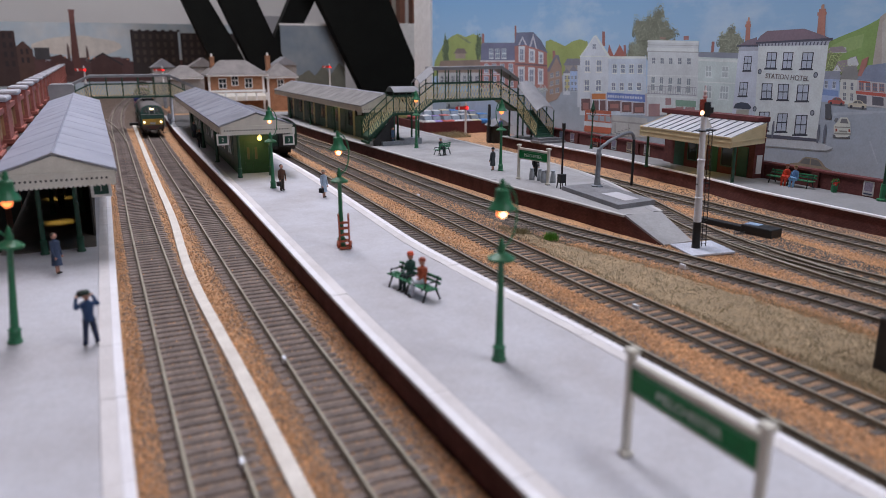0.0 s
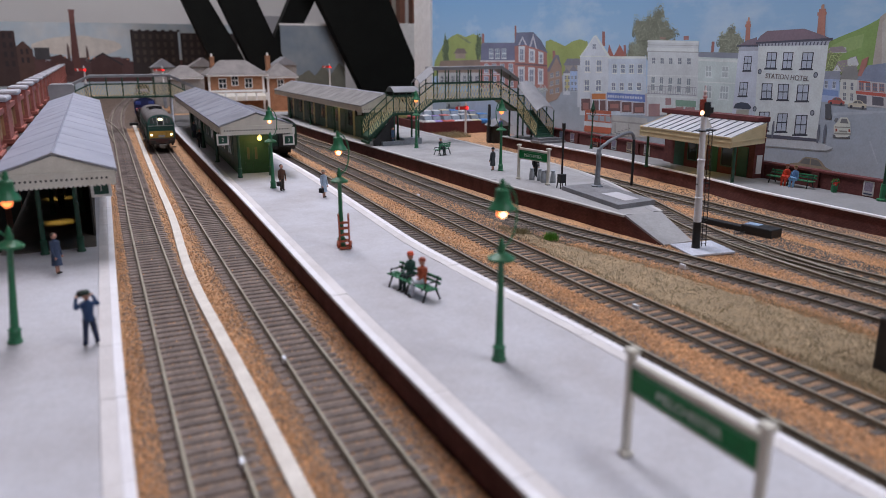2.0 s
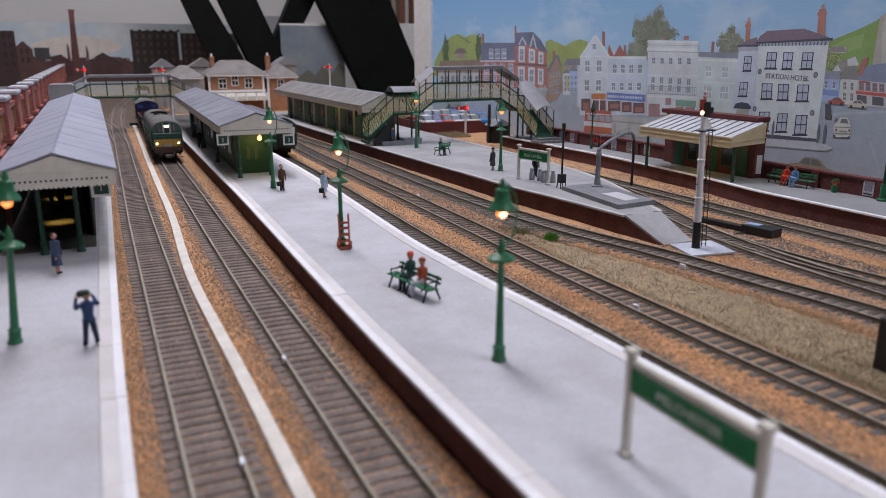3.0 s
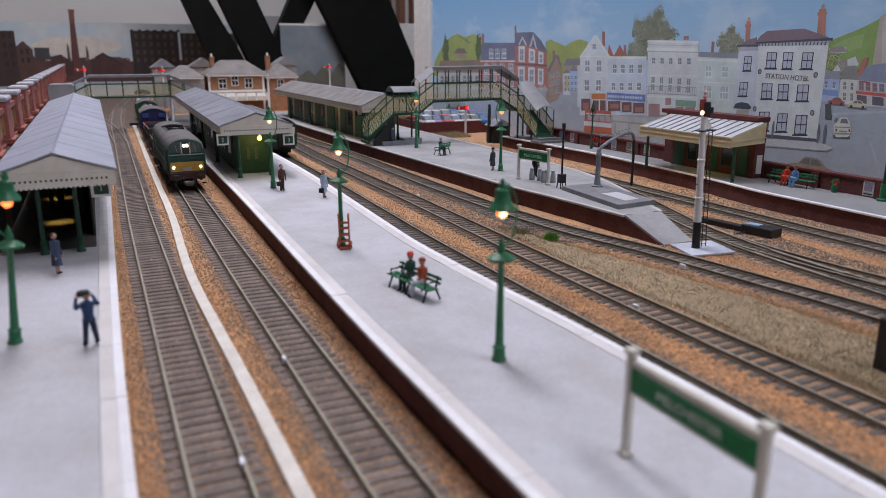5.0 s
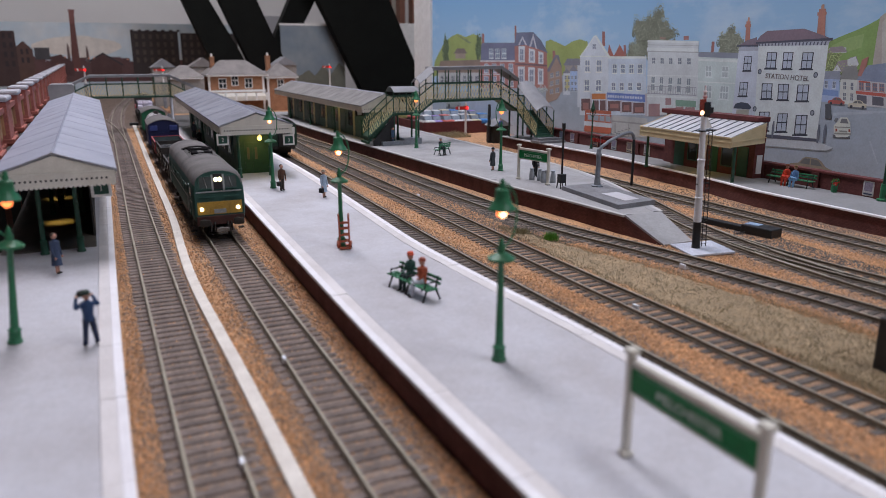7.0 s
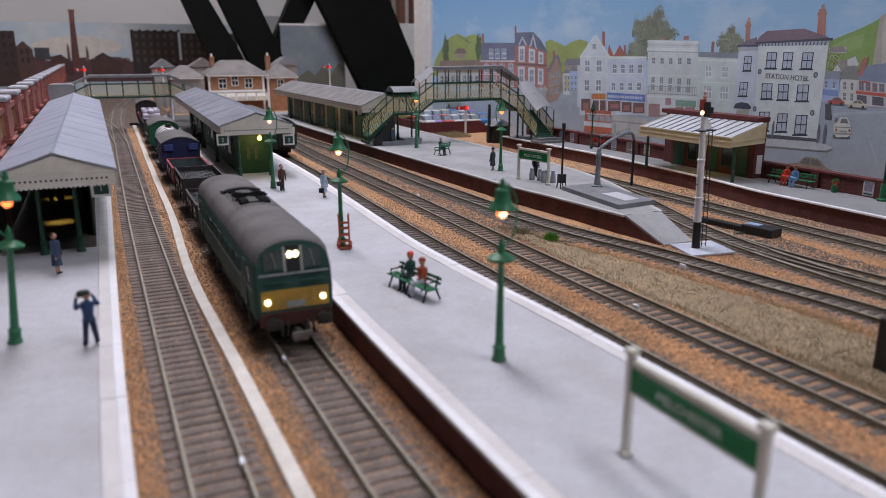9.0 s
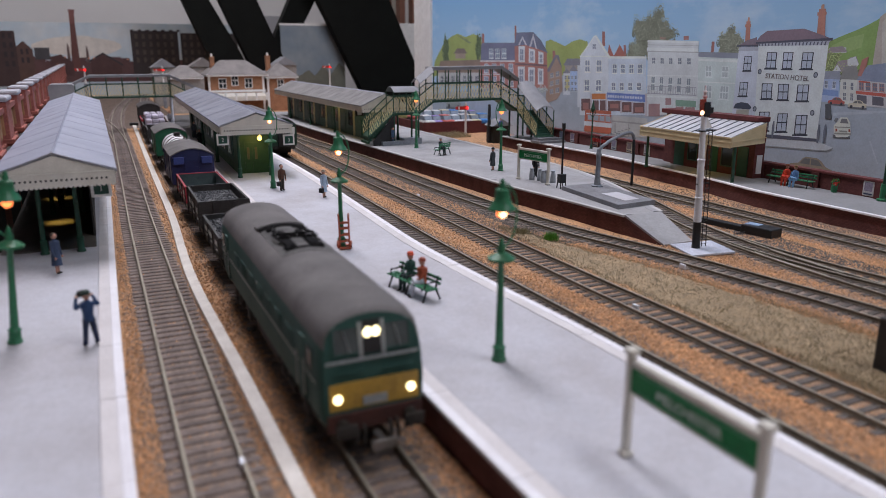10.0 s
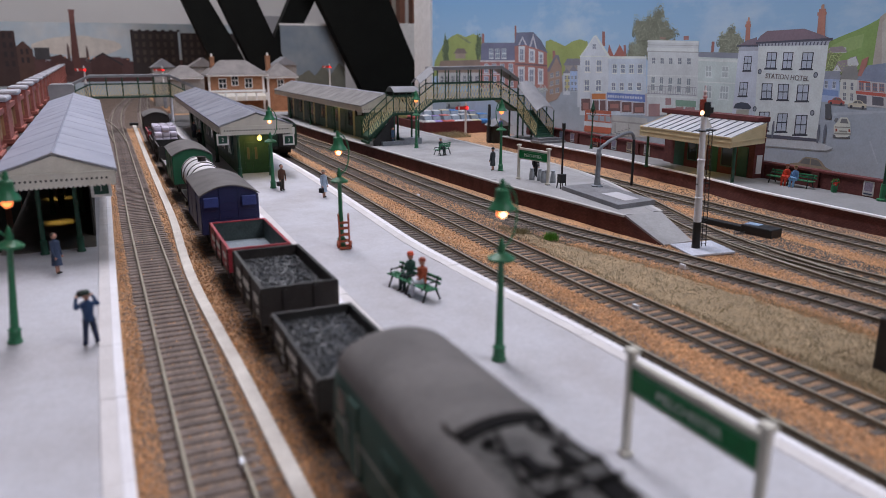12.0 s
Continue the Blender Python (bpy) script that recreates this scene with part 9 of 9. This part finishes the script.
# ---- ballast stones and grass ----
def scatter():
    rng = np.random.RandomState(7)
    tracks_ = [TRACK_A, TRACK_B, TRACK_C, TRACK_D, TRACK_E, TRACK_F, TRACK_G]

    def stones(name, count, inside, material, label, big=1.0, z=-3.3):
        """Loose eight-sided stones."""
        v, f = [], []
        made = 0
        while made < count:
            x, y = inside()
            r = rng.uniform(0.45, 1.0) * big
            o = np.array([[1, 0, 0], [-1, 0, 0], [0, 1, 0], [0, -1, 0], [0, 0, 0.8], [0, 0, -0.8]]) * r * rng.uniform(0.65, 1.25, (6, 1))
            a = rng.uniform(0, 6.28)
            c, s = math.cos(a), math.sin(a)
            k = len(v)
            for p in o:
                v.append((x + p[0] * c - p[1] * s, y + p[0] * s + p[1] * c, z + rng.uniform(-0.15, 0.25) + p[2]))
            for q in ((0, 2, 4), (2, 1, 4), (1, 3, 4), (3, 0, 4), (2, 0, 5), (1, 2, 5), (3, 1, 5), (0, 3, 5)):
                f.append(tuple(i + k for i in q))
            made += 1
        me = bpy.data.meshes.new(name)
        me.from_pydata([(a * MM, b * MM, c * MM) for a, b, c in v], [], f)
        me.materials.append(material)
        ob = new(name, me)
        tagged(ob, label, "ballast", kind="stuff")

    def depth(lo, hi):
        """More stones near by than far off."""
        t = rng.random_sample()
        return 1.0 / (1.0 / lo + (1.0 / hi - 1.0 / lo) * t)

    def band(fa, fb, lo, hi):
        def pick():
            y = depth(lo, hi)
            return fa(y) + (fb(y) - fa(y)) * rng.random_sample(), y
        return pick
    stones("ballast_stones", 5000, band(lambda y: LEFT_EDGE(y) + 1, lambda y: TRACK_A(y) - 15, 150, 1500), M["stone"], "orange-brown loose ballast beside the platform")
    stones("ballast_stones", 9000, band(lambda y: TRACK_A(y) + 14, lambda y: TRACK_B(y) - 14, 150, 1600), M["stone"], "orange-brown ballast between the platform tracks")
    stones("ballast_stones", 4500, band(lambda y: TRACK_B(y) + 14, lambda y: CEN_L(y) + 1, 150, 1500), M["stone"], "orange-brown ballast by the platform wall")
    stones("ballast_stones", 14000, band(lambda y: TRACK_C(y) + 13, lambda y: TRACK_D(y) - 13, 110, 1400), M["stone"], "orange-brown ballast between running tracks")
    stones("ballast_stones", 9000, band(lambda y: TRACK_D(y) + 13, lambda y: TRACK_E(y) - 12, 430, 1200), M["stone_grey"], "grey cinder ballast between running tracks")
    stones("ballast_stones", 7000, band(lambda y: TRACK_D(y) + 13, lambda y: TRACK_D(y) + 32, 420, 1200), M["stone"], "orange-brown ballast along the through track")
    stones("ballast_stones", 8000, band(lambda y: TRACK_E(y) - 34, lambda y: TRACK_E(y) - 13, 180, 470), M["stone"], "orange-brown ballast below the curved track")
    stones("ballast_stones", 9000, band(lambda y: TRACK_E(y) + 13, lambda y: TRACK_F(y) - 13, 190, 400), M["stone"], "orange-brown ballast by the siding")
    stones("ballast_stones", 10000, band(lambda y: TRACK_F(y) + 13, lambda y: TRACK_G(y) - 13, 200, 560), M["stone"], "orange-brown ballast before the far platform")
    stones("cinder_stones", 5000, band(lambda y: TRACK_F(y) + 22, lambda y: TRACK_F(y) + 48, 210, 420), M["stone_grey"], "grey cinders beside the siding")
    stones("ballast_stones", 5000, band(lambda y: ISL_R(y) + 1, lambda y: TRACK_G(y) - 13, 560, 1150), M["stone"], "orange-brown ballast behind the island platform")
    stones("ballast_stones", 5000, band(lambda y: TRACK_G(y) + 13, lambda y: FAR_EDGE(y) + 1, 220, 1100), M["stone_mid"], "brown ballast under the far platform wall")
    for fn, dark, lo in ((TRACK_A, False, 150), (TRACK_B, False, 150), (TRACK_C, True, 110), (TRACK_D, None, 120), (TRACK_E, True, 190), (TRACK_F, True, 200), (TRACK_G, True, 260)):
        stones("track_ballast", 6000, band(lambda y, g=fn: g(y) - 15, lambda y, g=fn: g(y) + 15, lo, 1200), M["stone" if dark is None else "stone_grey" if dark else "stone_mid"], "fine brown ballast packed between sleepers", 0.7, -3.45)

    def shoulder(fn, lo):
        def pick():
            y = depth(lo, 1300)
            return fn(y) + rng.choice((-1, 1)) * (16.5 + rng.normal(0, 3.4)), y
        return pick
    for fn, lo, m in ((TRACK_A, 150, "stone_mid"), (TRACK_B, 150, "stone_mid"), (TRACK_C, 110, "stone_mid"), (TRACK_E, 190, "stone_mid"), (TRACK_F, 200, "stone_mid"), (TRACK_G, 260, "stone_mid")):
        stones("ballast_shoulder", 5200, shoulder(fn, lo), M[m], "brown weathered ballast spilling past the sleeper ends", 0.85, -3.1)
    for fn in (TRACK_A, TRACK_B):
        stones("orange_ballast", 1500, band(lambda y, g=fn: g(y) - 15, lambda y, g=fn: g(y) + 15, 150, 1200), M["stone"], "orange stones strewn between the sleepers", 0.6, -3.1)

    def blades(name, count, inside, mats, label, tall, wide=1.0):
        v, f, s = [], [], []
        for i in range(count):
            x, y = inside()
            h = rng.uniform(0.5, 1.0) * tall
            a = rng.uniform(0, 6.28)
            lean = rng.uniform(0, 0.5) * h
            w = rng.uniform(0.12, 0.26) * wide
            dx, dy = math.cos(a), math.sin(a)
            b = rng.uniform(0, 6.28)
            k = len(v)
            v += [(x - dx * w, y - dy * w, -3.2), (x + dx * w, y + dy * w, -3.2), (x + lean * math.cos(b), y + lean * math.sin(b), -3.2 + h)]
            f.append((k, k + 1, k + 2))
            s.append(rng.randint(0, len(mats)))
        me = bpy.data.meshes.new(name)
        me.from_pydata([(p * MM, q * MM, r * MM) for p, q, r in v], [], f)
        for m in mats:
            me.materials.append(m)
        me.polygons.foreach_set("material_index", s)
        tagged(new(name, me), label, "grass", kind="stuff")

    dry = [mat("dry_grass", (0.42, 0.33, 0.21), (0.33, 0.26, 0.165), size=12, rough=0.9), mat("grey_grass", (0.37, 0.33, 0.27), (0.29, 0.26, 0.21), size=12, rough=0.9), mat("olive_grass", (0.27, 0.235, 0.13), (0.20, 0.18, 0.10), size=12, rough=0.9)]

    def verge():
        y = depth(140, 500)
        lo = TRACK_D(y) + 15 + max(0, (y - 420)) * 0.1
        hi = TRACK_E(y) - 22 - max(0, y - 360) * 0.06
        t = rng.random_sample()
        return lo + (hi - lo) * t + rng.normal(0, 2.0), y
    edge = Shape()
    v = []
    for k in range(73):
        y = 140 + k * 5
        lo = TRACK_D(y) + 17 + max(0, (y - 420)) * 0.1 + rng.normal(0, 1.2)
        hi = TRACK_E(y) - 24 - max(0, y - 360) * 0.06 + rng.normal(0, 1.2)
        v += [(lo + (hi - lo) * j / 8, y, -2.7 + rng.uniform(-0.25, 0.25) - (1.4 if j in (0, 8) else 0)) for j in range(9)]
    edge.add(v, [(k * 9 + j, k * 9 + j + 1, (k + 1) * 9 + j + 1, (k + 1) * 9 + j) for k in range(72) for j in range(8)])
    solo("grass_mat", edge, mat("dry_grass_mat", (0.37, 0.27, 0.165), (0.27, 0.205, 0.13), size=14, grain=1.0, rough=0.95, bump=0.8, spread=0.3), "tan static-grass mat between the tracks", "grass", "structure", smooth=60)
    blades("grass_verge", 64000, verge, dry, "dry tan static grass between the tracks", 2.0, 0.6)
    green = [mat("bright_tuft", (0.10, 0.30, 0.03), (0.07, 0.22, 0.02), size=4, rough=0.9)]
    def tuft(cx, cy, r):
        return lambda: (cx + rng.normal(0, r), cy + rng.normal(0, r))
    blades("grass_tuft", 500, tuft(296, 446, 2.2), green, "bright green grass tuft", 7.0)
    blades("grass_tuft", 300, tuft(287, 472, 3.0), [dry[2]], "olive grass tuft in the ballast", 5.5)
    blades("grass_tuft", 2500, lambda: (rng.uniform(508, 560), rng.uniform(1085, 1140)), [dry[2], dry[0]], "olive grass bank below the car park", 8.0)


M["stone_mid"] = mat("ballast_stone_brown", (0.34, 0.255, 0.195), (0.24, 0.18, 0.145), size=9, grain=1.6, rough=0.95, bump=0.3, spread=0.35)
scatter()

motions()
